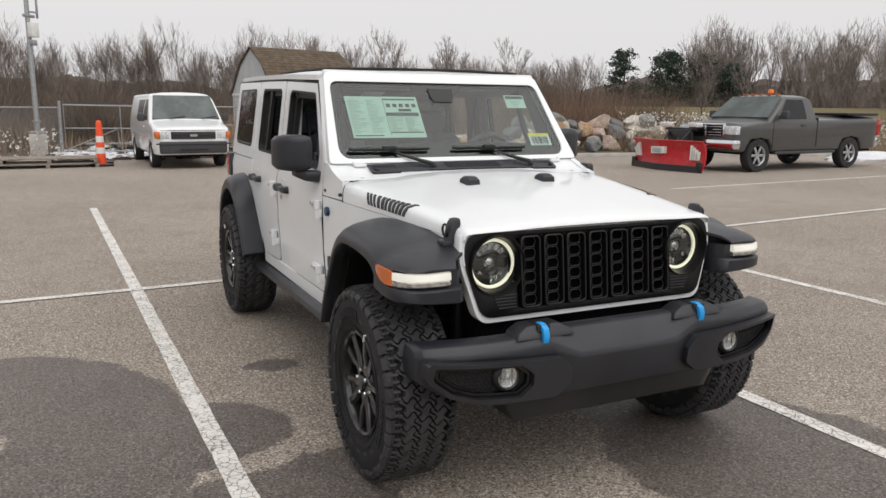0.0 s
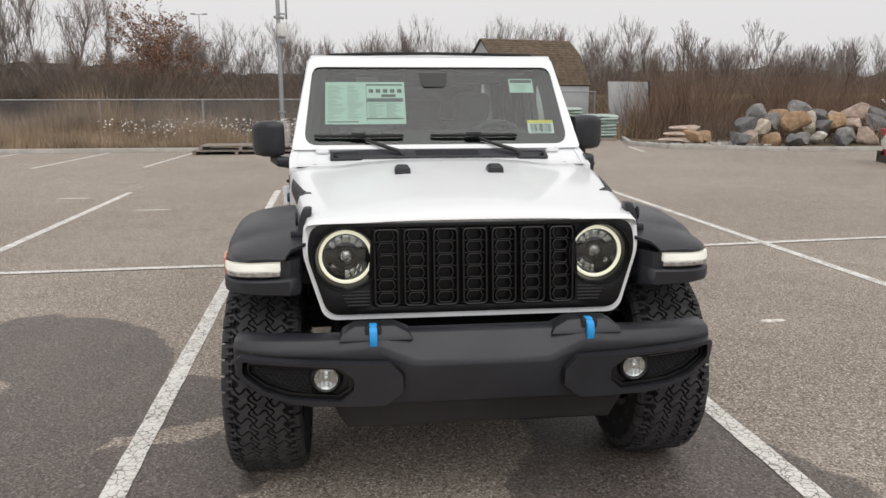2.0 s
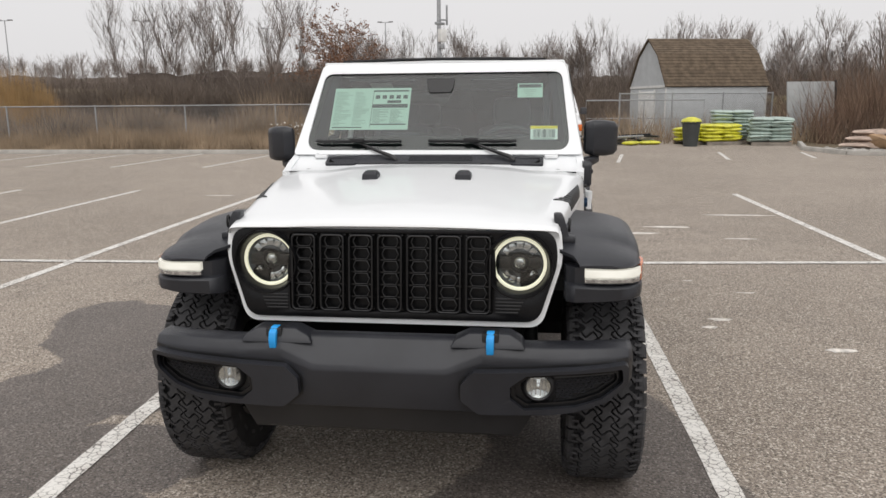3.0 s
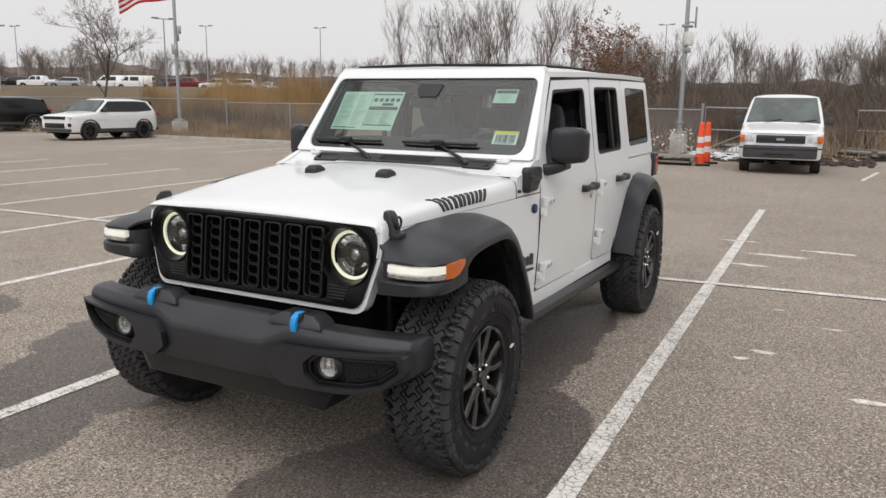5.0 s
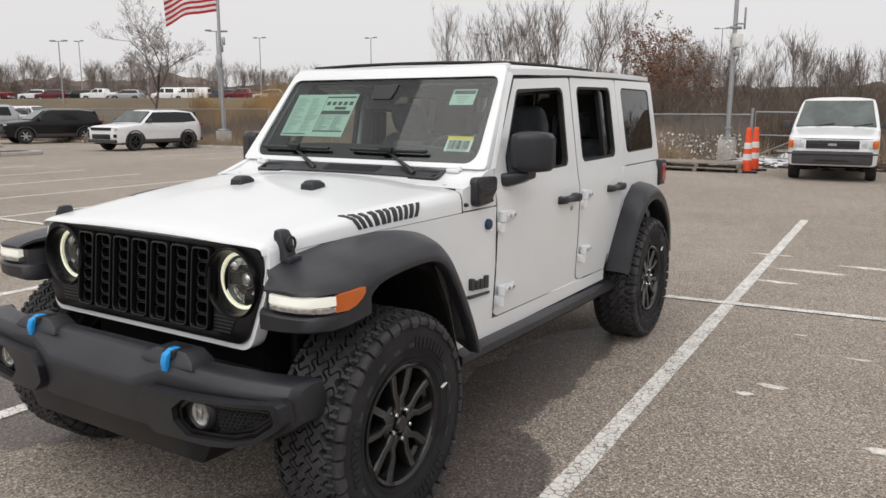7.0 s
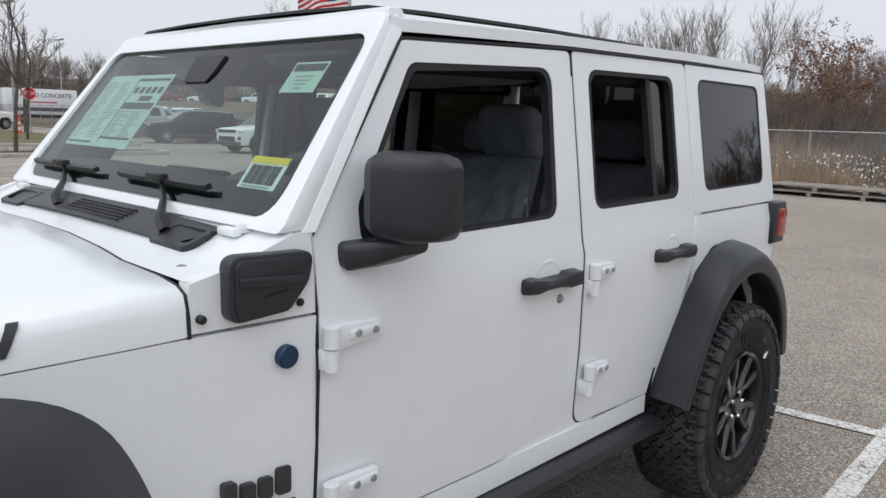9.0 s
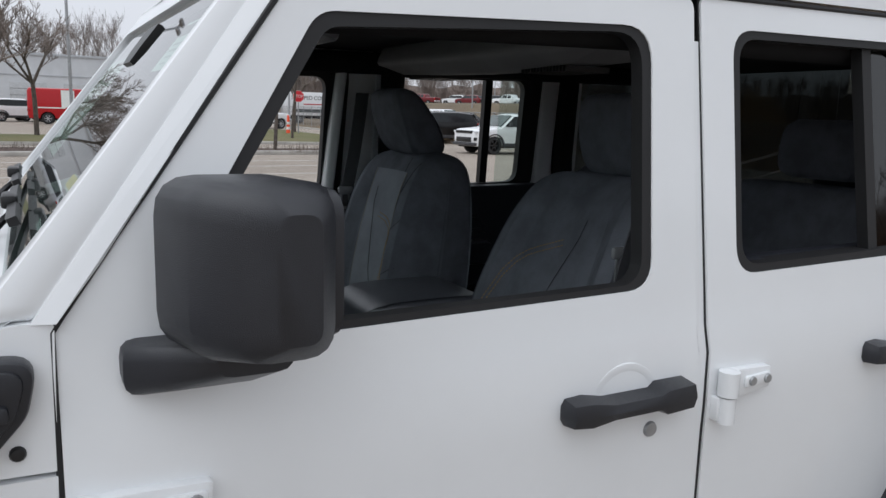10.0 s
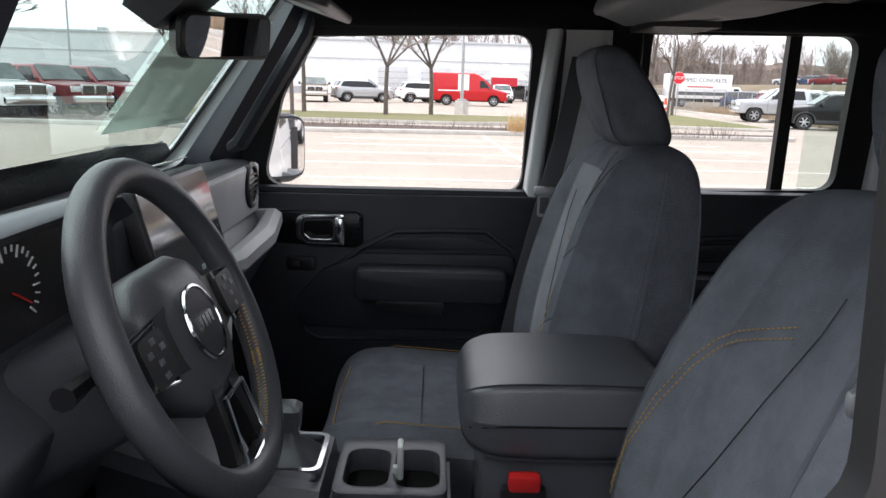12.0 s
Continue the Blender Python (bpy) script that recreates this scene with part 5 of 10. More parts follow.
for s in (1, -1):
    mk = lambda pts: [(s * a, b) for a, b in (pts if s > 0 else pts)]
    outline = rpoly(mk([(0.297, 0.556), (0.297, 0.618), (0.343, 0.668), (0.52, 0.672), (0.70, 0.680), (0.878, 0.692), (0.890, 0.678), (0.890, 0.612), (0.81, 0.550), (0.70, 0.517), (0.62, 0.507), (0.36, 0.505)]), [0.02, 0.02, 0.02, 0.05, 0.05, 0.012, 0.012, 0.03, 0.05, 0.06, 0.05, 0.025], 5)
    outer = rpoly(mk([(0.473, 0.567), (0.473, 0.616), (0.530, 0.659), (0.66, 0.666), (0.866, 0.676), (0.872, 0.622), (0.795, 0.564), (0.704, 0.537), (0.522, 0.525)]), [0.015, 0.015, 0.02, 0.03, 0.012, 0.03, 0.03, 0.04, 0.02], 5)
    inner = rpoly(mk([(0.492, 0.572), (0.492, 0.612), (0.538, 0.645), (0.66, 0.651), (0.846, 0.660), (0.850, 0.628), (0.785, 0.580), (0.700, 0.554), (0.530, 0.543)]), [0.012, 0.012, 0.016, 0.03, 0.01, 0.02, 0.03, 0.04, 0.015], 5)
    xc = [("x", s * v) for v in (0.36, 0.42, 0.48, 0.54, 0.60, 0.66, 0.72, 0.77, 0.82, 0.86)]
    groove = [(p[0] + (p[0] - s * 0.56) * 0.034, p[1] + (p[1] - 0.60) * 0.125) for p in outline]
    part("pod_groove", holed(groove, [shrink(outline, 0.003)], "y", -0.0016, 0.02, on_face, xc), SATIN_BLACK, bumper)
    part("bumper_pod", holed(outline, [outer], "y", -0.046, 0.03, on_pod, xc, 0.0065), BLACK_PLASTIC, bumper, "moulded pod round the fog lamp")
    bezel = part("fog_lamp_bezel", holed(outer, [inner], "y", -0.024, 0.02, on_face, xc, 0.005), GRILLE_BLACK, bumper, "gloss black fog-lamp surround")
    part("bezel_recess", holed(inner, [], "y", -0.003, 0.01, on_face, xc), SATIN_BLACK, bezel)
    fy = face_y(0.572, 0.608)
    c = (s * 0.572, fy, 0.608)
    fog = part("fog_lamp", lathe([(0.043, -0.004), (0.043, -0.020), (0.048, -0.024), (0.060, -0.014), (0.063, -0.002), (0.063, 0.01), (0.043, 0.01)], c, "y", 34), SATIN_BLACK, bezel, "round clear fog lamp")
    part("reflector", merge(lathe([(0.001, -0.004), (0.02, -0.006), (0.042, -0.016), (0.043, -0.004), (0.001, 0.0)], c, "y", 24), lathe([(0.001, -0.022), (0.010, -0.018), (0.012, -0.004), (0.001, -0.004)], c, "y", 14), *[box(c[0] + d - 0.0015, c[0] + d + 0.0015, fy - 0.019, fy - 0.006, 0.576, 0.640) for d in (-0.022, -0.008, 0.008, 0.022)]), CHROME, fog)
    lens = part("lens", lathe([(0.001, -0.029), (0.022, -0.028), (0.043, -0.022), (0.043, -0.020), (0.022, -0.026), (0.001, -0.027)], c, "y", 28), LENS, fog)
    lens.visible_shadow = False
    cells = []
    for a in range(12):
        for b in range(8):
            x, z = 0.636 + 0.019 * a + (0.0095 if b % 2 else 0), 0.552 + 0.0145 * b + 0.0012 * a
            if 0.558 + max(0.0, x - 0.66) * 0.40 < z < 0.638 + (x - 0.63) * 0.06 and x < 0.832:
                hexa = [(s * (x + 0.0095 * math.cos(q)), z + 0.0082 * math.sin(q)) for q in [math.tau * k / 6 + 0.52 for k in range(6)]]
                cells.append(bent(frame_ring(hexa, 0.0028, "y", -0.010, 0.0), on_face))
    part("fog_grille", merge(*cells), BLACK_PLASTIC, bezel)
    part("bezel_rim", tube([on_face(Vector((s * a, -0.007, b))) for a, b in ((0.628, 0.550), (0.70, 0.561), (0.780, 0.590), (0.838, 0.632), (0.838, 0.652), (0.70, 0.646), (0.628, 0.642))], 0.005, 5, True), SATIN_BLACK, bezel)
    part("hook_mount", bevelled(loft([[(s * x, y, z) for x, y in ((x0, -0.652 + (z - 0.738) * 0.5), (x1, -0.652 + (z - 0.738) * 0.5), (x1, -0.545), (x0, -0.545))] for z, x0, x1 in ((0.738, 0.255, 0.525), (0.762, 0.270, 0.512), (0.787, 0.322, 0.468))]), 0.005, 2, 20), BLACK_PLASTIC, bumper, "moulded hump round the tow hook")
    hook = loft([[(s * 0.400 + w * sx, y + oy - 0.012, z + oz - 0.016) for sx, oy, oz in ((-1, a, b), (1, a, b), (1, -a, -b), (-1, -a, -b))] for y, z, a, b, w in ((-0.640, 0.735, -0.011, 0.0, 0.013), (-0.645, 0.765, -0.010, 0.002, 0.014), (-0.638, 0.788, -0.008, 0.007, 0.014), (-0.615, 0.800, -0.003, 0.010, 0.014), (-0.59, 0.798, 0.003, 0.010, 0.014), (-0.565, 0.777, 0.007, 0.008, 0.015))])
    part("tow_hook", bevelled(hook, 0.004, 2, 30), BLUE_HOOK, bumper, "bright blue tow hook")
    part("hook_slot", box(s * 0.400 - 0.030, s * 0.400 + 0.030, -0.642, -0.56, 0.725, 0.7895, 0.004), SATIN_BLACK, bumper)

# wheels
def tyre_profile():
    return [(0.225, -0.105), (0.232, -0.122), (0.265, -0.138), (0.315, -0.145), (0.360, -0.142), (0.384, -0.132), (0.389, -0.11), (0.391, 0.0), (0.389, 0.11), (0.384, 0.132), (0.360, 0.142), (0.315, 0.145), (0.265, 0.138), (0.232, 0.122), (0.225, 0.105)]


def block(q, x, w, l, h, skew, r0=0.398, drop=0.0, zig=0.0):
    """One tread block at angle q on the tyre."""
    rings = []
    for rr, k in ((r0 - 0.014, 1.02), (r0 + h, 0.94)):
        ring = []
        for dx, dl in ((-1, -1), (0, -1 + zig), (1, -1), (1, 1), (0, 1 + zig), (-1, 1)):
            a = q + (dl * l * k / 2 + dx * skew) / 0.4
            xx = x + dx * w * k / 2
            rad = rr - drop * max(0, (abs(xx) - 0.10)) ** 1.4 * 8
            ring.append((xx, rad * math.cos(a), rad * math.sin(a)))
        rings.append(ring)
    return loft(rings)


def locked_block(q, x, wide, pitch, slant, gap, h):
    """A tread block whose S-shaped edges lock into its neighbours, with an even groove between."""
    def edge(p, d, n, amp, m=7):
        return [(p[0] + d[0] * k / m + n[0] * amp * math.sin(math.tau * k / m), p[1] + d[1] * k / m + n[1] * amp * math.sin(math.tau * k / m)) for k in range(m)]
    a, b = (wide, slant), (0.0, pitch)
    ring = edge((0, 0), a, (0, 1), 0.0165) + edge(a, b, (1, 0), -0.0155)
    back_a, back_b = edge((0, 0), a, (0, 1), 0.0165), edge((0, 0), b, (1, 0), -0.0155)
    ring += [(u + b[0], v + b[1]) for u, v in [(a[0], a[1])] + back_a[:0:-1]]
    ring += [(u, v) for u, v in [b] + back_b[:0:-1]]
    pts = []
    n = len(ring)
    for k in range(n):
        (u0, v0), (u1, v1), (u2, v2) = ring[k - 1], ring[k], ring[(k + 1) % n]
        du, dv = u2 - u0, v2 - v0
        ln = math.hypot(du, dv) or 1.0
        pts.append((u1 - dv / ln * gap, v1 + du / ln * gap))
    mu, mv = sum(u for u, _ in pts) / n, sum(v for _, v in pts) / n
    rings = []
    for rad, k in ((0.380, 1.02), (0.396 + h, 1.0), (0.398 + h, 0.955)):
        rings.append([(x + mu + (u - mu) * k, rad * math.cos(q + (mv + (v - mv) * k) / 0.41), rad * math.sin(q + (mv + (v - mv) * k) / 0.41)) for u, v in pts])
    return loft(rings)


def wheel_parts(seed):
    rnd = random.Random(seed)
    blocks = []
    N = 45
    pitch = math.tau / N
    for row in range(3):
        for k in range(N):
            blocks.append(locked_block(pitch * k + row * 0.026 / 0.41, -0.099 + 0.066 * row, 0.066, pitch * 0.41, 0.026, 0.0037, 0.0145 + rnd.uniform(0, 0.0012)))
    N = 40
    for k in range(N):
        q = math.tau * k / N
        lw = 0.044 if k % 2 else 0.036
        for sgn in (-1, 1):
            a = q + (0.3 if sgn > 0 else 0.8) * math.tau / N
            blocks.append(block(a, sgn * (0.125 if k % 2 else 0.122), lw - 0.006, 0.053, 0.0145, 0.005 * sgn, drop=0.9, zig=0.12))
            # lug that runs down the shoulder
            rr0, rr1 = 0.396, (0.360 if k % 2 else 0.368)
            ring = []
            for rad, xo in ((rr0, 0.140), ((rr0 + rr1) / 2, 0.151), (rr1, 0.149)):
                wd = 0.0245 if rad > 0.36 else 0.016
                ring.append([(sgn * xi, rad * math.cos(a + da), rad * math.sin(a + da)) for xi, da in ((xo - 0.02, -wd / 0.38), (xo, -wd / 0.38), (xo, wd / 0.38), (xo - 0.02, wd / 0.38))])
            blocks.append(loft(ring))
            # two fine cuts' worth of raised bars on the block
            for da in (-0.033, 0.033):
                blocks.append(loft([[(sgn * xi, rad * math.cos(a + da + e), rad * math.sin(a + da + e)) for xi, rad in ((0.103, 0.4135), (0.130, 0.4065))] + [(sgn * xi, (rad - 0.004) * math.cos(a + da + e), (rad - 0.004) * math.sin(a + da + e)) for xi, rad in ((0.130, 0.4065), (0.103, 0.4135))] for e in (-0.012, 0.012)]))
    return merge(*blocks)


def grown(bm):
    """Widens the tyre outside the rim to its full diameter."""
    def f(c):
        rad = math.hypot(c.y, c.z)
        k = (rad + max(0.0, rad - 0.225) * 0.075) / max(rad, 1e-6)
        return (c.x, c.y * k, c.z * k)
    return bent(bm, f)


TYRE_MESH = mesh_of("tyre", grown(lathe(tyre_profile(), (0, 0, 0), "x", 72)), RUBBER, 40)
TREAD_MESH = mesh_of("tread", grown(wheel_parts(3)), LIT_TREAD, 30)
# bead, raised ring and bar marks on the sidewall
marks = [tube([(0.1455, 0.278 * math.cos(q), 0.278 * math.sin(q)) for q in [math.tau * k / 64 for k in range(64)]], 0.002, 4, True), tube([(0.140, 0.245 * math.cos(q), 0.245 * math.sin(q)) for q in [math.tau * k / 64 for k in range(64)]], 0.003, 4, True)]
for base in (0.4, 2.5, 4.6):
    for k in range(9):
        a = base + 0.085 * k
        marks.append(loft([[(xx, rad * math.cos(a + da), rad * math.sin(a + da)) for rad, da in ((0.296, -0.03), (0.296, 0.022), (0.334, 0.03), (0.334, -0.022))] for xx in (0.143, 0.1485)]))
SIDE_MESH = mesh_of("sidewall_mark", merge(*marks), RUBBER, 30)
barrel = lathe([(0.228, -0.11), (0.228, 0.118), (0.234, 0.128), (0.226, 0.133), (0.214, 0.126), (0.205, 0.10), (0.200, -0.10)], (0, 0, 0), "x", 56)
RIM_MESH = mesh_of("rim", barrel, RIM_BLACK, 40)
DISC_MESH = mesh_of("brake_disc", merge(lathe([(0.001, 0.0), (0.16, 0.0), (0.16, 0.02), (0.001, 0.02)], (0, 0, 0), "x", 40), lathe([(0.001, -0.04), (0.205, -0.04), (0.205, -0.03), (0.001, -0.03)], (0, 0, 0), "x", 40), box(-0.01, 0.05, 0.09, 0.17, -0.08, 0.08, 0.01)), DARK_VOID)


def spoke():
    """One forked spoke: a stem at the hub and two straight arms to the rim, with raised edges."""
    bits = []
    for sg in (-1, 1):
        rings = []
        for r0, off, w, xx in ((0.045, 0.011, 0.018, 0.112), (0.092, 0.014, 0.020, 0.110), (0.120, 0.034, 0.0175, 0.114), (0.216, 0.058, 0.0175, 0.122)):
            off *= sg
            rings.append([(xx - 0.045, r0, off - w), (xx - 0.008, r0, off - w), (xx, r0, off - w * 0.72), (xx - 0.0025, r0, off), (xx, r0, off + w * 0.72), (xx - 0.008, r0, off + w), (xx - 0.045, r0, off + w)])
        bits.append(loft(rings))
    # pad that closes the fork towards the rim
    bits.append(loft([[(xx - 0.03, r0, -w), (xx, r0, -w), (xx, r0, w), (xx - 0.03, r0, w)] for r0, w, xx in ((0.190, 0.040, 0.086), (0.218, 0.056, 0.108))]))
    return merge(*bits)


SPOKE_MESH = mesh_of("spoke", spoke(), RIM_BLACK, 30)
HUB_MESH = mesh_of("hub", merge(lathe([(0.001, 0.124), (0.028, 0.124), (0.033, 0.118), (0.034, 0.10), (0.075, 0.098), (0.082, 0.09), (0.082, 0.05), (0.001, 0.05)], (0, 0, 0), "x", 30)), RIM_BLACK)
NUT_MESH = mesh_of("lug_nut", lathe([(0.001, 0.122), (0.007, 0.122), (0.010, 0.117), (0.010, 0.09), (0.001, 0.09)], (0, 0, 0), "x", 6), CHROME)
STRIPE_MESH = mesh_of("valve_mark", loft([[(xx, 0.0 + r, z) for r, z in ((0.25, -0.003), (0.285, -0.003), (0.285, 0.003), (0.25, 0.003))] for xx in (0.14, 0.1495)]), PAPER)


def child(name, me, parent, m=None):
    ob = new(name, me)
    ob.parent = parent
    if m is not None:
        ob.matrix_local = m
    return ob


for y, sgn, turn in ((-0.048, 1, 0.3), (-0.048, -1, 1.1), (3.008, 1, 0.75), (3.008, -1, 2.0)):
    wheel = new("wheel", TYRE_MESH)
    wheel.parent = CAR
    wheel["label"] = "black alloy wheel with a knobbly all-terrain tyre"
    wheel.matrix_local = Matrix.Translation((sgn * 0.832, y, 0.424)) @ pose(0, 0, 0, 0, 0, 0 if sgn > 0 else 180) @ Matrix.Rotation(turn, 4, "X")
    tagged(child("tread", TREAD_MESH, wheel), kind="stuff")
    child("sidewall_mark", SIDE_MESH, wheel)
    child("rim", RIM_MESH, wheel)
    child("brake_disc", DISC_MESH, wheel)
    child("hub", HUB_MESH, wheel)
    child("valve_mark", STRIPE_MESH, wheel)
    for k in range(5):
        child("spoke", SPOKE_MESH, wheel, Matrix.Rotation(math.tau * k / 5, 4, "X"))
        child("lug_nut", NUT_MESH, wheel, Matrix.Rotation(math.tau * (k + 0.5) / 5, 4, "X") @ Matrix.Translation((0, 0.056, 0)))
# spare wheel behind the tailgate
spare = new("spare_wheel", TYRE_MESH)
spare.parent = CAR
spare.matrix_local = Matrix.Translation((0.0, 3.80, 0.98)) @ pose(0, 0, 0, 0, 0, 90)
tagged(child("tread", TREAD_MESH, spare), kind="stuff")
bumper.matrix_local = Matrix.Translation((0, 0, -0.012))

# ---------------------------------------------------------------- cabin of the car
from mathutils.bvhtree import BVHTree


def spline(a, b, c, d, t):
    return 0.5 * (2 * b + (c - a) * t + (2 * a - 5 * b + 4 * c - d) * t * t + (3 * b - a - 3 * c + d) * t * t * t)


def soft_loft(rings, closed=True, n=4):
    """A loft whose rings are rounded along and between."""
    rows = []
    for r in rings:
        p = [Vector(q) for q in r]
        m, fine = len(p), []
        for i in range(m):
            fine.append(p[i])
            if closed or i < m - 1:
                w = [p[(i + k) % m] if closed else p[min(m - 1, max(0, i + k))] for k in (-1, 0, 1, 2)]
                fine.append(spline(*w, 0.5))
        rows.append(fine)
    out, m = [], len(rows)
    for k in range(m - 1):
        w = [rows[min(m - 1, max(0, k + j))] for j in (-1, 0, 1, 2)]
        for j in range(n):
            out.append([spline(a, b, c, d, j / n) for a, b, c, d in zip(*w)])
    out.append(rows[-1])
    return loft(out, closed=closed)


def tube_ring(c, axis, rad, r, n=40, k=8, a0=0.0, a1=math.tau):
    axis = Vector(axis).normalized()
    u = Vector((1, 0, 0))
    v = axis.cross(u)
    closed = a1 - a0 > math.tau - 1e-6
    m = n if closed else n + 1
    return tube([Vector(c) + (u * math.cos(a) + v * math.sin(a)) * rad for a in [a0 + (a1 - a0) * j / n for j in range(m)]], r, k, closed)


part("cabin_floor", box(-0.74, 0.74, 0.66, 3.55, 0.53, 0.60, 0.01), mat("carpet", (0.012, 0.012, 0.013), 0.98, vary=0.2, bump=0.8), CAR)
part("headliner", box(-0.69, 0.69, 1.275, 3.54, 1.758, 1.775, 0.004), LINER, CAR, "black headliner")
for s in (1, -1):
    part("roof_rail_pad", tube([(s * 0.655, 1.29, 1.706), (s * 0.66, 2.0, 1.720), (s * 0.65, 3.4, 1.732)], 0.036, 10), LINER, CAR, "black padded roof bar")
    part("pillar_pad", tube([(s * 0.67, 2.045, 0.62), (s * 0.685, 2.03, 1.15), (s * 0.665, 2.03, 1.60), (s * 0.63, 2.02, 1.73)], [0.040, 0.040, 0.036, 0.036], 10), LINER, CAR, "black padded roll-over bar")
    if s < 0:
        part("inner_pillar", bevelled(loft([[(s * x, y, z) for x, y in ((0.745 - k, y0), (0.70 - k, y0 + 0.008), (0.695 - k, y1), (0.745 - k, y1 + 0.02))] for z, y0, y1, k in ((0.62, 1.76, 1.80, 0.0), (1.28, 1.800, 1.836, 0.0), (1.50, 1.815, 1.852, 0.025), (1.72, 1.835, 1.872, 0.045))]), 0.008, 2, 30), PAINT, CAR, "white painted inner door pillar")
        part("rear_inner_pillar", bevelled(loft([[(s * x, y, z) for x, y in ((0.745 - k, y0), (0.705 - k, y0 + 0.01), (0.70 - k, y1), (0.745 - k, y1))] for z, y0, y1, k in ((0.90, 2.70, 2.76, 0.0), (1.30, 2.665, 2.74, 0.0), (1.74, 2.655, 2.74, 0.045))]), 0.008, 2, 30), PAINT, CAR, "white painted inner rear pillar")
    part("rear_pillar_pad", tube([(s * 0.68, 2.80, 0.9), (s * 0.68, 2.78, 1.4), (s * 0.645, 2.77, 1.75)], 0.04, 8), LINER, CAR)
    pil = loft([[(s * x, y, z) for x, y, z in ring] for ring in
                ([(0.775, 0.95, 1.27), (0.70, 0.96, 1.27), (0.66, 1.06, 1.28), (0.74, 1.09, 1.27)], [(0.762, 0.975, 1.345), (0.70, 0.955, 1.35), (0.645, 1.035, 1.36), (0.735, 1.095, 1.345)], [(0.725, 1.14, 1.58), (0.675, 1.12, 1.58), (0.635, 1.17, 1.58), (0.70, 1.235, 1.56)], [(0.69, 1.275, 1.74), (0.64, 1.235, 1.745), (0.60, 1.27, 1.75), (0.66, 1.33, 1.74)])])
    apil = part("pillar_trim", pil, DOOR_TRIM, CAR)
    part("grab_handle", tube([(s * 0.645, 1.09, 1.385), (s * 0.610, 1.12, 1.40), (s * 0.600, 1.165, 1.47), (s * 0.600, 1.225, 1.57), (s * 0.61, 1.27, 1.65), (s * 0.64, 1.28, 1.70)], [0.016, 0.02, 0.02, 0.02, 0.02, 0.016], 8), DOOR_TRIM, apil)
    # door cards
    low = 0.03 if s > 0 else 0.0
    fcard = rpoly([(0.975, 0.60), (1.70, 0.59), (1.935, 0.85), (1.935, 1.280 - low), (1.06, 1.272 - low), (0.985, 1.30)], [0.05, 0.2, 0.2, 0.02, 0.03, 0.02], 5)
    rcard = rpoly([(2.04, 0.60), (2.40, 0.59), (2.70, 1.05), (2.72, 1.305), (2.02, 1.298)], [0.05, 0.1, 0.2, 0.03, 0.02], 5)
    for name, card, y0 in (("front", fcard, 0.0), ("rear", rcard, 0.90)):
        bm = prism(card, "x", 0.69, 0.768, 0.012)
        dc = part("door_card", bm if s > 0 else mirrored(bm), DOOR_TRIM, CAR, "black plastic inner door panel")
        def add(nm, b, m, s=s, dc=dc):
            return part(nm, b if s > 0 else mirrored(b), m, dc)
        k = 1.0 if name == "front" else 0.62
        ya = lambda y: y if name == "front" else 2.06 + (y - 1.16) * k
        add("armrest", prism(rpoly([(ya(1.385), 1.015), (ya(1.76), 1.015), (ya(1.77), 1.10), (ya(1.385), 1.10)], 0.025, 4), "x", 0.61, 0.70, 0.018), DOOR_TRIM)
        add("door_pull", prism(rpoly([(ya(1.45), 0.985), (ya(1.60), 0.975), (ya(1.62), 1.012), (ya(1.43), 1.012)], 0.012, 3), "x", 0.64, 0.70, 0.006), SATIN_BLACK)
        add("card_relief", prism(rpoly([(ya(1.25), 0.925), (ya(1.74), 0.925), (ya(1.79), 1.02), (ya(1.79), 1.13), (ya(1.40), 1.125), (ya(1.30), 1.08), (ya(1.22), 0.99)], 0.03, 4), "x", 0.680, 0.70, 0.008), DOOR_TRIM)
        add("card_relief", prism(rpoly([(ya(1.40), 1.135), (ya(1.43), 1.165), (ya(1.66), 1.175), (ya(1.78), 1.14)], 0.01, 3), "x", 0.684, 0.70, 0.006), DOOR_TRIM)
        add("handle_bezel", prism(rpoly([(ya(1.169), 1.146), (ya(1.385), 1.136), (ya(1.402), 1.150), (ya(1.402), 1.222), (ya(1.385), 1.230), (ya(1.169), 1.228)], 0.018, 4), "x", 0.680, 0.70, 0.006), GLOSS_BLACK)
        add("door_release", merge(holed(rpoly([(ya(1.238), 1.166), (ya(1.262), 1.147), (ya(1.358), 1.147), (ya(1.358), 1.226), (ya(1.238), 1.222)], [0.02, 0.02, 0.008, 0.008, 0.02], 4), [rpoly([(ya(1.258), 1.176), (ya(1.274), 1.163), (ya(1.330), 1.163), (ya(1.330), 1.210), (ya(1.258), 1.207)], 0.010, 4)], "x", 0.660, 0.682, None, (), 0.004), box(0.654, 0.664, ya(1.334), ya(1.355), 1.155, 1.218, 0.004)), CHROME)
        add("lock_switch", merge(prism(rrect(ya(1.208), ya(1.283), 1.074, 1.112, 0.012, 3), "x", 0.682, 0.70, 0.004), prism(rrect(ya(1.220), ya(1.243), 1.083, 1.103, 0.006, 3), "x", 0.677, 0.69, 0.002), prism(rrect(ya(1.248), ya(1.271), 1.083, 1.103, 0.006, 3), "x", 0.677, 0.69, 0.002)), SATIN_BLACK)
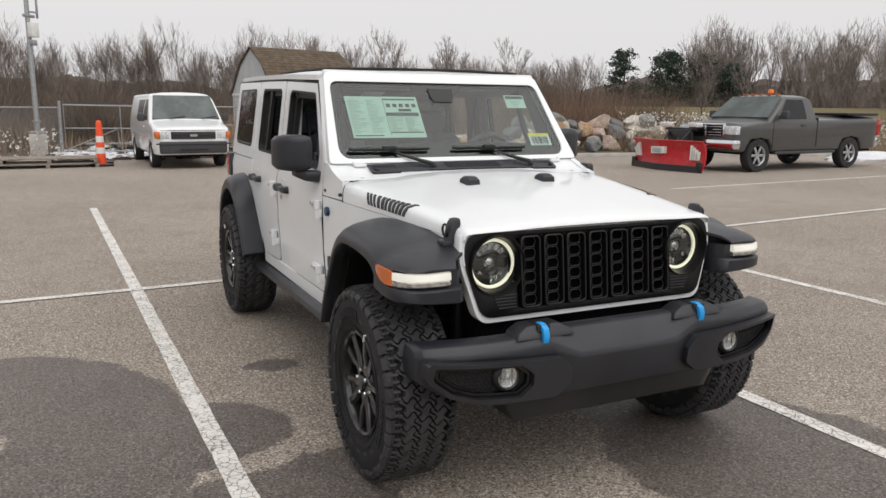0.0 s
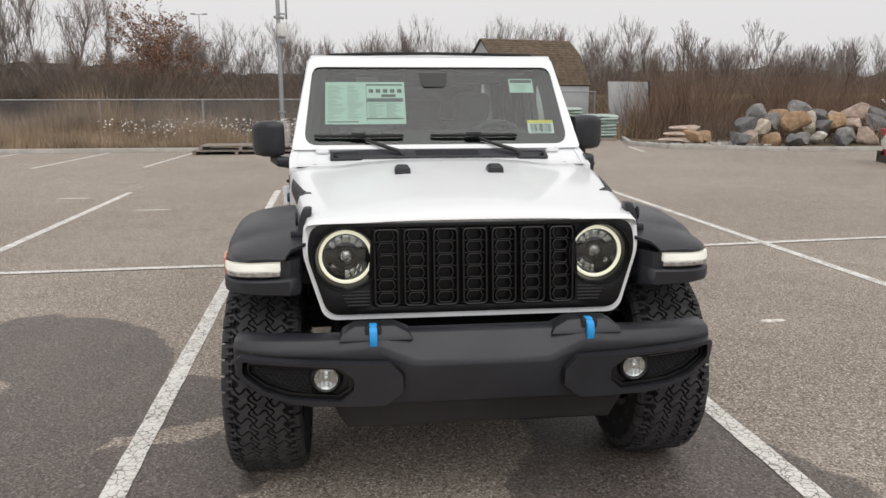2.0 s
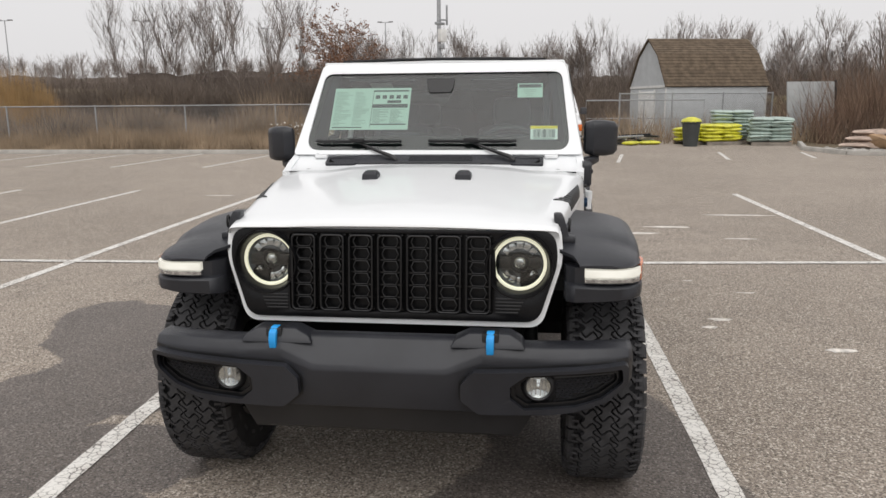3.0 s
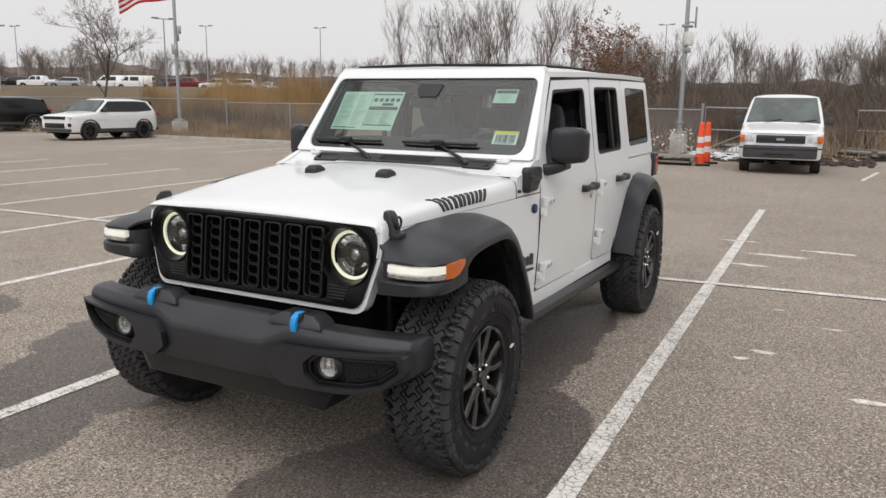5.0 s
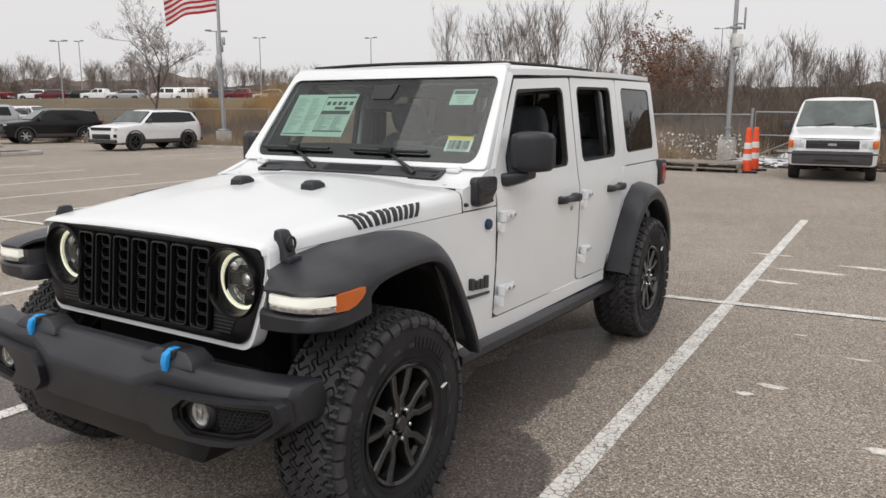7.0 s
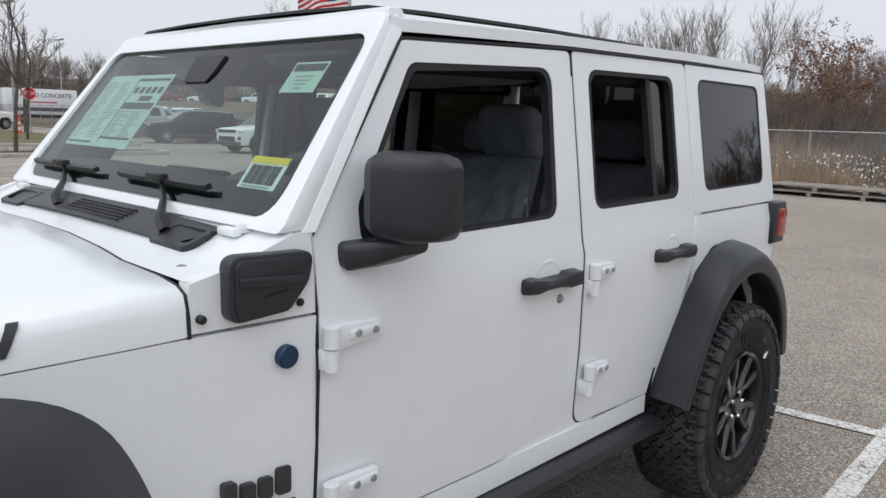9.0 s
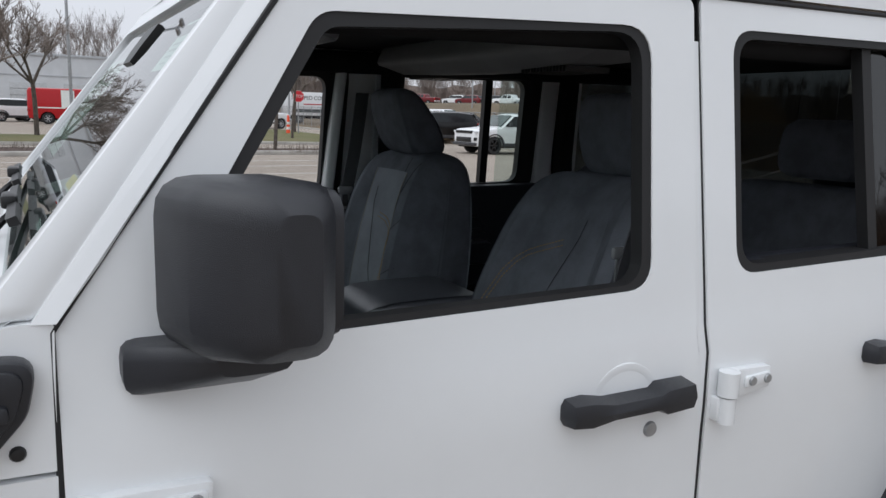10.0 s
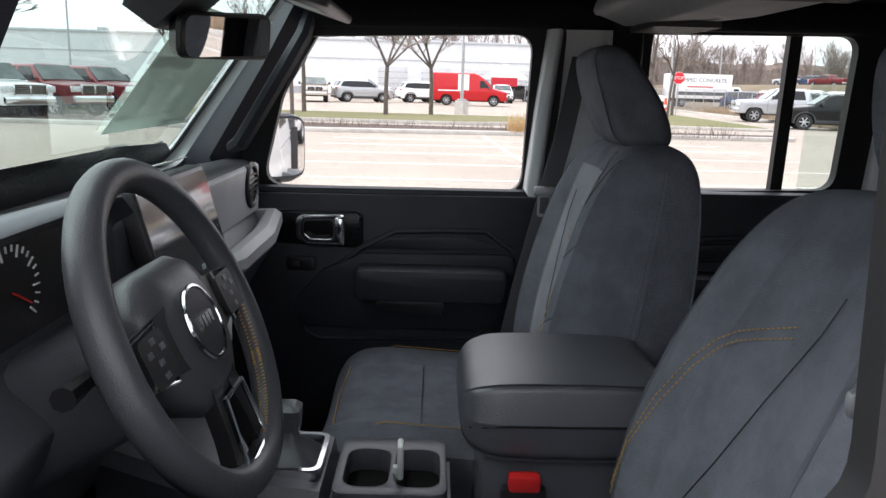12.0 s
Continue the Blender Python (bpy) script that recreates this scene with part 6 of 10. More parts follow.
        for line in (((1.24, 0.95), (1.255, 0.91), (1.29, 0.892), (1.50, 0.895), (1.69, 0.902), (1.745, 0.945), (1.778, 1.03), (1.783, 1.10)), ((1.255, 0.97), (1.30, 1.03), (1.345, 1.095), (1.40, 1.137), (1.484, 1.182), (1.60, 1.187), (1.712, 1.187), (1.779, 1.14))):
            add("card_crease", tube([(0.690, ya(a), b) for a, b in line], 0.008, 6), DOOR_TRIM)
        if s < 0:
            add("sill_roll", tube([(0.715, ya(1.07), 1.272), (0.712, ya(1.5), 1.276), (0.715, ya(1.90), 1.278)], 0.016, 8), DOOR_TRIM)

# dash
prof = [(0.93, 1.322), (1.00, 1.352), (1.07, 1.368), (1.115, 1.365), (1.142, 1.345), (1.140, 1.24), (1.165, 1.215), (1.19, 1.19), (1.175, 1.15), (1.12, 1.06), (1.06, 0.92), (0.80, 0.90), (0.80, 1.25)]
dash = part("dashboard", bevelled(loft([[(x, y, z - 0.012 * (abs(x) > 0.6)) for y, z in prof] for x in (-0.685, -0.62, -0.2, 0.16, 0.62, 0.685)]), 0.008), TRIM, CAR, "black dashboard with grey trim")
part("dash_panel", bevelled(loft([[(x, 1.138, 1.235), (x, 1.148, 1.235), (x, 1.151, 1.345), (x, 1.141, 1.352)] for x in (-0.655, -0.18)]), 0.003), TRIM_GREY, dash, "pale grey dash panel")
part("dash_shelf", tube([(-0.655, 1.12, 1.215), (-0.64, 1.185, 1.215), (-0.45, 1.205, 1.205), (-0.22, 1.20, 1.20), (-0.17, 1.18, 1.20)], [0.02, 0.026, 0.028, 0.026, 0.02], 8), TRIM_GREY, dash, "pale grey dash shelf")
for x in (-0.575, 0.60):
    part("air_vent", merge(tube_ring((x, 1.150, 1.305), (0, 1, 0), 0.047, 0.008, 28), lathe([(0.001, 1.146), (0.044, 1.146), (0.044, 1.15), (0.001, 1.15)], (x, 0, 1.305), "y", 24), *[box(x - 0.04, x + 0.04, 1.148, 1.156, 1.305 + d - 0.002, 1.305 + d + 0.002) for d in (-0.024, -0.012, 0, 0.012, 0.024)]), SATIN_BLACK, dash)
def screen_tilt(c):
    return (c.x, c.y + 0.042 - 0.26 * (c.z - 1.215), c.z)


screen = part("touch_screen", bent(prism(rrect(-0.195, 0.140, 1.215, 1.392, 0.012, 4), "y", 1.13, 1.158, 0.004), screen_tilt), SATIN_BLACK, dash, "dark glossy touch screen")
part("screen_glass", bent(prism(rrect(-0.187, 0.132, 1.224, 1.384, 0.008, 4), "y", 1.157, 1.160), screen_tilt), mat("screen_glass", (0.25, 0.25, 0.25), 0.06, metal=0.6, vary=0.0, rvar=0.0, coat=0.6, spec=0.8), screen)
for k in range(6):
    part("screen_icon", bent(box(-0.15 + 0.05 * k, -0.135 + 0.05 * k, 1.160, 1.1615, 1.234, 1.242), screen_tilt), INK_GREY, screen)
part("knob_strip", box(-0.17, 0.12, 1.15, 1.172, 1.168, 1.198, 0.006), SATIN_BLACK, dash)
for x in (-0.13, -0.08, -0.025, 0.03, 0.08):
    part("dash_knob", lathe([(0.001, 1.186), (0.011, 1.186), (0.013, 1.182), (0.013, 1.165), (0.001, 1.165)], (x, 0, 1.183), "y", 16), CHROME if abs(x + 0.025) < 0.01 else SATIN_BLACK, dash)
part("grab_bar_label", box(-0.30, -0.27, 1.168, 1.170, 1.02, 1.13, 0.0), PAPER, dash)
part("grab_bar_label_band", box(-0.30, -0.27, 1.1705, 1.172, 1.09, 1.105, 0.0), YELLOW, dash)
# instrument hood with dial
part("instrument_hood", bevelled(loft([[(x, 1.0, 1.36 + dz), (x, 1.15, 1.402 + dz), (x, 1.178, 1.394 + dz), (x, 1.145, 1.375 + dz), (x, 1.143, 1.25), (x, 1.0, 1.25)] for x, dz in ((0.18, -0.03), (0.22, 0.0), (0.53, 0.0), (0.57, -0.03))]), 0.006), TRIM, dash)
face = part("instrument_face", prism(rrect(0.21, 0.54, 1.27, 1.385, 0.02, 4), "y", 1.140, 1.148), SATIN_BLACK, dash)
for cx in (0.285, 0.445):
    for k in range(22):
        a = math.radians(220 - 260 * k / 21)
        p = Vector((cx + 0.054 * math.cos(a), 1.1495, 1.325 + 0.050 * math.sin(a)))
        d = Vector((math.cos(a), 0, math.sin(a))) * (0.007 if k % 3 else 0.013)
        part("dial_tick", tube([p - d, p], 0.0012, 4), PAPER, face)
    part("dial_needle", tube([(cx, 1.1500, 1.325), (cx - 0.035, 1.1500, 1.305)], 0.0012, 4), RED_PLASTIC, face)
# steering wheel
SC, SA = Vector((0.385, 1.310, 1.274)), Vector((0, math.cos(radians(24)), math.sin(radians(24))))
wheel = part("steering_wheel", tube_ring(SC, SA, 0.182, 0.0192, 56, 12), WHEEL_HIDE, CAR, "black leather steering wheel with tan stitching")
SU, SV = Vector((1, 0, 0)), Vector((1, 0, 0)).cross(SA)
def on_wheel(u, v, h):
    return SC + SU * u + SV * v + SA * h
rings = []
for h, w, t, b in ((-0.09, 0.05, 0.05, -0.05), (-0.05, 0.078, 0.070, -0.072), (-0.014, 0.090, 0.073, -0.082), (0.003, 0.082, 0.064, -0.075), (0.011, 0.058, 0.046, -0.054), (0.015, 0.025, 0.025, -0.025)):
    rings.append([on_wheel(p[0], p[1], h) for p in rpoly([(-w * 1.12, b * 0.55), (-w * 0.55, b * 1.12), (w * 0.55, b * 1.12), (w * 1.12, b * 0.55), (w * 1.12, t * 0.6), (w * 0.7, t * 1.12), (-w * 0.7, t * 1.12), (-w * 1.12, t * 0.6)], 0.05, 5)])
part("airbag_cover", loft(rings), WHEEL_HIDE, wheel, "", 60)
part("wheel_badge", loft([[on_wheel(0.040 * math.cos(q), 0.040 * math.sin(q), h) for q in [math.tau * k / 28 for k in range(28)]] for h in (0.008, 0.0185)]), mat("badge_dark", (0.05, 0.05, 0.055), 0.35, metal=0.5), wheel)
part("badge_ring", tube([on_wheel(0.0425 * math.cos(q), 0.0425 * math.sin(q), 0.0175) for q in [math.tau * k / 32 for k in range(32)]], 0.0028, 6, True), CHROME, wheel)
for k in range(4):
    part("badge_bar", loft([[on_wheel(-0.021 + 0.0112 * k + a, b, h) for a, b in ((0, -0.006), (0.008, -0.006), (0.008, 0.008), (0, 0.008))] for h in (0.018, 0.0208)]), CHROME, wheel)
for sg in (1, -1):
    part("spoke", loft([[on_wheel(sg * u, v + dv, h + dh) for dv, dh in ((-w, 0.0), (w, 0.0), (w * 0.8, -0.02), (-w * 0.8, -0.02))] for u, v, w, h in ((0.06, 0.005, 0.036, 0.010), (0.11, 0.006, 0.030, 0.006), (0.172, 0.006, 0.026, 0.004))]), SATIN_BLACK, wheel)
    part("spoke_trim", tube([on_wheel(sg * 0.10, 0.036, 0.010), on_wheel(sg * 0.165, 0.032, 0.008), on_wheel(sg * 0.168, -0.015, 0.008), on_wheel(sg * 0.105, -0.028, 0.010)], 0.003, 6, True), CHROME, wheel)
    pad = part("button_pad", loft([[on_wheel(sg * u, v, h) for u, v in rrect(0.095, 0.155, -0.022, 0.03, 0.01, 3)] for h in (0.006, 0.013)]), SATIN_BLACK, wheel)
    for u, v in ((0.11, 0.012), (0.14, 0.012), (0.125, 0.022), (0.125, 0.0), (0.125, -0.014)):
        part("button", loft([[on_wheel(sg * (u + a), v + b, h) for a, b in ((-0.005, -0.003), (0.005, -0.003), (0.005, 0.003), (-0.005, 0.003))] for h in (0.013, 0.0145)]), VINYL, wheel)
    part("lower_spoke", loft([[on_wheel(sg * (u + a), v, h + b) for a, b in ((-w, 0.0), (w, 0.0), (w, -0.018), (-w, -0.018))] for u, v, w, h in ((0.025, -0.06, 0.016, 0.008), (0.034, -0.12, 0.014, 0.004), (0.048, -0.172, 0.016, 0.0))]), SATIN_BLACK, wheel)
    for base in (0.15, -0.95) if sg > 0 else (math.pi - 0.15, math.pi + 0.55):
        for k in range(26):
            a = base + 0.031 * k
            p, q = 0.1652, 0.1640
            part("stitch", tube([on_wheel(p * math.cos(a), p * math.sin(a), 0.008), on_wheel(q * math.cos(a + 0.022), q * math.sin(a + 0.022), -0.003)], 0.0016, 4), THREAD, wheel)
part("spoke_trim", tube([on_wheel(-0.032, -0.085, 0.012), on_wheel(0.032, -0.085, 0.012), on_wheel(0.045, -0.165, 0.006), on_wheel(-0.045, -0.165, 0.006)], 0.0035, 6, True), CHROME, wheel)
part("steering_column", loft([[SC + SU * u + SV * v - SA * h for u, v in rrect(-w, w, -w * 1.2, w * 0.7, 0.03, 3)] for h, w in ((0.055, 0.055), (0.10, 0.07), (0.22, 0.08))]), TRIM, dash)
for sg in (1, -1):
    part("column_stalk", tube([SC - SA * 0.075 + SU * sg * 0.05, SC - SA * 0.065 + SU * sg * 0.12 + SV * 0.01, SC - SA * 0.06 + SU * sg * 0.175 + SV * 0.012], [0.011, 0.009, 0.012], 8), SATIN_BLACK, dash)

# console between the seats
console = part("centre_console", merge(loft([[(-w, y, 0.60), (w, y, 0.60), (w, y, z - 0.02), (w - 0.018, y, z), (-w + 0.018, y, z), (-w, y, z - 0.02)] for y, w, z in ((1.05, 0.13, 1.03), (1.20, 0.125, 0.975), (1.36, 0.115, 0.955), (1.388, 0.115, 0.950), (1.396, 0.115, 0.905), (1.60, 0.115, 0.905))]), box(-0.115, 0.115, 1.645, 2.02, 0.60, 1.052, 0.012)), VINYL, CAR, "black centre console")
part("console_lid", soft_loft([[(x, y, z) for x, z in rpoly([(-w, zb), (w, zb), (w + 0.008, (zb + zt) / 2), (w - 0.01, zt), (-w + 0.01, zt), (-w - 0.008, (zb + zt) / 2)], 0.02, 4)] for y, w, zb, zt in ((1.606, 0.070, 1.080, 1.104), (1.610, 0.094, 1.062, 1.120), (1.620, 0.112, 1.046, 1.133), (1.640, 0.124, 1.036, 1.143), (1.68, 0.130, 1.030, 1.150), (1.79, 0.130, 1.028, 1.152), (1.90, 0.128, 1.030, 1.149), (1.932, 0.122, 1.038, 1.138), (1.945, 0.105, 1.055, 1.116))]), VINYL, console, "padded armrest lid", 50)
part("lid_seam", tube([(0.119, 1.622, 1.078), (0.131, 1.644, 1.083), (0.138, 1.68, 1.088), (0.138, 1.90, 1.090), (0.129, 1.932, 1.088)], 0.0022, 5), SATIN_BLACK, console)
part("cup_holder", holed(rrect(-0.10, 0.10, 1.405, 1.592, 0.025, 4), [rrect(-0.055, 0.075, 1.42, 1.495, 0.03, 5), rrect(-0.055, 0.075, 1.505, 1.58, 0.03, 5)], "z", 0.904, 0.950, None, (), 0.004), VINYL, console, "black cup-holder frame")
part("cup_well", box(-0.06, 0.08, 1.41, 1.588, 0.9055, 0.9085), DARK_VOID, console)
part("shifter_gate", frame_ring(rrect(-0.07, 0.07, 1.255, 1.385, 0.02, 4), 0.010, "z", 0.955, 0.972), CHROME, console)
part("shift_boot", loft([[(x, y, z) for x, y in rrect(-w, w, 1.32 - w, 1.32 + w, w * 0.4, 4)] for z, w in ((0.958, 0.055), (0.980, 0.035), (0.992, 0.02), (1.012, 0.011), (1.014, 0.022), (1.050, 0.024), (1.058, 0.015))]), VINYL, console)
console.matrix_local = Matrix.Translation((0, 0.02, -0.042))
key = thing("car_key", pose(0.045, 1.535, 0.8675, 0, 12, 0), "silver key fob with tag standing in the cup holder", "key")
part("fob", box(-0.012, 0.012, -0.006, 0.006, 0.0, 0.055, 0.005), SATIN_BLACK, key)
part("key_blade", box(-0.013, 0.013, -0.005, 0.005, 0.05, 0.118, 0.004), PAPER, key)
part("key_tag", box(-0.030, -0.020, -0.014, 0.004, 0.0, 0.05, 0.003), PAPER, key)
part("belt_buckle", merge(box(0.150, 0.172, 1.690, 1.758, 0.82, 0.962, 0.006)), SATIN_BLACK, CAR)
part("buckle_button", box(0.149, 0.173, 1.700, 1.748, 0.956, 0.982, 0.005), RED_PLASTIC, CAR, "red seat-belt release button")


def front_seat(cx, dy=0.0, tip=0.0, recline=0.0, slim=1.0, thin=0.0):
    seat = part("front_seat", soft_loft([[(cx + dx, y, z) for dx, z in rpoly([(-w, zb), (w, zb), (w + 0.01, zt - 0.03), (w - 0.03, zt + 0.012), (w - 0.09, zt - 0.008), (0, zt - 0.012), (-w + 0.09, zt - 0.008), (-w + 0.03, zt + 0.012), (-w - 0.01, zt - 0.03)], 0.012, 2)] for y, w, zb, zt in
                ((1.325, 0.15, 0.76, 0.80), (1.338, 0.20, 0.73, 0.85), (1.37, 0.235, 0.72, 0.885), (1.44, 0.245, 0.72, 0.90), (1.60, 0.25, 0.73, 0.89), (1.80, 0.25, 0.75, 0.88), (1.92, 0.235, 0.80, 0.90))]), CLOTH, CAR, "dark grey cloth front seat with pale stitching", 60)
    part("seat_base", box(cx - 0.21, cx + 0.21, 1.37, 1.95, 0.60, 0.77, 0.02), SATIN_BLACK, seat)
    back = part("backrest", soft_loft([[(cx + dx * slim, y, z) for dx, y in rpoly([(-w, yb - thin), (-w - 0.008, (yf + yb) / 2), (-w + 0.012, yf - 0.022 * k), (-w + 0.055, yf - 0.030 * k), (-w + 0.105, yf), (0, yf + 0.008), (w - 0.105, yf), (w - 0.055, yf - 0.030 * k), (w - 0.012, yf - 0.022 * k), (w + 0.008, (yf + yb) / 2), (w, yb - thin), (0, yb + 0.012 - thin)], 0.012, 2)] for z, w, yf, yb, k in
                ((0.88, 0.225, 1.80, 2.00, 0.6), (0.93, 0.238, 1.782, 2.03, 1), (1.05, 0.243, 1.790, 2.045, 1), (1.18, 0.238, 1.817, 2.058, 1), (1.30, 0.226, 1.850, 2.062, 0.9), (1.37, 0.214, 1.874, 2.060, 0.6), (1.41, 0.200, 1.894, 2.052, 0.3), (1.434, 0.172, 1.916, 2.038, 0.1), (1.446, 0.12, 1.942, 2.02, 0.0))]), CLOTH, seat, "", 60)
    part("headrest", soft_loft([[(cx + dx * slim, y + tip, z) for dx, y in rpoly([(-w, y0), (w, y0), (w, y1 - thin), (-w, y1 - thin)], 0.045 - 0.6 * thin, 4)] for z, w, y0, y1 in ((1.436, 0.08, 1.952, 2.025), (1.444, 0.105, 1.925, 2.042), (1.470, 0.122, 1.902, 2.040), (1.52, 0.130, 1.882, 2.018), (1.57, 0.127, 1.866, 1.985), (1.605, 0.120, 1.860, 1.958), (1.622, 0.102, 1.870, 1.938), (1.630, 0.072, 1.886, 1.918))]), CLOTH, back, "", 60)
    skin_tree = BVHTree.FromPolygons([v.co for v in back.data.vertices], [tuple(p.vertices) for p in back.data.polygons])

    def lay(a, b, z, out=0.0015):
        """A point carried onto the cover of the backrest."""
        hit = skin_tree.ray_cast(Vector((cx + a, b - 0.4, z)), Vector((0, 1, 0)))
        return hit[0] - Vector((0, out, 0)) if hit[0] else Vector((cx + a, b, z))
    if cx < 0:
        levels = (0.96, 1.05, 1.14, 1.22, 1.29, 1.35, 1.39)
        part("back_insert", soft_loft([[lay(a, 1.84, z, 0.003) for a in (-0.10, -0.05, 0.0, 0.05, 0.09, 0.12, 0.135)] for z in levels], closed=False), CLOTH_LIGHT, back)
        for a in (-0.10, 0.135):
            part("seam", tube([lay(a, 1.84, z, 0.0036) for z in levels], 0.0012, 5), THREAD_GREY, back)
    for q in (-0.055, 0.055):
        part("headrest_post", tube([(cx + q, 1.99 + tip * 0.5, 1.40), (cx + q, 1.985 + tip, 1.48)], 0.006, 6), CHROME, back)
    for sg in (1, -1):
        for row, off in enumerate((0.0, 0.012) if sg * cx < 0 else ()):
            pts = [Vector((cx + sg * (a - off * 0.5), b - 0.003, z - off)) for a, b, z in ((0.205, 1.77, 0.95), (0.198, 1.77, 1.03), (0.177, 1.772, 1.108), (0.155, 1.799, 1.181), (0.135, 1.818, 1.217), (0.105, 1.83, 1.24), (0.071, 1.836, 1.255), (0.0, 1.846, 1.283 if sg < 0 else 1.262))]
            pts = [lay(v.x - cx, v.y, v.z, 0.0055) for v in pts]
            for p, q in zip(pts, pts[1:]):
                m = max(2, int((q - p).length / 0.009))
                for j in range(m):
                    part("stitch", tube([p.lerp(q, j / m), p.lerp(q, (j + 0.62) / m)], 0.0010, 4), THREAD, back)
        if sg * cx < 0:
            part("seam", tube([lay(w * (1 if cx > 0 else -1), 1.84, z, 0.0058) for w, z in ((-0.075, 0.97), (-0.014, 1.093), (0.02, 1.197), (0.05, 1.289), (0.053, 1.335))], 0.0009, 5), SATIN_BLACK, back)
        if sg * cx < 0 and cx < 0:
            for line in (((0.085, 1.43), (0.098, 1.33), (0.092, 1.20), (0.112, 1.06), (0.128, 0.94)), ((0.165, 1.42), (0.155, 1.34), (0.125, 1.24), (0.098, 1.185)), ((0.098, 1.185), (0.145, 1.215), (0.195, 1.262)), ((0.212, 1.13), (0.170, 1.105), (0.150, 1.04), (0.148, 0.95))):
                line = [(a + (c - a) * j / 5, b + (d - b) * j / 5) for (a, b), (c, d) in zip(line, line[1:]) for j in range(5)] + [line[-1]]
                part("seam", tube([lay(sg * a, 1.84, b, 0.0008) for a, b in line], 0.0010, 5), SATIN_BLACK, back, "dark sewn seam")
        part("seam", tube([(cx + sg * w, y, z) for w, y, z in ((0.215, 1.355, 0.845), (0.222, 1.38, 0.885), (0.216, 1.47, 0.914), (0.218, 1.65, 0.902), (0.22, 1.78, 0.894))], 0.0011, 5), THREAD, seat)
    part("seam", tube([(cx + q, 1.356 + abs(q) * 0.05, 0.872 + abs(q) * 0.04) for q in (-0.20, -0.1, 0, 0.1, 0.20)], 0.0011, 5), THREAD, seat)
    part("seam", tube([(cx + q, 1.54, 0.886 + max(0, abs(q) - 0.15) * 0.1) for q in (-0.16, -0.08, 0, 0.08, 0.16)], 0.0012, 5), SATIN_BLACK, seat)
    seat.matrix_local = Matrix.Translation((0, dy, 0))
    back.matrix_local = Matrix.Translation((0, 1.9, 0.9)) @ Matrix.Rotation(-recline, 4, "X") @ Matrix.Translation((0, -1.9, -0.9))
    return seat


front_seat(0.37, 0.095, 0.04, 0.15)
front_seat(-0.37, 0.025, -0.012, 0.0, 0.92, 0.022)
for cx in (0.36, -0.36):
    rb = part("rear_seat", soft_loft([[(cx + dx, y, z) for dx, y in rrect(-w, w, y0, y1, 0.04, 3)] for z, w, y0, y1 in ((0.86, 0.28, 2.72, 2.90), (0.95, 0.30, 2.70, 2.92), (1.25, 0.30, 2.80, 2.98), (1.36, 0.28, 2.84, 2.98), (1.39, 0.24, 2.87, 2.96))]), CLOTH, CAR, "dark grey cloth rear seat")
    part("headrest", soft_loft([[(cx + dx, y, z) for dx, y in rrect(-w, w, y0, y1, 0.035, 3)] for z, w, y0, y1 in ((1.41, 0.10, 2.88, 2.96), (1.44, 0.13, 2.86, 2.97), (1.54, 0.13, 2.87, 2.97), (1.575, 0.10, 2.89, 2.95))]), CLOTH, rb)
    part("rear_cushion", box(cx - 0.30, cx + 0.30, 2.28, 2.76, 0.70, 0.90, 0.05), CLOTH, rb)
# seat belts on the pillars
BELT = mat("woven_belt", (0.075, 0.077, 0.084), 0.55, vary=0.1, grain=700, bump=0.5)
for s, oy, ox in ((1, 0.115, 0.045), (-1, 0.020, 0.0)):
    belt = part("seat_belt", loft([[(s * (x + ox), y + oy - 0.022, z), (s * (x + ox), y + oy + 0.022, z), (s * (x + ox + 0.003), y + oy + 0.022, z), (s * (x + ox + 0.003), y + oy - 0.022, z)] for x, y, z in ((0.630, 1.895, 1.62), (0.618, 1.880, 1.54), (0.610, 1.858, 1.42), (0.60, 1.826, 1.285), (0.60, 1.775, 1.06), (0.62, 1.73, 0.80))]), BELT, CAR, "black seat belt with steel tongue")
    tongue = merge(frame_ring(rrect(1.805 + oy, 1.837 + oy, 1.245, 1.300, 0.008, 3), 0.008, "x", 0.588 + ox, 0.593 + ox), box(0.585 + ox, 0.597 + ox, 1.795 + oy, 1.847 + oy, 1.295, 1.318, 0.005))
    part("belt_tongue", tongue if s > 0 else mirrored(tongue), STEEL, belt)
# overhead: sound bar, visors, mirror, camera box
bar = part("overhead_bar", loft([[(x, y, z) for y, z in rpoly([(1.93, 1.76), (1.90, 1.70), (1.96, zb), (2.12, zb + 0.01), (2.20, 1.70), (2.20, 1.76)], 0.02, 3)] for x, zb in ((-0.50, 1.70), (-0.42, 1.675), (-0.15, 1.665), (0.15, 1.665), (0.42, 1.675), (0.50, 1.70))]), mat("bar_grey", (0.24, 0.24, 0.25), 0.6, vary=0.08, grain=500, bump=0.2), CAR, "grey overhead speaker bar")
for cx in (-0.30, 0.30):
    part("speaker_grille", merge(*[box(cx - 0.085 + 0.012 * k, cx - 0.081 + 0.012 * k, 1.965, 2.085, 1.660, 1.672) for k in range(15)]), SATIN_BLACK, bar)
for cx, up in ((0.36, 0), (-0.36, 0)):
    visor = part("sun_visor", prism(rrect(cx - 0.20, cx + 0.20, 0.0, 0.15, 0.03, 4), "z", -0.009, 0.009, 0.006), TRIM, CAR, "black sun visor")
    visor.matrix_local = pose(0, 1.245, 1.722, -17, 0, 0)
    if cx < 0:
        part("visor_label", box(cx - 0.08, cx + 0.05, 0.04, 0.11, -0.0115, -0.0095), PAPER, visor)
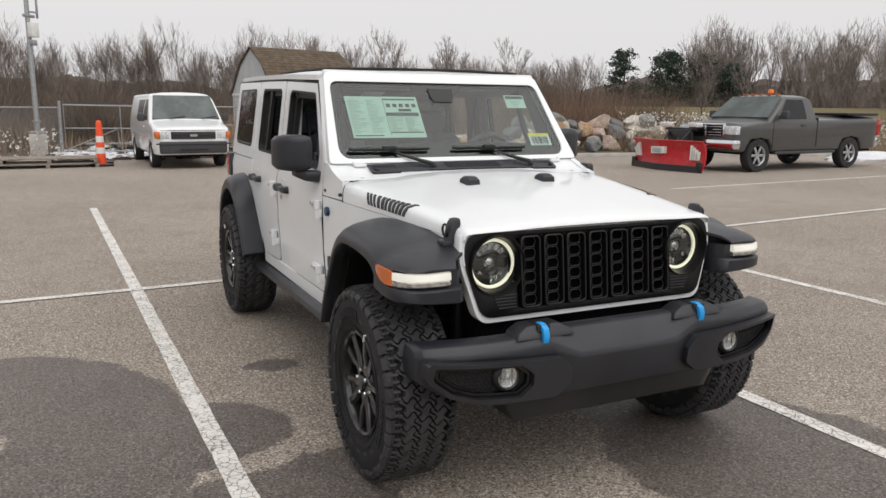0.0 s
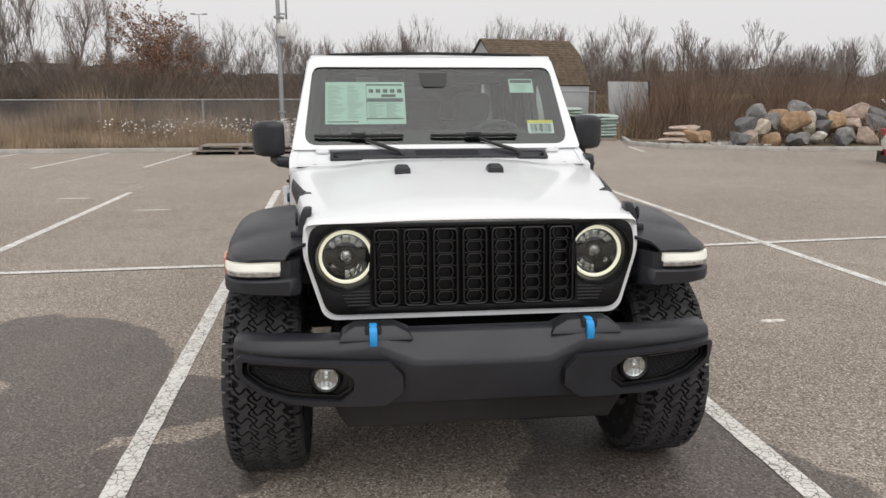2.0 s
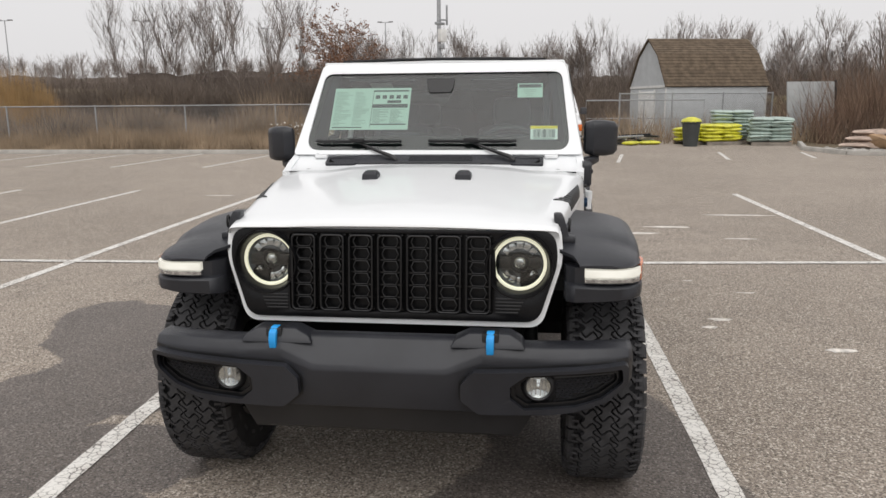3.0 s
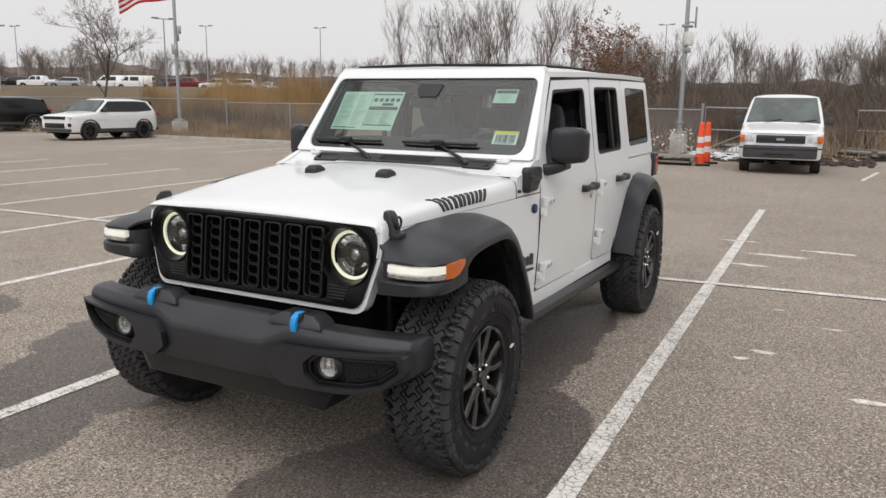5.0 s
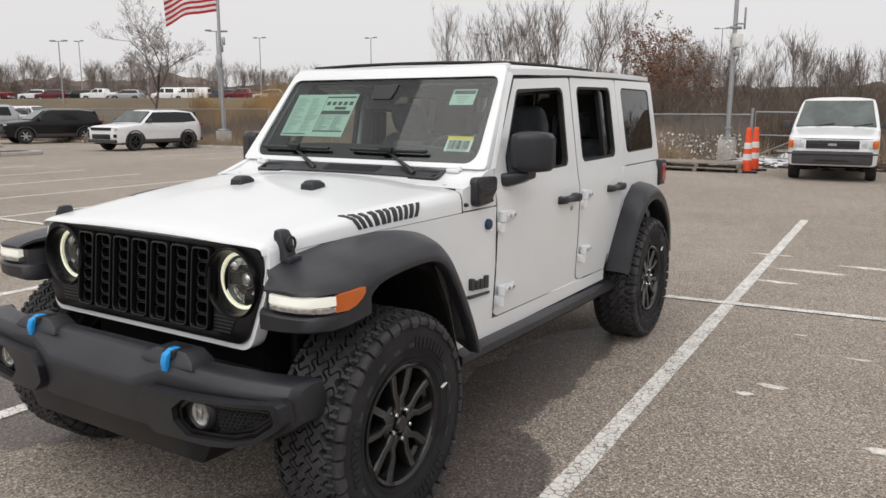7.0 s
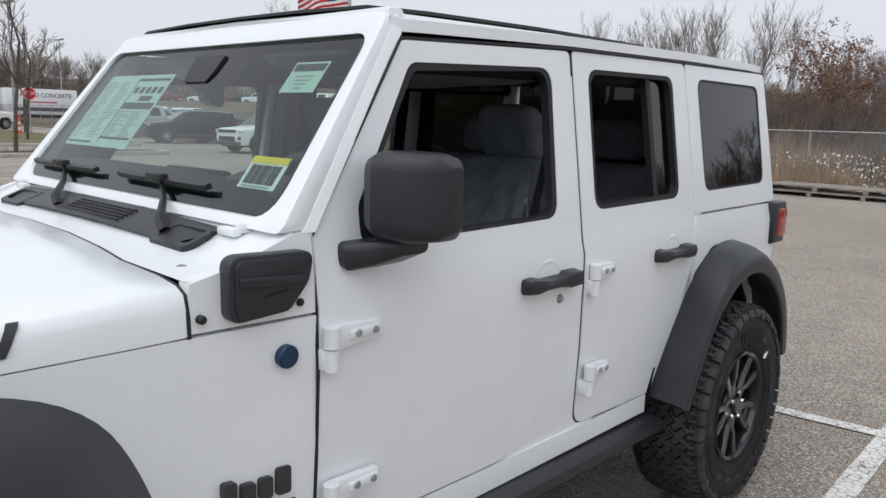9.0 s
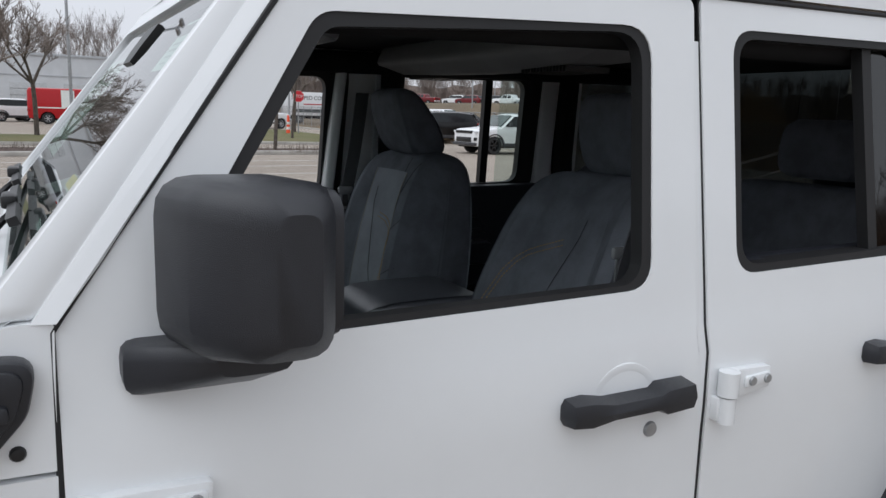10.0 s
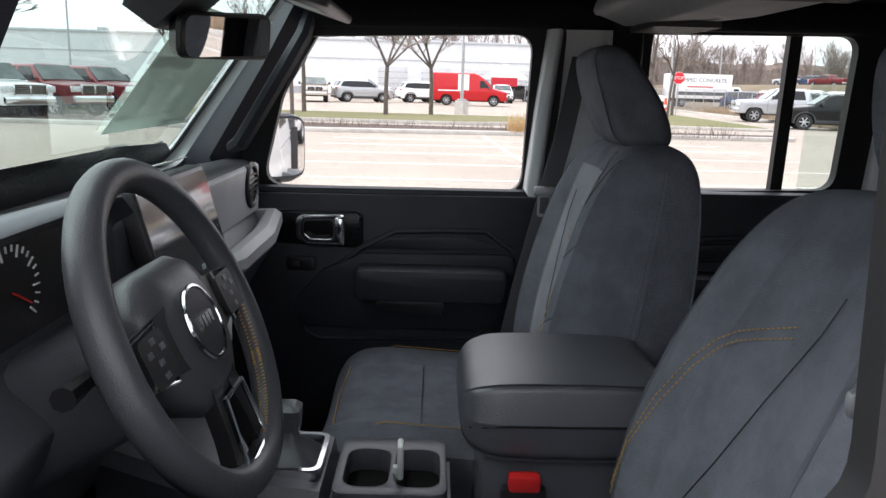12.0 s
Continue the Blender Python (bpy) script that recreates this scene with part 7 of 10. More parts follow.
part("camera_box", loft([[(x, y, z) for x in ()] or [(-w, y, z), (w, y, z), (w * 0.85, y + d, z - 0.03), (-w * 0.85, y + d, z - 0.03)] for y, z, w, d in ((1.125, 1.645, 0.06, 0.04), (1.145, 1.675, 0.075, 0.06), (1.18, 1.722, 0.08, 0.08))]), SATIN_BLACK, CAR, "black camera housing behind the windshield")
mir = part("inner_mirror", loft([[(0.0 + x, 0.0 + h, z) for x, z in rpoly([(-w, -t), (w, -t * 0.8), (w, t * 0.9), (-w, t)], 0.022, 4)] for h, w, t in ((-0.035, 0.08, 0.02), (-0.02, 0.115, 0.034), (0.0, 0.125, 0.04), (0.006, 0.122, 0.037))]), SATIN_BLACK, CAR, "black-framed inner mirror")
mir.matrix_local = pose(-0.08, 1.235, 1.612, -6, 3, -20)
part("mirror_face", prism(rrect(-0.114, 0.114, -0.030, 0.031, 0.02, 4), "y", 0.0065, 0.0085), MIRROR, mir)
part("mirror_stem", tube([(-0.01, 1.20, 1.63), (-0.01, 1.16, 1.68)], 0.012, 8), SATIN_BLACK, CAR)

# papers behind the windshield
def behind_glass(x0, x1, z0, z1, d, material, name, parent=None, label=""):
    return part(name, bent(box(x0, x1, d, d + 0.0012, z0, z1), lean_back), material, parent, label)


st = behind_glass(-0.612, -0.168, 1.442, 1.672, 0.006, PAPER_GREEN, "price_sheet")
tagged(st, "pale green printed price sheet taped inside the windshield", "paper")
rnd = random.Random(11)
def ink(x0, x1, z0, z1, material=INK_GREY, parent=st, d=0.0045):
    behind_glass(x0, x1, z0, z1, d, material, "print_bar", parent)


ink(-0.385, -0.18, 1.652, 1.660, INK)
ink(-0.385, -0.18, 1.562, 1.582, INK)
ink(-0.30, -0.22, 1.588, 1.603, INK)
ink(-0.385, -0.18, 1.468, 1.474, INK)
ink(-0.60, -0.43, 1.452, 1.457, INK)
ink(-0.385, -0.383, 1.455, 1.66, INK)
for k in range(5):
    ink(-0.37 + 0.04 * k, -0.345 + 0.04 * k, 1.612, 1.632, INK)
for c0, c1 in ((-0.60, -0.50), (-0.49, -0.40)):
    for k in range(24):
        ink(c0, c0 + (c1 - c0) * rnd.uniform(0.35, 1.0), 1.648 - 0.0078 * k, 1.6505 - 0.0078 * k)
for k in range(14):
    ink(-0.375, -0.375 + 0.09 * rnd.uniform(0.4, 1), 1.552 - 0.0058 * k, 1.5545 - 0.0058 * k)
    ink(-0.275, -0.275 + 0.09 * rnd.uniform(0.4, 1), 1.552 - 0.0058 * k, 1.5545 - 0.0058 * k)
st2 = behind_glass(0.437, 0.577, 1.612, 1.690, 0.006, PAPER_GREEN, "window_slip")
tagged(st2, "small pale green printed slip inside the windshield", "paper")
ink(0.445, 0.57, 1.667, 1.685, INK, st2)
for k in range(4):
    ink(0.47 + 0.005 * k, 0.545 - 0.008 * k, 1.652 - 0.010 * k, 1.655 - 0.010 * k, INK_GREY, st2)
st3 = behind_glass(0.514, 0.660, 1.388, 1.459, 0.003, PAPER, "barcode_slip")
tagged(st3, "white slip with a yellow band and bar pattern", "paper")
ink(0.514, 0.660, 1.444, 1.459, YELLOW, st3, 0.0012)
for k in range(26):
    w = rnd.choice((0.0015, 0.0025, 0.0035))
    ink(0.528 + 0.0046 * k, 0.528 + 0.0046 * k + w, 1.398, 1.440, INK, st3, 0.0012)
ink(0.53, 0.64, 1.391, 1.395, INK_GREY, st3, 0.0012)
sheet_ = part("dash_paper", bent(box(-0.40, -0.16, 0.955, 1.06, 1.366, 1.368), lambda c: (c.x, c.y, c.z + (c.y - 1.0) * 0.28)), PAPER, None)
tagged(sheet_, "white folded paper lying on the dashboard", "paper")

# ---------------------------------------------------------------- other vehicles
V_GLASS = mat("vehicle_glass", (0.014, 0.016, 0.018), 0.1, vary=0.2, spec=0.35)
V_GLASS_PALE = mat("vehicle_windshield", (0.075, 0.095, 0.092), 0.1, vary=0.35, scale=1.6, spec=0.5)
V_TYRE = mat("road_tyre", (0.022, 0.022, 0.023), 0.8, vary=0.2)
V_RIM = mat("silver_rim", (0.55, 0.56, 0.58), 0.3, metal=0.8, vary=0.1)
V_PLASTIC = mat("dark_bumper_plastic", (0.05, 0.05, 0.055), 0.6, vary=0.1)
V_HEAD = mat("head_lamp_glass", (0.62, 0.64, 0.66), 0.12, vary=0.3, scale=20, coat=0.5)
PAINTS = {n: mat("paint_" + n, c, 0.3, coat=1.0 if sum(c) > 0.6 else 0.35, vary=0.03, metal=m, spec=0.5 if sum(c) > 0.6 else 0.25) for n, c, m in (
    ("white", (0.82, 0.83, 0.84), 0.0), ("black", (0.005, 0.005, 0.006), 0.0), ("grey", (0.104, 0.103, 0.103), 0.4), ("red", (0.42, 0.010, 0.014), 0.0), ("silver", (0.42, 0.44, 0.46), 0.4),
    ("orange", (0.75, 0.10, 0.01), 0.0), ("tan", (0.28, 0.21, 0.14), 0.3), ("blue", (0.03, 0.05, 0.10), 0.3), ("maroon", (0.16, 0.02, 0.025), 0.2))}


def round_plan(L, W, belt, H, tuck, nose):
    """Bends a slab into a body: tapering cabin and rounded ends in plan."""
    def f(c):
        k = 1.0
        if c.z > belt:
            k -= tuck * (c.z - belt) / (H - belt)
        d = max(0.0, abs(c.y) - (L / 2 - nose)) / nose
        k -= 0.20 * d ** 2.5
        k -= 0.035 * max(0.0, (c.z - belt) / (H - belt)) ** 3
        if c.z < belt:
            k -= 0.02 * ((belt - c.z) / belt) ** 2
        if c.z < 0.5:
            k -= 0.05 * (0.5 - c.z) / 0.3
        return (c.x * k, c.y, c.z)
    return f


VEHICLE_WHEELS = {}


def road_wheel(parent, x, y, r, w, rim, sgn):
    key = (round(r, 3), round(w, 3), rim.name)
    if key not in VEHICLE_WHEELS:
        ty = mesh_of("tyre", lathe([(r * 0.62, -w / 2), (r * 0.95, -w / 2), (r, -w * 0.36), (r, w * 0.36), (r * 0.95, w / 2), (r * 0.62, w / 2)], (0, 0, 0), "x", 28), V_TYRE)
        sp = [lathe([(0.001, w * 0.36), (r * 0.17, w * 0.38), (r * 0.19, w * 0.2), (0.001, w * 0.2)], (0, 0, 0), "x", 14), lathe([(r * 0.56, w * 0.30), (r * 0.62, w * 0.46), (r * 0.64, w * 0.46), (r * 0.64, -w * 0.4), (r * 0.58, -w * 0.4)], (0, 0, 0), "x", 26)]
        for k in range(6):
            sp.append(moved(box(w * 0.22, w * 0.36, r * 0.12, r * 0.60, -r * 0.075, r * 0.075, 0.004), Matrix.Rotation(math.tau * k / 6, 4, "X")))
        VEHICLE_WHEELS[key] = ty, mesh_of("rim", merge(*sp), rim), mesh_of("brake_disc", lathe([(0.001, 0.0), (r * 0.58, 0.0), (r * 0.58, 0.01), (0.001, 0.01)], (0, 0, 0), "x", 20), DARK_VOID)
    ty, rm, dk = VEHICLE_WHEELS[key]
    wh = child("wheel", ty, parent, Matrix.Translation((sgn * x, y, r)) @ pose(0, 0, 0, 0, 0, 0 if sgn > 0 else 180))
    child("rim", rm, wh)
    child("brake_disc", dk, wh)


def vehicle(name, m, label, category, paint, sil, W, belt, tuck, axles, r, windows, shield, rear=None, rim=None, trim=None, group="", nose=0.5, front=None, tail_z=(0.9, 1.1)):
    """A parked vehicle that faces -y. sil: its side outline; windows: side panes; shield: the windshield's foot and head (y, z)."""
    v = thing(name, m, label, category, group)
    fr0 = front or {}
    ys, zs = [p[0] for p in sil], [p[1] for p in sil]
    L, H = max(ys) - min(ys), max(zs)
    mid = (max(ys) + min(ys)) / 2
    f = round_plan(L, W, belt, H, tuck, nose)
    warp = lambda c: Vector(f(Vector((c.x, c.y - mid, c.z)))) + Vector((0, mid, 0))
    # wheel arches cut from the lower edge
    low = min(zs)
    edge = []
    for ay in sorted(axles, reverse=True):
        R = r * 1.2
        a0 = math.asin(max(-1, min(1, (low - r) / R)))
        for k in range(9):
            a = a0 + (math.pi - 2 * a0) * k / 8
            edge.append((ay + R * math.cos(a), r + R * math.sin(a)))
    outline = rpoly(sil, 0.06, 3) + edge
    bm = bisected(prism(outline, "x", -W / 2, W / 2, 0.05, 3), "z", (belt * 0.6, belt * 0.85, belt, belt + (H - belt) * 0.25, (belt + H) / 2, belt + (H - belt) * 0.75))
    bm = bisected(bm, "y", [min(ys) + d for d in (0.06, 0.14, 0.25, 0.36, 0.48)] + [max(ys) - d for d in (0.06, 0.14, 0.25, 0.36, 0.48)])
    bm = bisected(bm, "x", (-W * 0.42, -W * 0.3, 0.0, W * 0.3, W * 0.42))
    crown = lambda c: warp(Vector((c.x, c.y, c.z - (0.055 * abs(2 * c.x / W) ** 4 if c.z > belt * 0.7 else 0.0) - (0.02 * (2 * c.x / W) ** 2 if c.z > belt * 0.7 else 0.0))))
    part("body", bent(bm, crown), paint, v, "", 50)
    if fr0.get("arch"):
        for ay in axles:
            for s in (1, -1):
                arc = [math.radians(-8 + 196 * k / 16) for k in range(17)]
                ringed = [(ay + r * 1.36 * math.cos(q), r + r * 1.30 * math.sin(q)) for q in arc] + [(ay + r * 1.17 * math.cos(q), r + r * 1.17 * math.sin(q)) for q in arc[::-1]]
                part("arch_trim", bent(prism(ringed, "x", s * (W / 2 - 0.05), s * (W / 2 + 0.018)), warp), V_PLASTIC, v)
        for s in (1, -1):
            part("sill_trim", bent(box(min(s * (W / 2 - 0.06), s * (W / 2 + 0.012)), max(s * (W / 2 - 0.06), s * (W / 2 + 0.012)), axles[0] + r * 1.3, axles[1] - r * 1.3, low - 0.01, low + 0.15, 0.01), warp), V_PLASTIC, v)
    part("underbody", box(-W * 0.42, W * 0.42, min(ys) + 0.25, max(ys) - 0.25, low - 0.06, low + 0.5), DARK_VOID, v)
    for pts in windows:
        for s in (1, -1):
            pane = prism(rpoly(pts, 0.04, 3), "x", s * (W / 2 - 0.02), s * (W / 2 + 0.006))
            part("side_window", bent(bisected(pane, "z", ((belt + H) / 2,)), warp), V_GLASS, v)
    for nm, ends, gm in (("windshield", shield, V_GLASS_PALE), ("rear_window", rear, V_GLASS)):
        if not ends:
            continue
        (y0, z0), (y1, z1) = ends
        n = Vector((0, -(z1 - z0), (y1 - y0))).normalized()
        if nm == "rear_window":
            n = -n
        w0, w1 = W / 2 - 0.10, W / 2 * (1 - tuck) - 0.07
        ring = [(-w0, y0, z0), (w0, y0, z0), (w1, y1, z1), (-w1, y1, z1)]
        part(nm, loft([[Vector(p) - n * 0.03 for p in ring], [Vector(p) + n * 0.024 for p in ring]]), gm, v)
    for ay in axles:
        for s in (1, -1):
            road_wheel(v, W / 2 - 0.13, ay, r, 0.24, rim or V_RIM, s)
    yf, yb = min(ys), max(ys)
    fr = front or {}
    zb0, zb1 = fr.get("bumper", (0.38, 0.60))
    part("front_bumper", box(-W * 0.44, W * 0.44, yf - 0.05, yf + 0.14, zb0, zb1, 0.04), trim or V_PLASTIC, v)
    part("rear_bumper", box(-W * 0.44, W * 0.44, yb - 0.14, yb + 0.05, zb0, zb1, 0.04), trim or V_PLASTIC, v)
    gz0, gz1, gw, gm = fr.get("grille", (0.70, 0.90, 0.30, V_PLASTIC))
    g = part("grille", box(-W * gw, W * gw, yf - 0.022, yf + 0.1, gz0, gz1, 0.02), gm, v)
    for k in range(4):
        z = gz0 + (gz1 - gz0) * (k + 0.6) / 4.4
        part("grille_bar", box(-W * gw * 0.93, W * gw * 0.93, yf - 0.032, yf, z - 0.008, z + 0.008), fr.get("bar", SATIN_BLACK), g)
    if "intake" in fr:
        i0, i1, iw = fr["intake"]
        part("lower_intake", box(-W * iw, W * iw, yf - 0.02, yf + 0.1, i0, i1, 0.02), SATIN_BLACK, v)
        for s in (1, -1):
            part("corner_vent", box(s * W * 0.39 - 0.11, s * W * 0.39 + 0.11, yf + 0.01, yf + 0.12, i0 + 0.06, i1, 0.02), SATIN_BLACK, v)
    lz0, lz1, lx0, lx1 = fr.get("lamp", (0.74, 0.90, 0.32, 0.45))
    for s in (1, -1):
        part("head_lamp", box(min(s * W * lx0, s * W * lx1), max(s * W * lx0, s * W * lx1), yf + fr.get("lamp_y", -0.005), yf + 0.22, lz0, lz1, 0.02), V_HEAD, v)
        if "turn" in fr:
            part("turn_lamp", box(min(s * W * lx1, s * W * 0.49), max(s * W * lx1, s * W * 0.49), yf + 0.01, yf + 0.25, lz0, lz1, 0.02), AMBER, v)
        part("tail_lamp", box(min(s * W * 0.38, s * W * 0.475), max(s * W * 0.38, s * W * 0.475), yb - 0.2, yb + 0.012, *tail_z, 0.02), RED_LENS, v)
        my, mz = shield[0][0] + 0.35, belt + 0.12
        mir = merge(box(s * (W / 2 + 0.14) - 0.09, s * (W / 2 + 0.14) + 0.09, my - 0.06, my + 0.05, mz - 0.08, mz + 0.12, 0.03), box(min(s * (W / 2 - 0.06), s * (W / 2 + 0.08)), max(s * (W / 2 - 0.06), s * (W / 2 + 0.08)), my - 0.02, my + 0.03, mz - 0.05, mz, 0.01))
        part("wing_mirror", mir, fr.get("mirror", V_PLASTIC), v)
        if windows:
            hy = windows[0][1][0]
            part("door_handle", box(min(s * (W / 2 - 0.01), s * (W / 2 + 0.025)), max(s * (W / 2 - 0.01), s * (W / 2 + 0.025)), hy - 0.22, hy - 0.04, belt - 0.14, belt - 0.10, 0.008), fr.get("handle", paint), v)
    return v


def cargo_van(m, label, paint, group=""):
    v = vehicle("cargo_van", m, label, "van", paint,
                [(-2.62, 0.38), (-2.68, 0.58), (-2.66, 1.05), (-2.55, 1.13), (-1.80, 1.30), (-1.15, 1.97), (-0.85, 2.06), (2.45, 2.06), (2.62, 1.92), (2.70, 0.6), (2.66, 0.38)],
                2.0, 1.22, 0.16, (-1.70, 1.75), 0.36,
                [[(-1.45, 1.30), (-0.62, 1.28), (-0.62, 1.85), (-1.05, 1.85)], [(-0.45, 1.28), (0.75, 1.28), (0.75, 1.85), (-0.45, 1.85)]],
                ((-1.76, 1.325), (-1.17, 1.95)), ((2.66, 1.35), (2.62, 1.85)), None, None, group, 0.35,
                {"grille": (0.80, 1.00, 0.29, SATIN_BLACK), "lamp": (0.82, 1.00, 0.31, 0.43), "turn": 1, "bumper": (0.42, 0.74), "bar": V_PLASTIC})
    for x in (-0.45, 0.40):
        part("wiper", tube([(x, -1.80, 1.335), (x + 0.42, -1.74, 1.40)], 0.012, 5), SATIN_BLACK, v)
    part("grille_badge", prism(rpoly([(-0.10, 0.87), (0.10, 0.87), (0.10, 0.93), (-0.10, 0.93)], 0.03, 4), "y", -2.72, -2.69), STEEL, v)
    part("lower_grille", box(-0.36, 0.36, -2.745, -2.70, 0.50, 0.55, 0.005), SATIN_BLACK, v)
    for z in (0.83, 0.865, 0.935, 0.97):
        part("grille_bar", box(-0.55, 0.55, -2.712, -2.690, z, z + 0.012, 0.003), V_PLASTIC, v)
    part("bumper_step", box(-0.98, 0.98, -2.76, -2.70, 0.66, 0.70, 0.01), V_PLASTIC, v)
    part("hood_seam", box(-0.86, 0.86, -2.672, -2.655, 1.035, 1.045), SATIN_BLACK, v)
    return v


def pickup(m, label, paint, group="", crew=False):
    cab = 0.75 if crew else -0.10
    c0, n0 = (0.0, 0.0) if crew else (-0.20, 0.17)
    wins = [[(-1.12 + c0, 1.30), (-0.05 + c0, 1.30), (-0.10 + c0, 1.78), (-0.72 + c0, 1.78)]] + ([[(0.05, 1.30), (0.68, 1.30), (0.58, 1.78), (0.02, 1.78)]] if crew else [])
    v = vehicle("pickup_truck", m, label, "pickup truck", paint,
                [(-2.86 + n0, 0.50), (-2.90 + n0, 0.80), (-2.88 + n0, 1.10), (-2.74 + n0, 1.22), (-2.2 + n0, 1.27), (-1.45 + c0, 1.31), (-0.80 + c0, 1.86), (-0.62 + c0, 1.91), (cab - 0.02, 1.91), (cab + 0.12, 1.85), (cab + 0.26, 1.34), (2.88, 1.38), (2.95, 1.30), (2.93, 0.58), (2.85, 0.50)],
                2.0, 1.26, 0.18, (-1.95, 1.62), 0.41, wins,
                ((-1.42 + c0, 1.325), (-0.80 + c0, 1.845)), None, None, CHROME, group, 0.45,
                {"grille": (0.86, 1.16, 0.27, GLOSS_BLACK), "bar": CHROME, "lamp": (0.92, 1.13, 0.29, 0.46), "bumper": (0.55, 0.80), "handle": V_PLASTIC}, (0.85, 1.30))
    for s in (1, -1):
        part("side_step", box(min(s * 0.80, s * 1.0), max(s * 0.80, s * 1.0), -1.35, 1.0, 0.42, 0.50, 0.02), V_PLASTIC, v)
        part("door_seam", box(min(s * 0.96, s * 1.004), max(s * 0.96, s * 1.004), -1.30 + c0, -1.285 + c0, 0.62, 1.26), SATIN_BLACK, v)
    part("grille_frame", merge(box(-0.60, 0.60, -2.955 + n0, -2.87 + n0, 1.14, 1.19, 0.015), box(-0.60, -0.54, -2.95 + n0, -2.87 + n0, 0.84, 1.16, 0.015), box(0.54, 0.60, -2.95 + n0, -2.87 + n0, 0.84, 1.16, 0.015), box(-0.03, 0.03, -2.95 + n0, -2.87 + n0, 0.84, 1.16, 0.01)), CHROME, v, "chrome grille frame")
    part("bed_gap", box(-1.006, 1.006, cab + 0.27, cab + 0.295, 0.62, 1.33), SATIN_BLACK, v)
    part("tailgate_line", box(-0.80, 0.80, 2.94, 2.955, 0.72, 0.735), SATIN_BLACK, v)
    return v


SUV_SIL = [(-2.40, 0.34), (-2.45, 0.62), (-2.43, 1.00), (-2.28, 1.09), (-1.15, 1.20), (-0.45, 1.68), (-0.15, 1.76), (1.20, 1.77), (1.95, 1.70), (2.26, 1.25), (2.42, 1.10), (2.43, 0.60), (2.36, 0.34)]


def suv(m, label, paint, group="", rim=None, black_front=True):
    return vehicle("suv", m, label, "suv", paint, SUV_SIL, 1.93, 1.14, 0.20, (-1.47, 1.47), 0.385,
                   [[(-0.98, 1.19), (0.11, 1.19), (0.11, 1.65), (-0.36, 1.64)], [(0.10, 1.19), (1.13, 1.19), (1.10, 1.66), (0.10, 1.65)], [(1.12, 1.19), (2.02, 1.25), (1.75, 1.63), (1.09, 1.66)]],
                   ((-1.12, 1.22), (-0.46, 1.67)), ((1.99, 1.65), (2.24, 1.28)), rim, None, group, 0.55,
                   {"grille": (0.88, 1.00, 0.33, SATIN_BLACK), "lamp": (0.90, 0.99, 0.34, 0.455), "bumper": (0.36, 0.50), "lamp_y": 0.03, "arch": 1, "intake": (0.52, 0.72, 0.30)}, (1.06, 1.16))


cargo_van(pose(0.62, 20.2, 0, 0, 0, 3) @ Matrix.Scale(0.96, 4), "white panel van with black grille and amber corner lamps", PAINTS["white"])
truck = pickup(pose(16.1, 12.6, 0, 0, 0, -87) @ Matrix.Scale(1.06, 4), "dark grey single-cab pickup truck carrying a red snow plough", PAINTS["grey"])
part("beacon", merge(lathe([(0.09, 1.91), (0.09, 1.95), (0.001, 1.95)], (0, -0.45, 0), "z", 16)), SATIN_BLACK, truck)
part("beacon_dome", lathe([(0.07, 1.95), (0.07, 2.02), (0.05, 2.05), (0.001, 2.055)], (0, -0.45, 0), "z", 16), mat("orange_dome", (0.9, 0.20, 0.02), 0.3), truck, "orange roof beacon")
part("bed_cover", box(-0.92, 0.92, 1.5, 2.86, 1.38, 1.46, 0.03), SATIN_BLACK, truck)
for x in (-0.5, -0.25, 0.0, 0.25, 0.5):
    part("roof_lamp", box(x - 0.05, x + 0.05, -0.86, -0.76, 1.905, 1.925, 0.008), AMBER, truck)
part("chrome_bumper", box(-0.97, 0.97, -2.82, -2.58, 0.56, 0.80, 0.05), CHROME, truck)
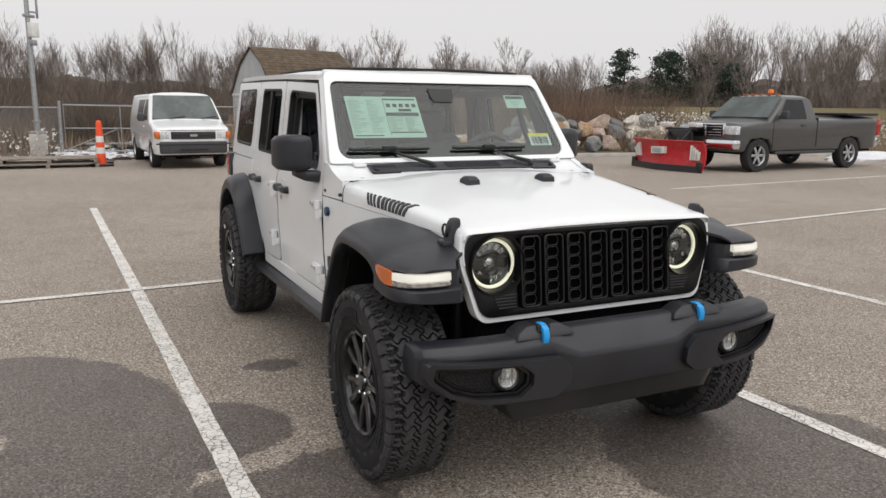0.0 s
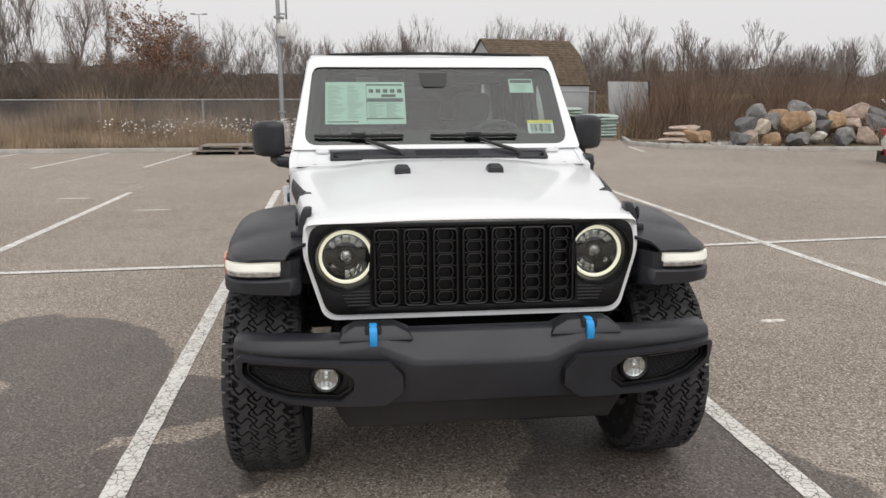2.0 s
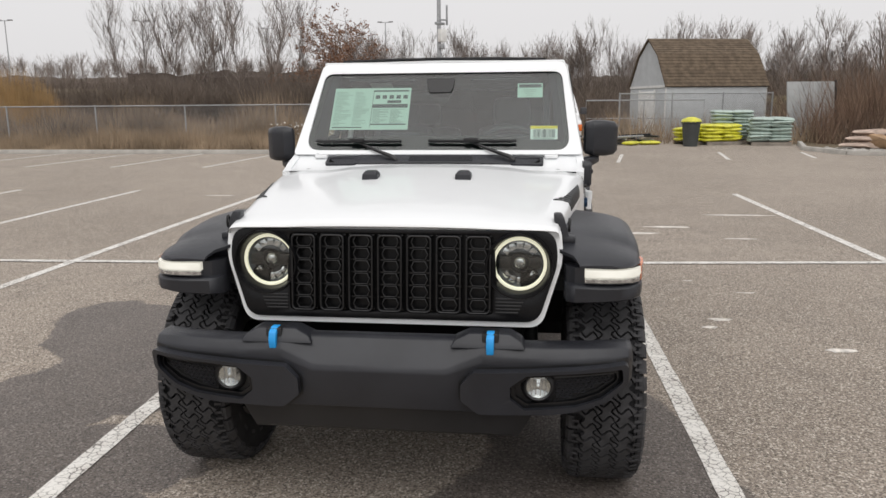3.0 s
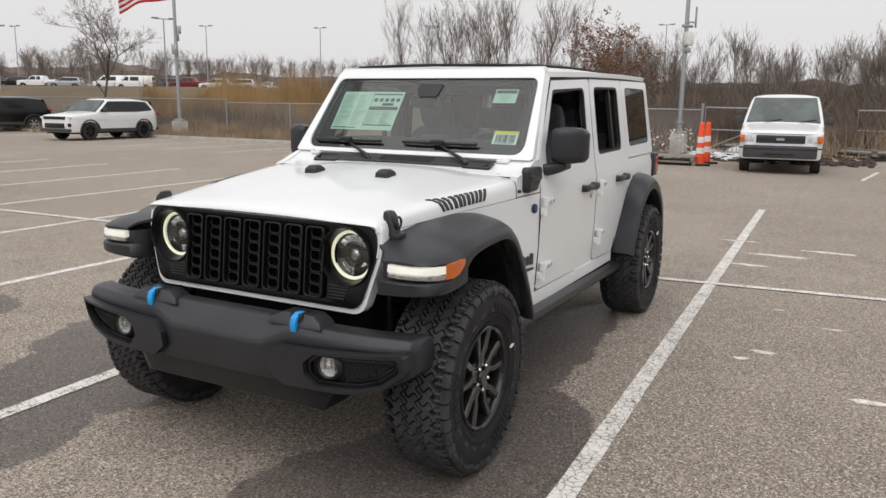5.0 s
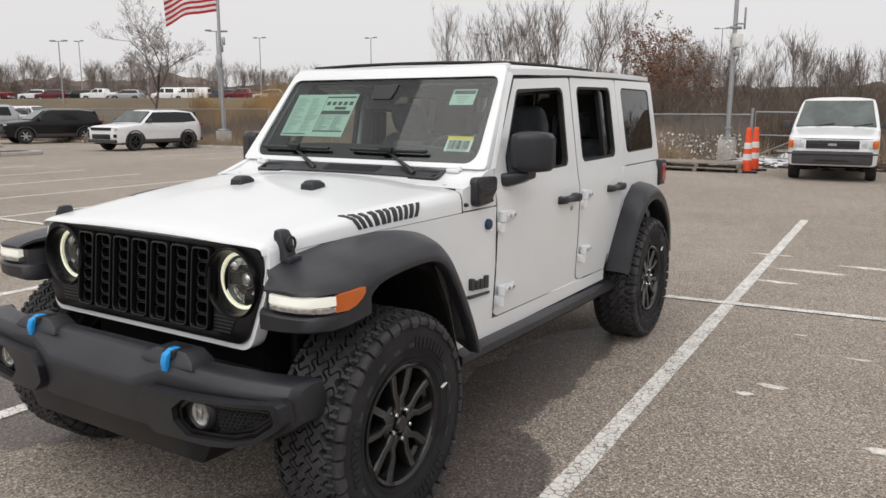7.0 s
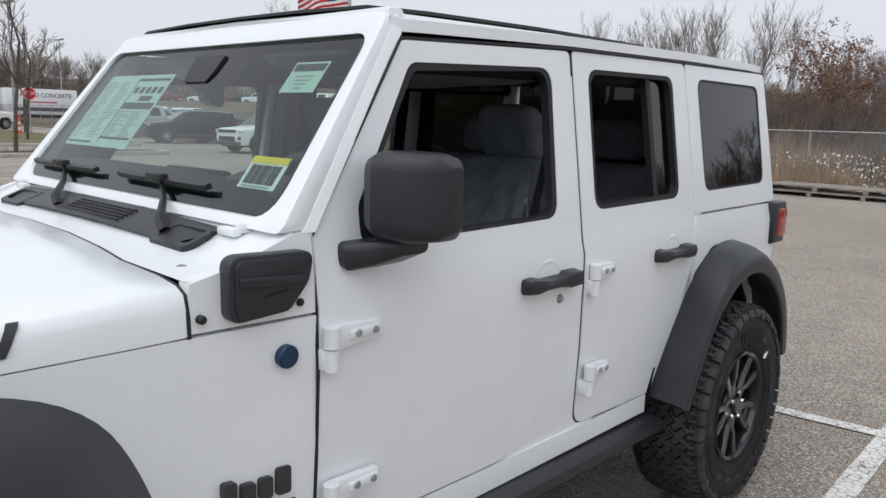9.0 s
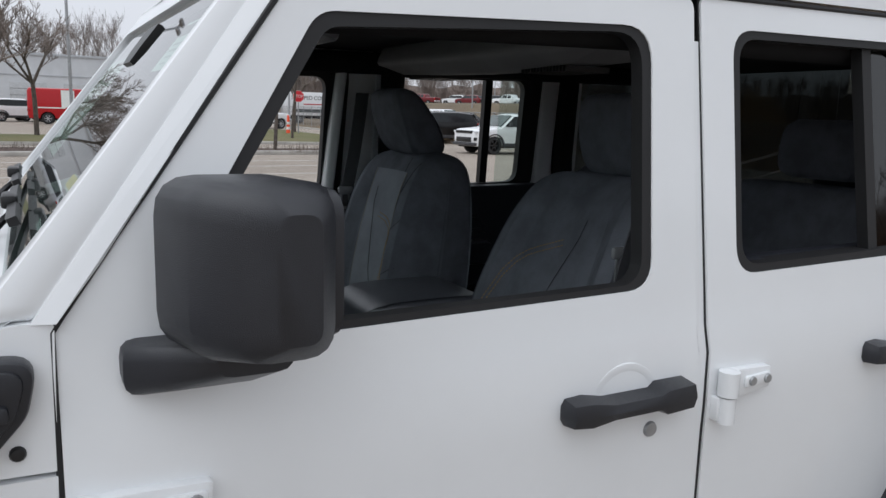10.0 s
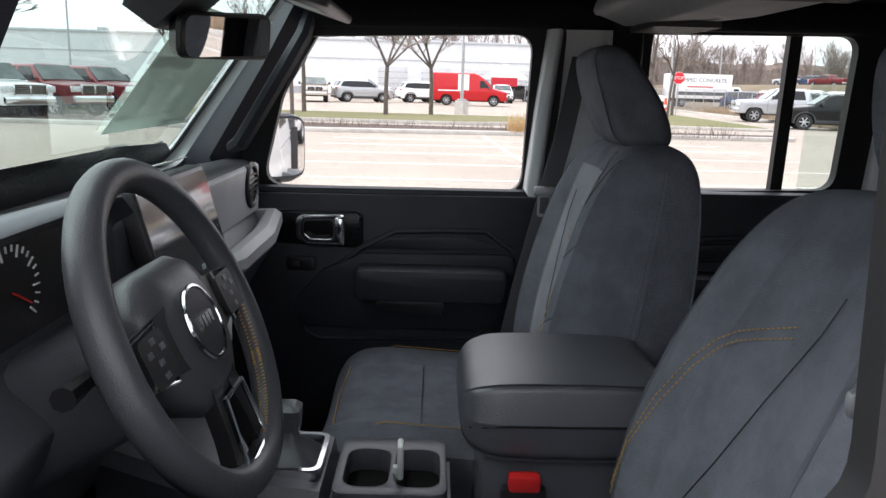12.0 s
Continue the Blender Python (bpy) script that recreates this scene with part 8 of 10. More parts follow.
# snow plough in front of the truck
plough = thing("snow_plough", pose(12.38, 13.12, 0, 0, 0, -93) @ Matrix.Scale(1.06, 4), "red snow plough blade with black frame on the truck's nose", "snow plough")
PL_RED = mat("plough_red", (0.50, 0.012, 0.018), 0.4, vary=0.12, dirt=((0.25, 0.2, 0.18), 0.4))
for s, x0, x1, y0, y1 in ((-1, -1.35, 0.0, 0.12, -0.16), (1, 0.0, 1.35, -0.16, 0.12)):
    rings = []
    for x, yy in ((x0, y0), (x1, y1)):
        rings.append([(x, yy + q, z) for q, z in ((-0.06, 0.04), (0.02, 0.18), (0.05, 0.42), (0.02, 0.62), (-0.08, 0.76), (-0.04, 0.77), (0.06, 0.64), (0.09, 0.42), (0.06, 0.18), (-0.02, 0.04))])
    blade = part("blade", loft(rings), PL_RED, plough, "red painted blade")
    part("blade_edge", loft([[(x, yy - 0.09, 0.0), (x, yy - 0.07, 0.16), (x, yy - 0.04, 0.16), (x, yy - 0.05, 0.0)] for x, yy in ((x0, y0), (x1, y1))]), SATIN_BLACK, plough)
    part("blade_foot", box(x0 if s < 0 else x1 - 0.16, x0 + 0.16 if s < 0 else x1, 0.02, 0.10, 0.0, 0.26, 0.01), SATIN_BLACK, plough)
    for k in range(4):
        xx = s * (0.98 + 0.07 * k)
        yy = -0.16 + 0.28 * (abs(xx) / 1.35)
        part("blade_stripe", loft([[(xx - 0.015, yy - 0.025, 0.30), (xx + 0.015, yy - 0.025, 0.30), (xx + s * 0.05 + 0.015, yy - 0.06, 0.66 - 0.05 * k), (xx + s * 0.05 - 0.015, yy - 0.06, 0.66 - 0.05 * k)], [(xx - 0.015, yy + 0.04, 0.30), (xx + 0.015, yy + 0.04, 0.30), (xx + s * 0.05 + 0.015, yy + 0.02, 0.66 - 0.05 * k), (xx + s * 0.05 - 0.015, yy + 0.02, 0.66 - 0.05 * k)]]), PAPER, plough)
part("blade_plate", loft([[(-0.30, -0.16, 0.40), (0.20, -0.16, 0.42), (0.22, -0.19, 0.60), (-0.28, -0.19, 0.58)], [(-0.30, -0.02, 0.40), (0.20, -0.02, 0.42), (0.22, -0.02, 0.60), (-0.28, -0.02, 0.58)]]), PAPER, plough, "white plate with unreadable print")
for k in range(3):
    part("print_bar", box(-0.22, 0.12, -0.205, -0.19, 0.455 + 0.04 * k, 0.47 + 0.04 * k), INK_GREY, plough)
part("lift_frame", merge(box(-0.42, -0.34, 0.1, 0.55, 0.35, 0.45, 0.01), box(0.34, 0.42, 0.1, 0.55, 0.35, 0.45, 0.01), box(-0.45, 0.45, 0.45, 0.55, 0.30, 1.02, 0.02), tube([(-0.42, 0.5, 1.0), (-0.3, 0.15, 0.6)], 0.035, 8), tube([(0.42, 0.5, 1.0), (0.3, 0.15, 0.6)], 0.035, 8), tube([(0, 0.5, 0.8), (0, 0.1, 0.4)], 0.05, 8), box(-0.60, 0.60, 0.50, 0.58, 1.0, 1.06, 0.01)), SATIN_BLACK, plough)
for s in (1, -1):
    part("plough_lamp", box(s * 0.55 - 0.16, s * 0.55 + 0.16, 0.38, 0.60, 1.08, 1.20, 0.03), V_HEAD, plough)

suv(pose(-25.2, 18.7, 0, 0, 0, 3) @ Matrix.Scale(0.93, 4), "white suv with black wheels parked nose out", PAINTS["white"], rim=RIM_BLACK)
suv(pose(-34.6, 20.1, 0, 0, 0, -14) @ Matrix.Scale(0.95, 4), "black suv with silver wheels, clean and glossy", PAINTS["black"])
pickup(pose(-42.5, 21.5, 0, 0, 0, -10), "silver grey pickup truck beside a black suv", PAINTS["silver"], crew=True)
# red high-roofed van and the lot by the long building
rv = vehicle("cargo_van", pose(-60.5, 4.2, 0, 0, 0, 176), "red high-roofed panel van with a white side patch", "van", PAINTS["red"],
             [(-3.0, 0.40), (-3.05, 0.72), (-2.98, 1.15), (-1.95, 1.38), (-1.25, 2.10), (-0.75, 2.42), (-0.40, 2.55), (2.90, 2.55), (3.0, 2.40), (3.03, 0.6), (2.98, 0.40)],
             2.03, 1.30, 0.10, (-1.95, 1.75), 0.40, [[(-1.62, 1.42), (-0.85, 1.38), (-0.85, 1.95), (-1.15, 1.95)]], ((-1.90, 1.41), (-1.30, 2.04)), None, None, None, "", 0.4)
for s in (1, -1):
    part("side_patch", box(min(s * 0.95, s * 1.03), max(s * 0.95, s * 1.03), 0.0, 0.85, 1.2, 2.40), PAPER, rv, "white patch on the van's side")
    part("side_stripe", box(min(s * 0.95, s * 1.025), max(s * 0.95, s * 1.025), 0.6, 2.4, 1.12, 1.20), PAPER, rv)
# box truck with lettering
bt = thing("box_truck", pose(-84, 32.0, 0, 0, 0, 178), "white box truck lettered along its box side", "truck")
part("box_body", box(-1.2, 1.2, -1.6, 5.2, 0.9, 3.5, 0.04), PAINTS["white"], bt)
part("cab", bent(prism(rpoly([(-4.0, 0.55), (-4.05, 1.15), (-3.1, 1.35), (-2.5, 2.2), (-1.7, 2.25), (-1.7, 0.55)], 0.08, 3), "x", -1.05, 1.05, 0.04), lambda c: c), PAINTS["white"], bt)
part("side_window", merge(prism(rpoly([(-2.85, 1.42), (-1.9, 1.40), (-1.9, 2.05), (-2.4, 2.05)], 0.04, 3), "x", -1.06, -1.0), prism(rpoly([(-2.85, 1.42), (-1.9, 1.40), (-1.9, 2.05), (-2.4, 2.05)], 0.04, 3), "x", 1.0, 1.06)), V_GLASS, bt)
part("chassis", box(-0.5, 0.5, -1.8, 5.1, 0.55, 0.9), DARK_VOID, bt)
for y in (-3.0, 3.6):
    for s in (1, -1):
        road_wheel(bt, 0.95, y, 0.45, 0.28, V_RIM, s)
FACE = pose(-1.215, 1.8, 2.85, 90, 0, -90)
words("STAMPED CONCRETE", 0.62, 0.01, FACE, INK, bt, "lettering", 5.6)
part("print_bar", box(-1.225, -1.2, 0.4, 3.2, 2.1, 2.22), mat("red_print", (0.5, 0.05, 0.05), 0.6), bt)
part("print_bar", box(-1.225, -1.2, -0.9, 4.3, 1.25, 1.62), INK, bt)

# rows of parked cars further off
protos = {
    "suv_silver": suv(pose(-72, -22, 0, 0, 0, 100), "silver suv in a row of parked cars", PAINTS["silver"], "parked cars"),
    "suv_maroon": suv(pose(-64, 31, 0, 0, 0, 150), "dark red suv in a row of parked cars", PAINTS["maroon"], "parked cars"),
    "suv_blue": suv(pose(-62, 34, 0, 0, 0, 150), "dark blue suv in a row of parked cars", PAINTS["blue"], "parked cars"),
    "suv_white": suv(pose(-75, 8, 0, 0, 0, 90), "white suv in a row of parked cars", PAINTS["white"], "parked cars"),
    "suv_black": suv(pose(-60, 37, 0, 0, 0, 150), "black suv in a row of parked cars", PAINTS["black"], "parked cars"),
    "pick_white": pickup(pose(-25.6, -14.2, 0, 0, 0, 152), "white crew-cab pickup truck seen from behind", PAINTS["white"], "parked cars", True),
    "pick_orange": pickup(pose(-58, -12.6, 0, 0, 0, 95), "orange pickup truck by the lawn", PAINTS["orange"], "parked cars", True),
    "pick_tan": pickup(pose(-60, -8.0, 0, 0, 0, 100), "tan pickup truck by the lawn", PAINTS["tan"], "parked cars", True),
    "pick_maroon": pickup(pose(-31.5, -13.0, 0, 0, 0, 160), "dark red pickup truck in a row", PAINTS["maroon"], "parked cars", True),
    "van_white": cargo_van(pose(-70, 36, 0, 0, 0, 140), "white panel van in a row of parked vehicles", PAINTS["white"], "parked cars"),
}
for key, x, y, rz in (("pick_maroon", -28.6, -13.6, 156), ("suv_black", -22.4, -15.6, 152), ("pick_white", -71, -5.5, 175), ("suv_silver", -62, -4.4, 200), ("suv_white", -66, 0.6, 195), ("suv_maroon", -69, 2.2, 195),
                      ("pick_white", -58, 16.5, 200), ("suv_maroon", -78, 36, 165), ("suv_blue", -66, 29.0, 140), ("suv_black", -57, 30.0, 140), ("van_white", -82, 40.5, 100), ("van_white", -76, 43.0, 100), ("pick_white", -74, 34, 150),
                      ("suv_silver", -84, 14.0, 120), ("suv_maroon", -83, 16.2, 120), ("suv_silver", -82, 18.5, 120), ("pick_white", -79, 21.0, 120), ("suv_black", -84, 11.5, 120),
                      ("suv_silver", -85, -34, 90), ("suv_black", -82, -37, 90), ("pick_white", -80, -40, 90), ("suv_silver", -76, -19.5, 100), ("suv_black", -78, -17, 100), ("pick_orange", -63, -13.2, 95)):
    copy_thing(protos[key], pose(x, y, 0, 0, 0, rz))
# raised lot behind the fence, with rows of parked vehicles on it
rnd = random.Random(17)
KINDS = ["van_white", "suv_silver", "suv_black", "pick_white", "suv_maroon", "suv_white", "suv_blue", "pick_tan", "suv_silver", "suv_black", "suv_white", "pick_maroon"]
for row_, (x0, y0, x1, y1, n) in enumerate(((-128, 60, -76, 82, 16), (-132, 76, -84, 104, 15))):
    for k in range(n):
        f = k / (n - 1)
        if row_ == 0 and k in (3, 9):
            continue
        key = "van_white" if (row_ == 0 and k in (10, 11)) or (row_ == 1 and k in (9, 12)) else KINDS[1 + (k * 5 + row_ * 3) % 11]
        copy_thing(protos[key], pose(x0 + (x1 - x0) * f, y0 + (y1 - y0) * f + rnd.uniform(-0.6, 0.6), RAISED, 0, 0, (25 if row_ else -60) + rnd.uniform(-5, 5)))

# ---------------------------------------------------------------- yard: poles, fence, shed, stores
ORANGE = mat("cone_orange", (0.85, 0.085, 0.02), 0.5, vary=0.1, dirt=((0.35, 0.15, 0.1), 0.3))
WHITE_BAND = mat("white_band", (0.75, 0.75, 0.73), 0.5, vary=0.08)
WEATHERED = mat("weathered_wood", (0.24, 0.21, 0.18), 0.9, vary=0.25, scale=5, grain=80, bump=0.5)
SIDING = mat("grey_siding", (0.50, 0.52, 0.53), 0.8, vary=0.06, scale=3)
SHINGLE = mat("brown_shingle", (0.115, 0.085, 0.058), 0.95, vary=0.3, scale=4, grain=50, bump=0.8)
BARK = mat("bark", (0.105, 0.088, 0.075), 0.95, vary=0.3, scale=6, grain=60, bump=0.6)
TWIG = mat("twig_brown", (0.235, 0.198, 0.176), 0.95, vary=0.25, scale=0.4)
LEAF = mat("dead_leaf", (0.23, 0.115, 0.065), 0.8, vary=0.35, scale=3)


def light_pole(m, h, label, top=2):
    p = thing("light_pole", m, label, "light pole")
    part("pole_base", lathe([(0.001, 0.0), (0.36, 0.0), (0.36, 0.66), (0.33, 0.70), (0.001, 0.70)], (0, 0, 0), "z", 4), CONCRETE, p, "square concrete footing")
    part("base_plate", box(-0.2, 0.2, -0.2, 0.2, 0.70, 0.78, 0.02), STEEL, p)
    part("shaft", loft([[(r * math.cos(q), r * math.sin(q), z) for q in [math.tau * k / 12 for k in range(12)]] for z, r in ((0.72, 0.085), (h, 0.055))]), STEEL, p)
    part("collar", box(-0.095, 0.095, -0.095, 0.095, 1.05, 1.12, 0.01), STEEL, p)
    if top:
        part("cross_arm", box(-0.75, 0.75, -0.04, 0.04, h - 0.05, h + 0.03), STEEL, p)
        for s in (1, -1):
            part("lamp_head", box(s * 0.75 - 0.28, s * 0.75 + 0.28, -0.18, 0.18, h - 0.02, h + 0.12, 0.03), mat("lamp_grey", (0.3, 0.3, 0.31), 0.5), p)
    return p


POLE = light_pole(pose(-3.09, 24.95, 0, 0, 0, 45), 9.0, "grey steel light pole with a box and camera on concrete footing")
part("control_box", box(-0.13, 0.13, -0.30, -0.08, 3.70, 4.15, 0.02), WHITE_BAND, POLE, "white control box")
part("junction_box", box(-0.08, 0.08, -0.24, -0.08, 3.45, 3.62, 0.02), STEEL, POLE)
part("antenna_arm", box(-0.05, 0.30, -0.12, -0.07, 4.45, 4.50), STEEL, POLE)
part("antenna", box(0.26, 0.31, -0.13, -0.07, 4.3, 5.0, 0.01), STEEL, POLE)
part("cross_tube", tube([(-0.2, -0.05, 4.35), (0.2, -0.05, 4.35)], 0.05, 8), STEEL, POLE)


def cone(m, h=1.05):
    c = thing("traffic_cone", m, "tall orange traffic cone with white bands and black base", "traffic cone", "cones by the van")
    part("foot", prism(rrect(-0.25, 0.25, -0.25, 0.25, 0.06, 3), "z", 0.0, 0.06, 0.01), SATIN_BLACK, c)
    part("cone_body", lathe([(0.135, 0.05), (0.125, 0.12), (0.075, h - 0.1), (0.062, h - 0.02), (0.045, h), (0.001, h)], (0, 0, 0), "z", 22), ORANGE, c)
    for z0, z1 in ((0.34, 0.50), (0.64, 0.80)):
        rad = lambda z: 0.125 + (0.075 - 0.125) * (z - 0.12) / (h - 0.22) + 0.004
        part("band", lathe([(rad(z0) - 0.01, z0), (rad(z0), z0), (rad(z1), z1), (rad(z1) - 0.01, z1)], (0, 0, 0), "z", 22), WHITE_BAND, c)
    return c


cone0 = cone(pose(-1.42, 19.45, 0, 0, 0, 20), 1.2)
copy_thing(cone0, pose(-1.40, 20.4, 0, 0, 0, 50))
copy_thing(cone0, pose(-41.5, 7.6, 0, 0, 0, 0))
copy_thing(cone0, pose(-44.0, 15.0, 0, 0, 0, 0))

# stacked boards on the kerb by the pole
for k, (x, y, z, w, rz) in enumerate(((-3.3, 19.65, 0.0, 3.6, 2), (-3.2, 19.7, 0.13, 3.4, -1))):
    pallet = thing("timber_skid", pose(x, y, z, 0, 0, rz), "weathered grey timber skid lying by the kerb", "pallet", "timber skids")
    for j in range(6):
        part("plank", box(-w / 2, w / 2, -0.58 + 0.2 * j, -0.41 + 0.2 * j, 0.09, 0.125, 0.004), WEATHERED, pallet)
    for j in range(4):
        part("bearer", box(-w / 2 + (w - 0.1) * j / 3, -w / 2 + 0.1 + (w - 0.1) * j / 3, -0.58, 0.58, 0.0, 0.088, 0.004), WEATHERED, pallet)


def chain_mesh_material():
    m, nt, b, out = nodes_of("chain_link_wire")
    geo = nt.nodes.new("ShaderNodeTexCoord").outputs["UV"]
    sep = nt.nodes.new("ShaderNodeSeparateXYZ")
    nt.links.new(geo, sep.inputs[0])
    waves = []
    for sg in (1, -1):
        d = math_node(nt, "ADD", sep.outputs["X"], math_node(nt, "MULTIPLY", sep.outputs["Y"], sg))
        fr = math_node(nt, "FRACT", math_node(nt, "MULTIPLY", d, 11.0))
        waves.append(math_node(nt, "LESS_THAN", math_node(nt, "ABSOLUTE", math_node(nt, "SUBTRACT", fr, 0.5)), 0.055))
    wire = math_node(nt, "MAXIMUM", waves[0], waves[1])
    tr, mx = nt.nodes.new("ShaderNodeBsdfTransparent"), nt.nodes.new("ShaderNodeMixShader")
    b.inputs["Base Color"].default_value, b.inputs["Metallic"].default_value, b.inputs["Roughness"].default_value = (0.30, 0.30, 0.31, 1), 0.5, 0.5
    nt.links.new(wire, mx.inputs[0])
    nt.links.new(tr.outputs[0], mx.inputs[1])
    nt.links.new(b.outputs[0], mx.inputs[2])
    nt.links.new(mx.outputs[0], out.inputs["Surface"])
    return m


WIRE = chain_mesh_material()


def fence(a, b, h=1.85, step=3.0, label="galvanised chain-link fence with posts and top rail"):
    a, b = Vector((*a, 0)), Vector((*b, 0))
    L = (b - a).length
    ang = math.degrees(math.atan2(b.y - a.y, b.x - a.x))
    f = thing("chain_link_fence", pose(a.x, a.y, -0.02, 0, 0, ang), label, "fence", "yard fence")
    n = max(1, round(L / step))
    for k in range(n + 1):
        part("fence_post", tube([(L * k / n, 0, 0), (L * k / n, 0, h + 0.04)], 0.032, 8), STEEL, f)
    part("top_rail", tube([(0, 0, h), (L, 0, h)], 0.022, 6), STEEL, f)
    bm = bmesh.new()
    uv = bm.loops.layers.uv.new("UVMap")
    fc = bm.faces.new([bm.verts.new(p) for p in ((0, 0.03, 0.03), (L, 0.03, 0.03), (L, 0.03, h), (0, 0.03, h))])
    for lp, q in zip(fc.loops, ((0, 0), (L, 0), (L, h), (0, h))):
        lp[uv].uv = q
    part("wire_mesh", bm, WIRE, f, "", 0)
    return f


fence((-150, 30), (-62, 25.2))
fence((-62, 25.2), (-23, 23.6), 1.7)
fence((-23, 23.6), (-2.45, 25.4), 1.55, 3.4)
fence((3.6, 27.2), (9.9, 29.6), 1.85, 2.1)
# open gate leaf
gate = thing("gate_leaf", pose(-2.3, 25.3, 0, 0, 0, -20), "open chain-link gate leaf with pipe frame", "gate")
part("gate_frame", merge(tube([(0, 0, 0.12), (3.6, 0, 0.12), (3.6, 0, 1.58), (0, 0, 1.62)], 0.028, 6, True), tube([(0, 0, 0.86), (3.6, 0, 0.86)], 0.02, 6), tube([(0, 0, 0.14), (1.7, 0, 0.85)], 0.016, 6), tube([(1.8, 0, 0.12), (1.8, 0, 1.59)], 0.018, 6)), STEEL, gate)
part("hinge_post", tube([(-0.12, 0, 0), (-0.12, 0, 1.75)], 0.05, 8), STEEL, gate)
gate2 = thing("gate_leaf", pose(7.0, 28.4, 0, 0, 0, 172), "open chain-link gate leaf with pipe frame", "gate")
part("gate_frame", merge(tube([(0, 0, 0.12), (4.6, 0, 0.12), (4.6, 0, 1.58), (0, 0, 1.58)], 0.028, 6, True), tube([(0, 0, 0.86), (4.6, 0, 0.86)], 0.02, 6), tube([(2.3, 0, 0.12), (2.3, 0, 1.58)], 0.018, 6)), STEEL, gate2)

# shed with a gambrel roof
shed = thing("garden_shed", pose(7.4, 32.4, 0, 0, 0, 16), "grey shed with a brown shingled gambrel roof", "shed")
HW, HD, WH = 2.25, 1.9, 2.15
part("shed_wall", box(-HW, HW, -HD, HD, 0.0, WH, 0.01), SIDING, shed)
gam = [(-HD - 0.05, WH - 0.05), (-HD * 0.52, 3.45), (0.0, 4.15), (HD * 0.52, 3.45), (HD + 0.05, WH - 0.05)]
part("gable", prism(gam, "x", -HW, HW), SIDING, shed)
for (a, b) in zip(gam, gam[1:]):
    d = Vector((b[0] - a[0], b[1] - a[1]))
    n = Vector((-d.y, d.x)).normalized()
    if n.y < 0:
        n = -n
    rows = max(3, int(d.length / 0.16))
    slope = part("roof_slope", loft([[(x, a[0], a[1]), (x, b[0], b[1]), (x, b[0] + n.x * 0.05, b[1] + n.y * 0.05), (x, a[0] + n.x * 0.05, a[1] + n.y * 0.05)] for x in (-HW - 0.08, HW + 0.08)]), SHINGLE, shed)
    for k in range(rows):
        p, q = Vector(a) + d * (k / rows), Vector(a) + d * ((k + 1.08) / rows)
        up = 1 if abs(b[1]) > abs(a[1]) else -1
        o0, o1 = (0.066, 0.052) if b[1] > a[1] else (0.052, 0.066)
        part("shingle_course", loft([[(x, p.x + n.x * 0.045, p.y + n.y * 0.045), (x, q.x + n.x * 0.045, q.y + n.y * 0.045), (x, q.x + n.x * o1, q.y + n.y * o1), (x, p.x + n.x * o0, p.y + n.y * o0)] for x in (-HW - 0.085, HW + 0.085)]), SHINGLE, shed)
part("shed_door", merge(box(-HW - 0.03, -HW, -0.8, 0.8, 0.1, 1.95, 0.01), box(-HW - 0.045, -HW, -0.04, 0.04, 0.1, 1.95), box(-HW - 0.045, -HW, -0.85, -0.75, 0.1, 2.0), box(-HW - 0.045, -HW, 0.75, 0.85, 0.1, 2.0)), WHITE_BAND, shed, "white double shed door")
part("belt_trim", box(-HW - 0.03, -HW + 0.01, -HD, HD, WH - 0.06, WH + 0.04), WHITE_BAND, shed)
for s in (1, -1):
    part("corner_trim", box(min(s * HW, s * (HW + 0.02)), max(s * HW, s * (HW + 0.02)), -HD - 0.02, -HD + 0.1, 0, WH), WHITE_BAND, shed)

# board leaning by the fence, stacks of bagged salt, bin, oddments
panel = thing("leaning_board", pose(11.0, 28.0, 0, -8, 0, 14), "large grey plywood board leaning upright", "board")
part("sheet", box(-1.0, 1.0, -0.03, 0.03, 0.0, 2.25, 0.005), mat("grey_board", (0.36, 0.37, 0.37), 0.8, vary=0.1, scale=2), panel)
part("frame_bar", merge(box(0.94, 1.02, -0.06, 0.0, 0.0, 2.3), tube([(0.3, -0.1, 0.2), (0.75, -0.08, 0.75), (0.72, -0.08, 0.85)], 0.03, 6)), SATIN_BLACK, panel)
BAG_GREY, BAG_YELLOW = mat("grey_green_bag", (0.36, 0.44, 0.40), 0.4, vary=0.15, scale=6, coat=0.3), mat("yellow_bag", (0.62, 0.60, 0.05), 0.4, vary=0.2, scale=5, coat=0.3)


def bag_mesh(name, w, d, h, material, seed):
    rnd = random.Random(seed)
    rings = []
    for x, k in ((-w / 2, 0.25), (-w * 0.46, 0.7), (-w * 0.3, 1.0), (0, 1.06), (w * 0.3, 1.0), (w * 0.46, 0.7), (w / 2, 0.25)):
        rings.append([(x, d / 2 * math.cos(q) * (0.85 + 0.15 * k) + rnd.uniform(-0.01, 0.01), h / 2 + h / 2 * k * math.sin(q) * (1 if math.sin(q) > 0 else 0.98)) for q in [math.tau * j / 12 for j in range(12)]])
    return mesh_of(name, loft(rings), material, 60)


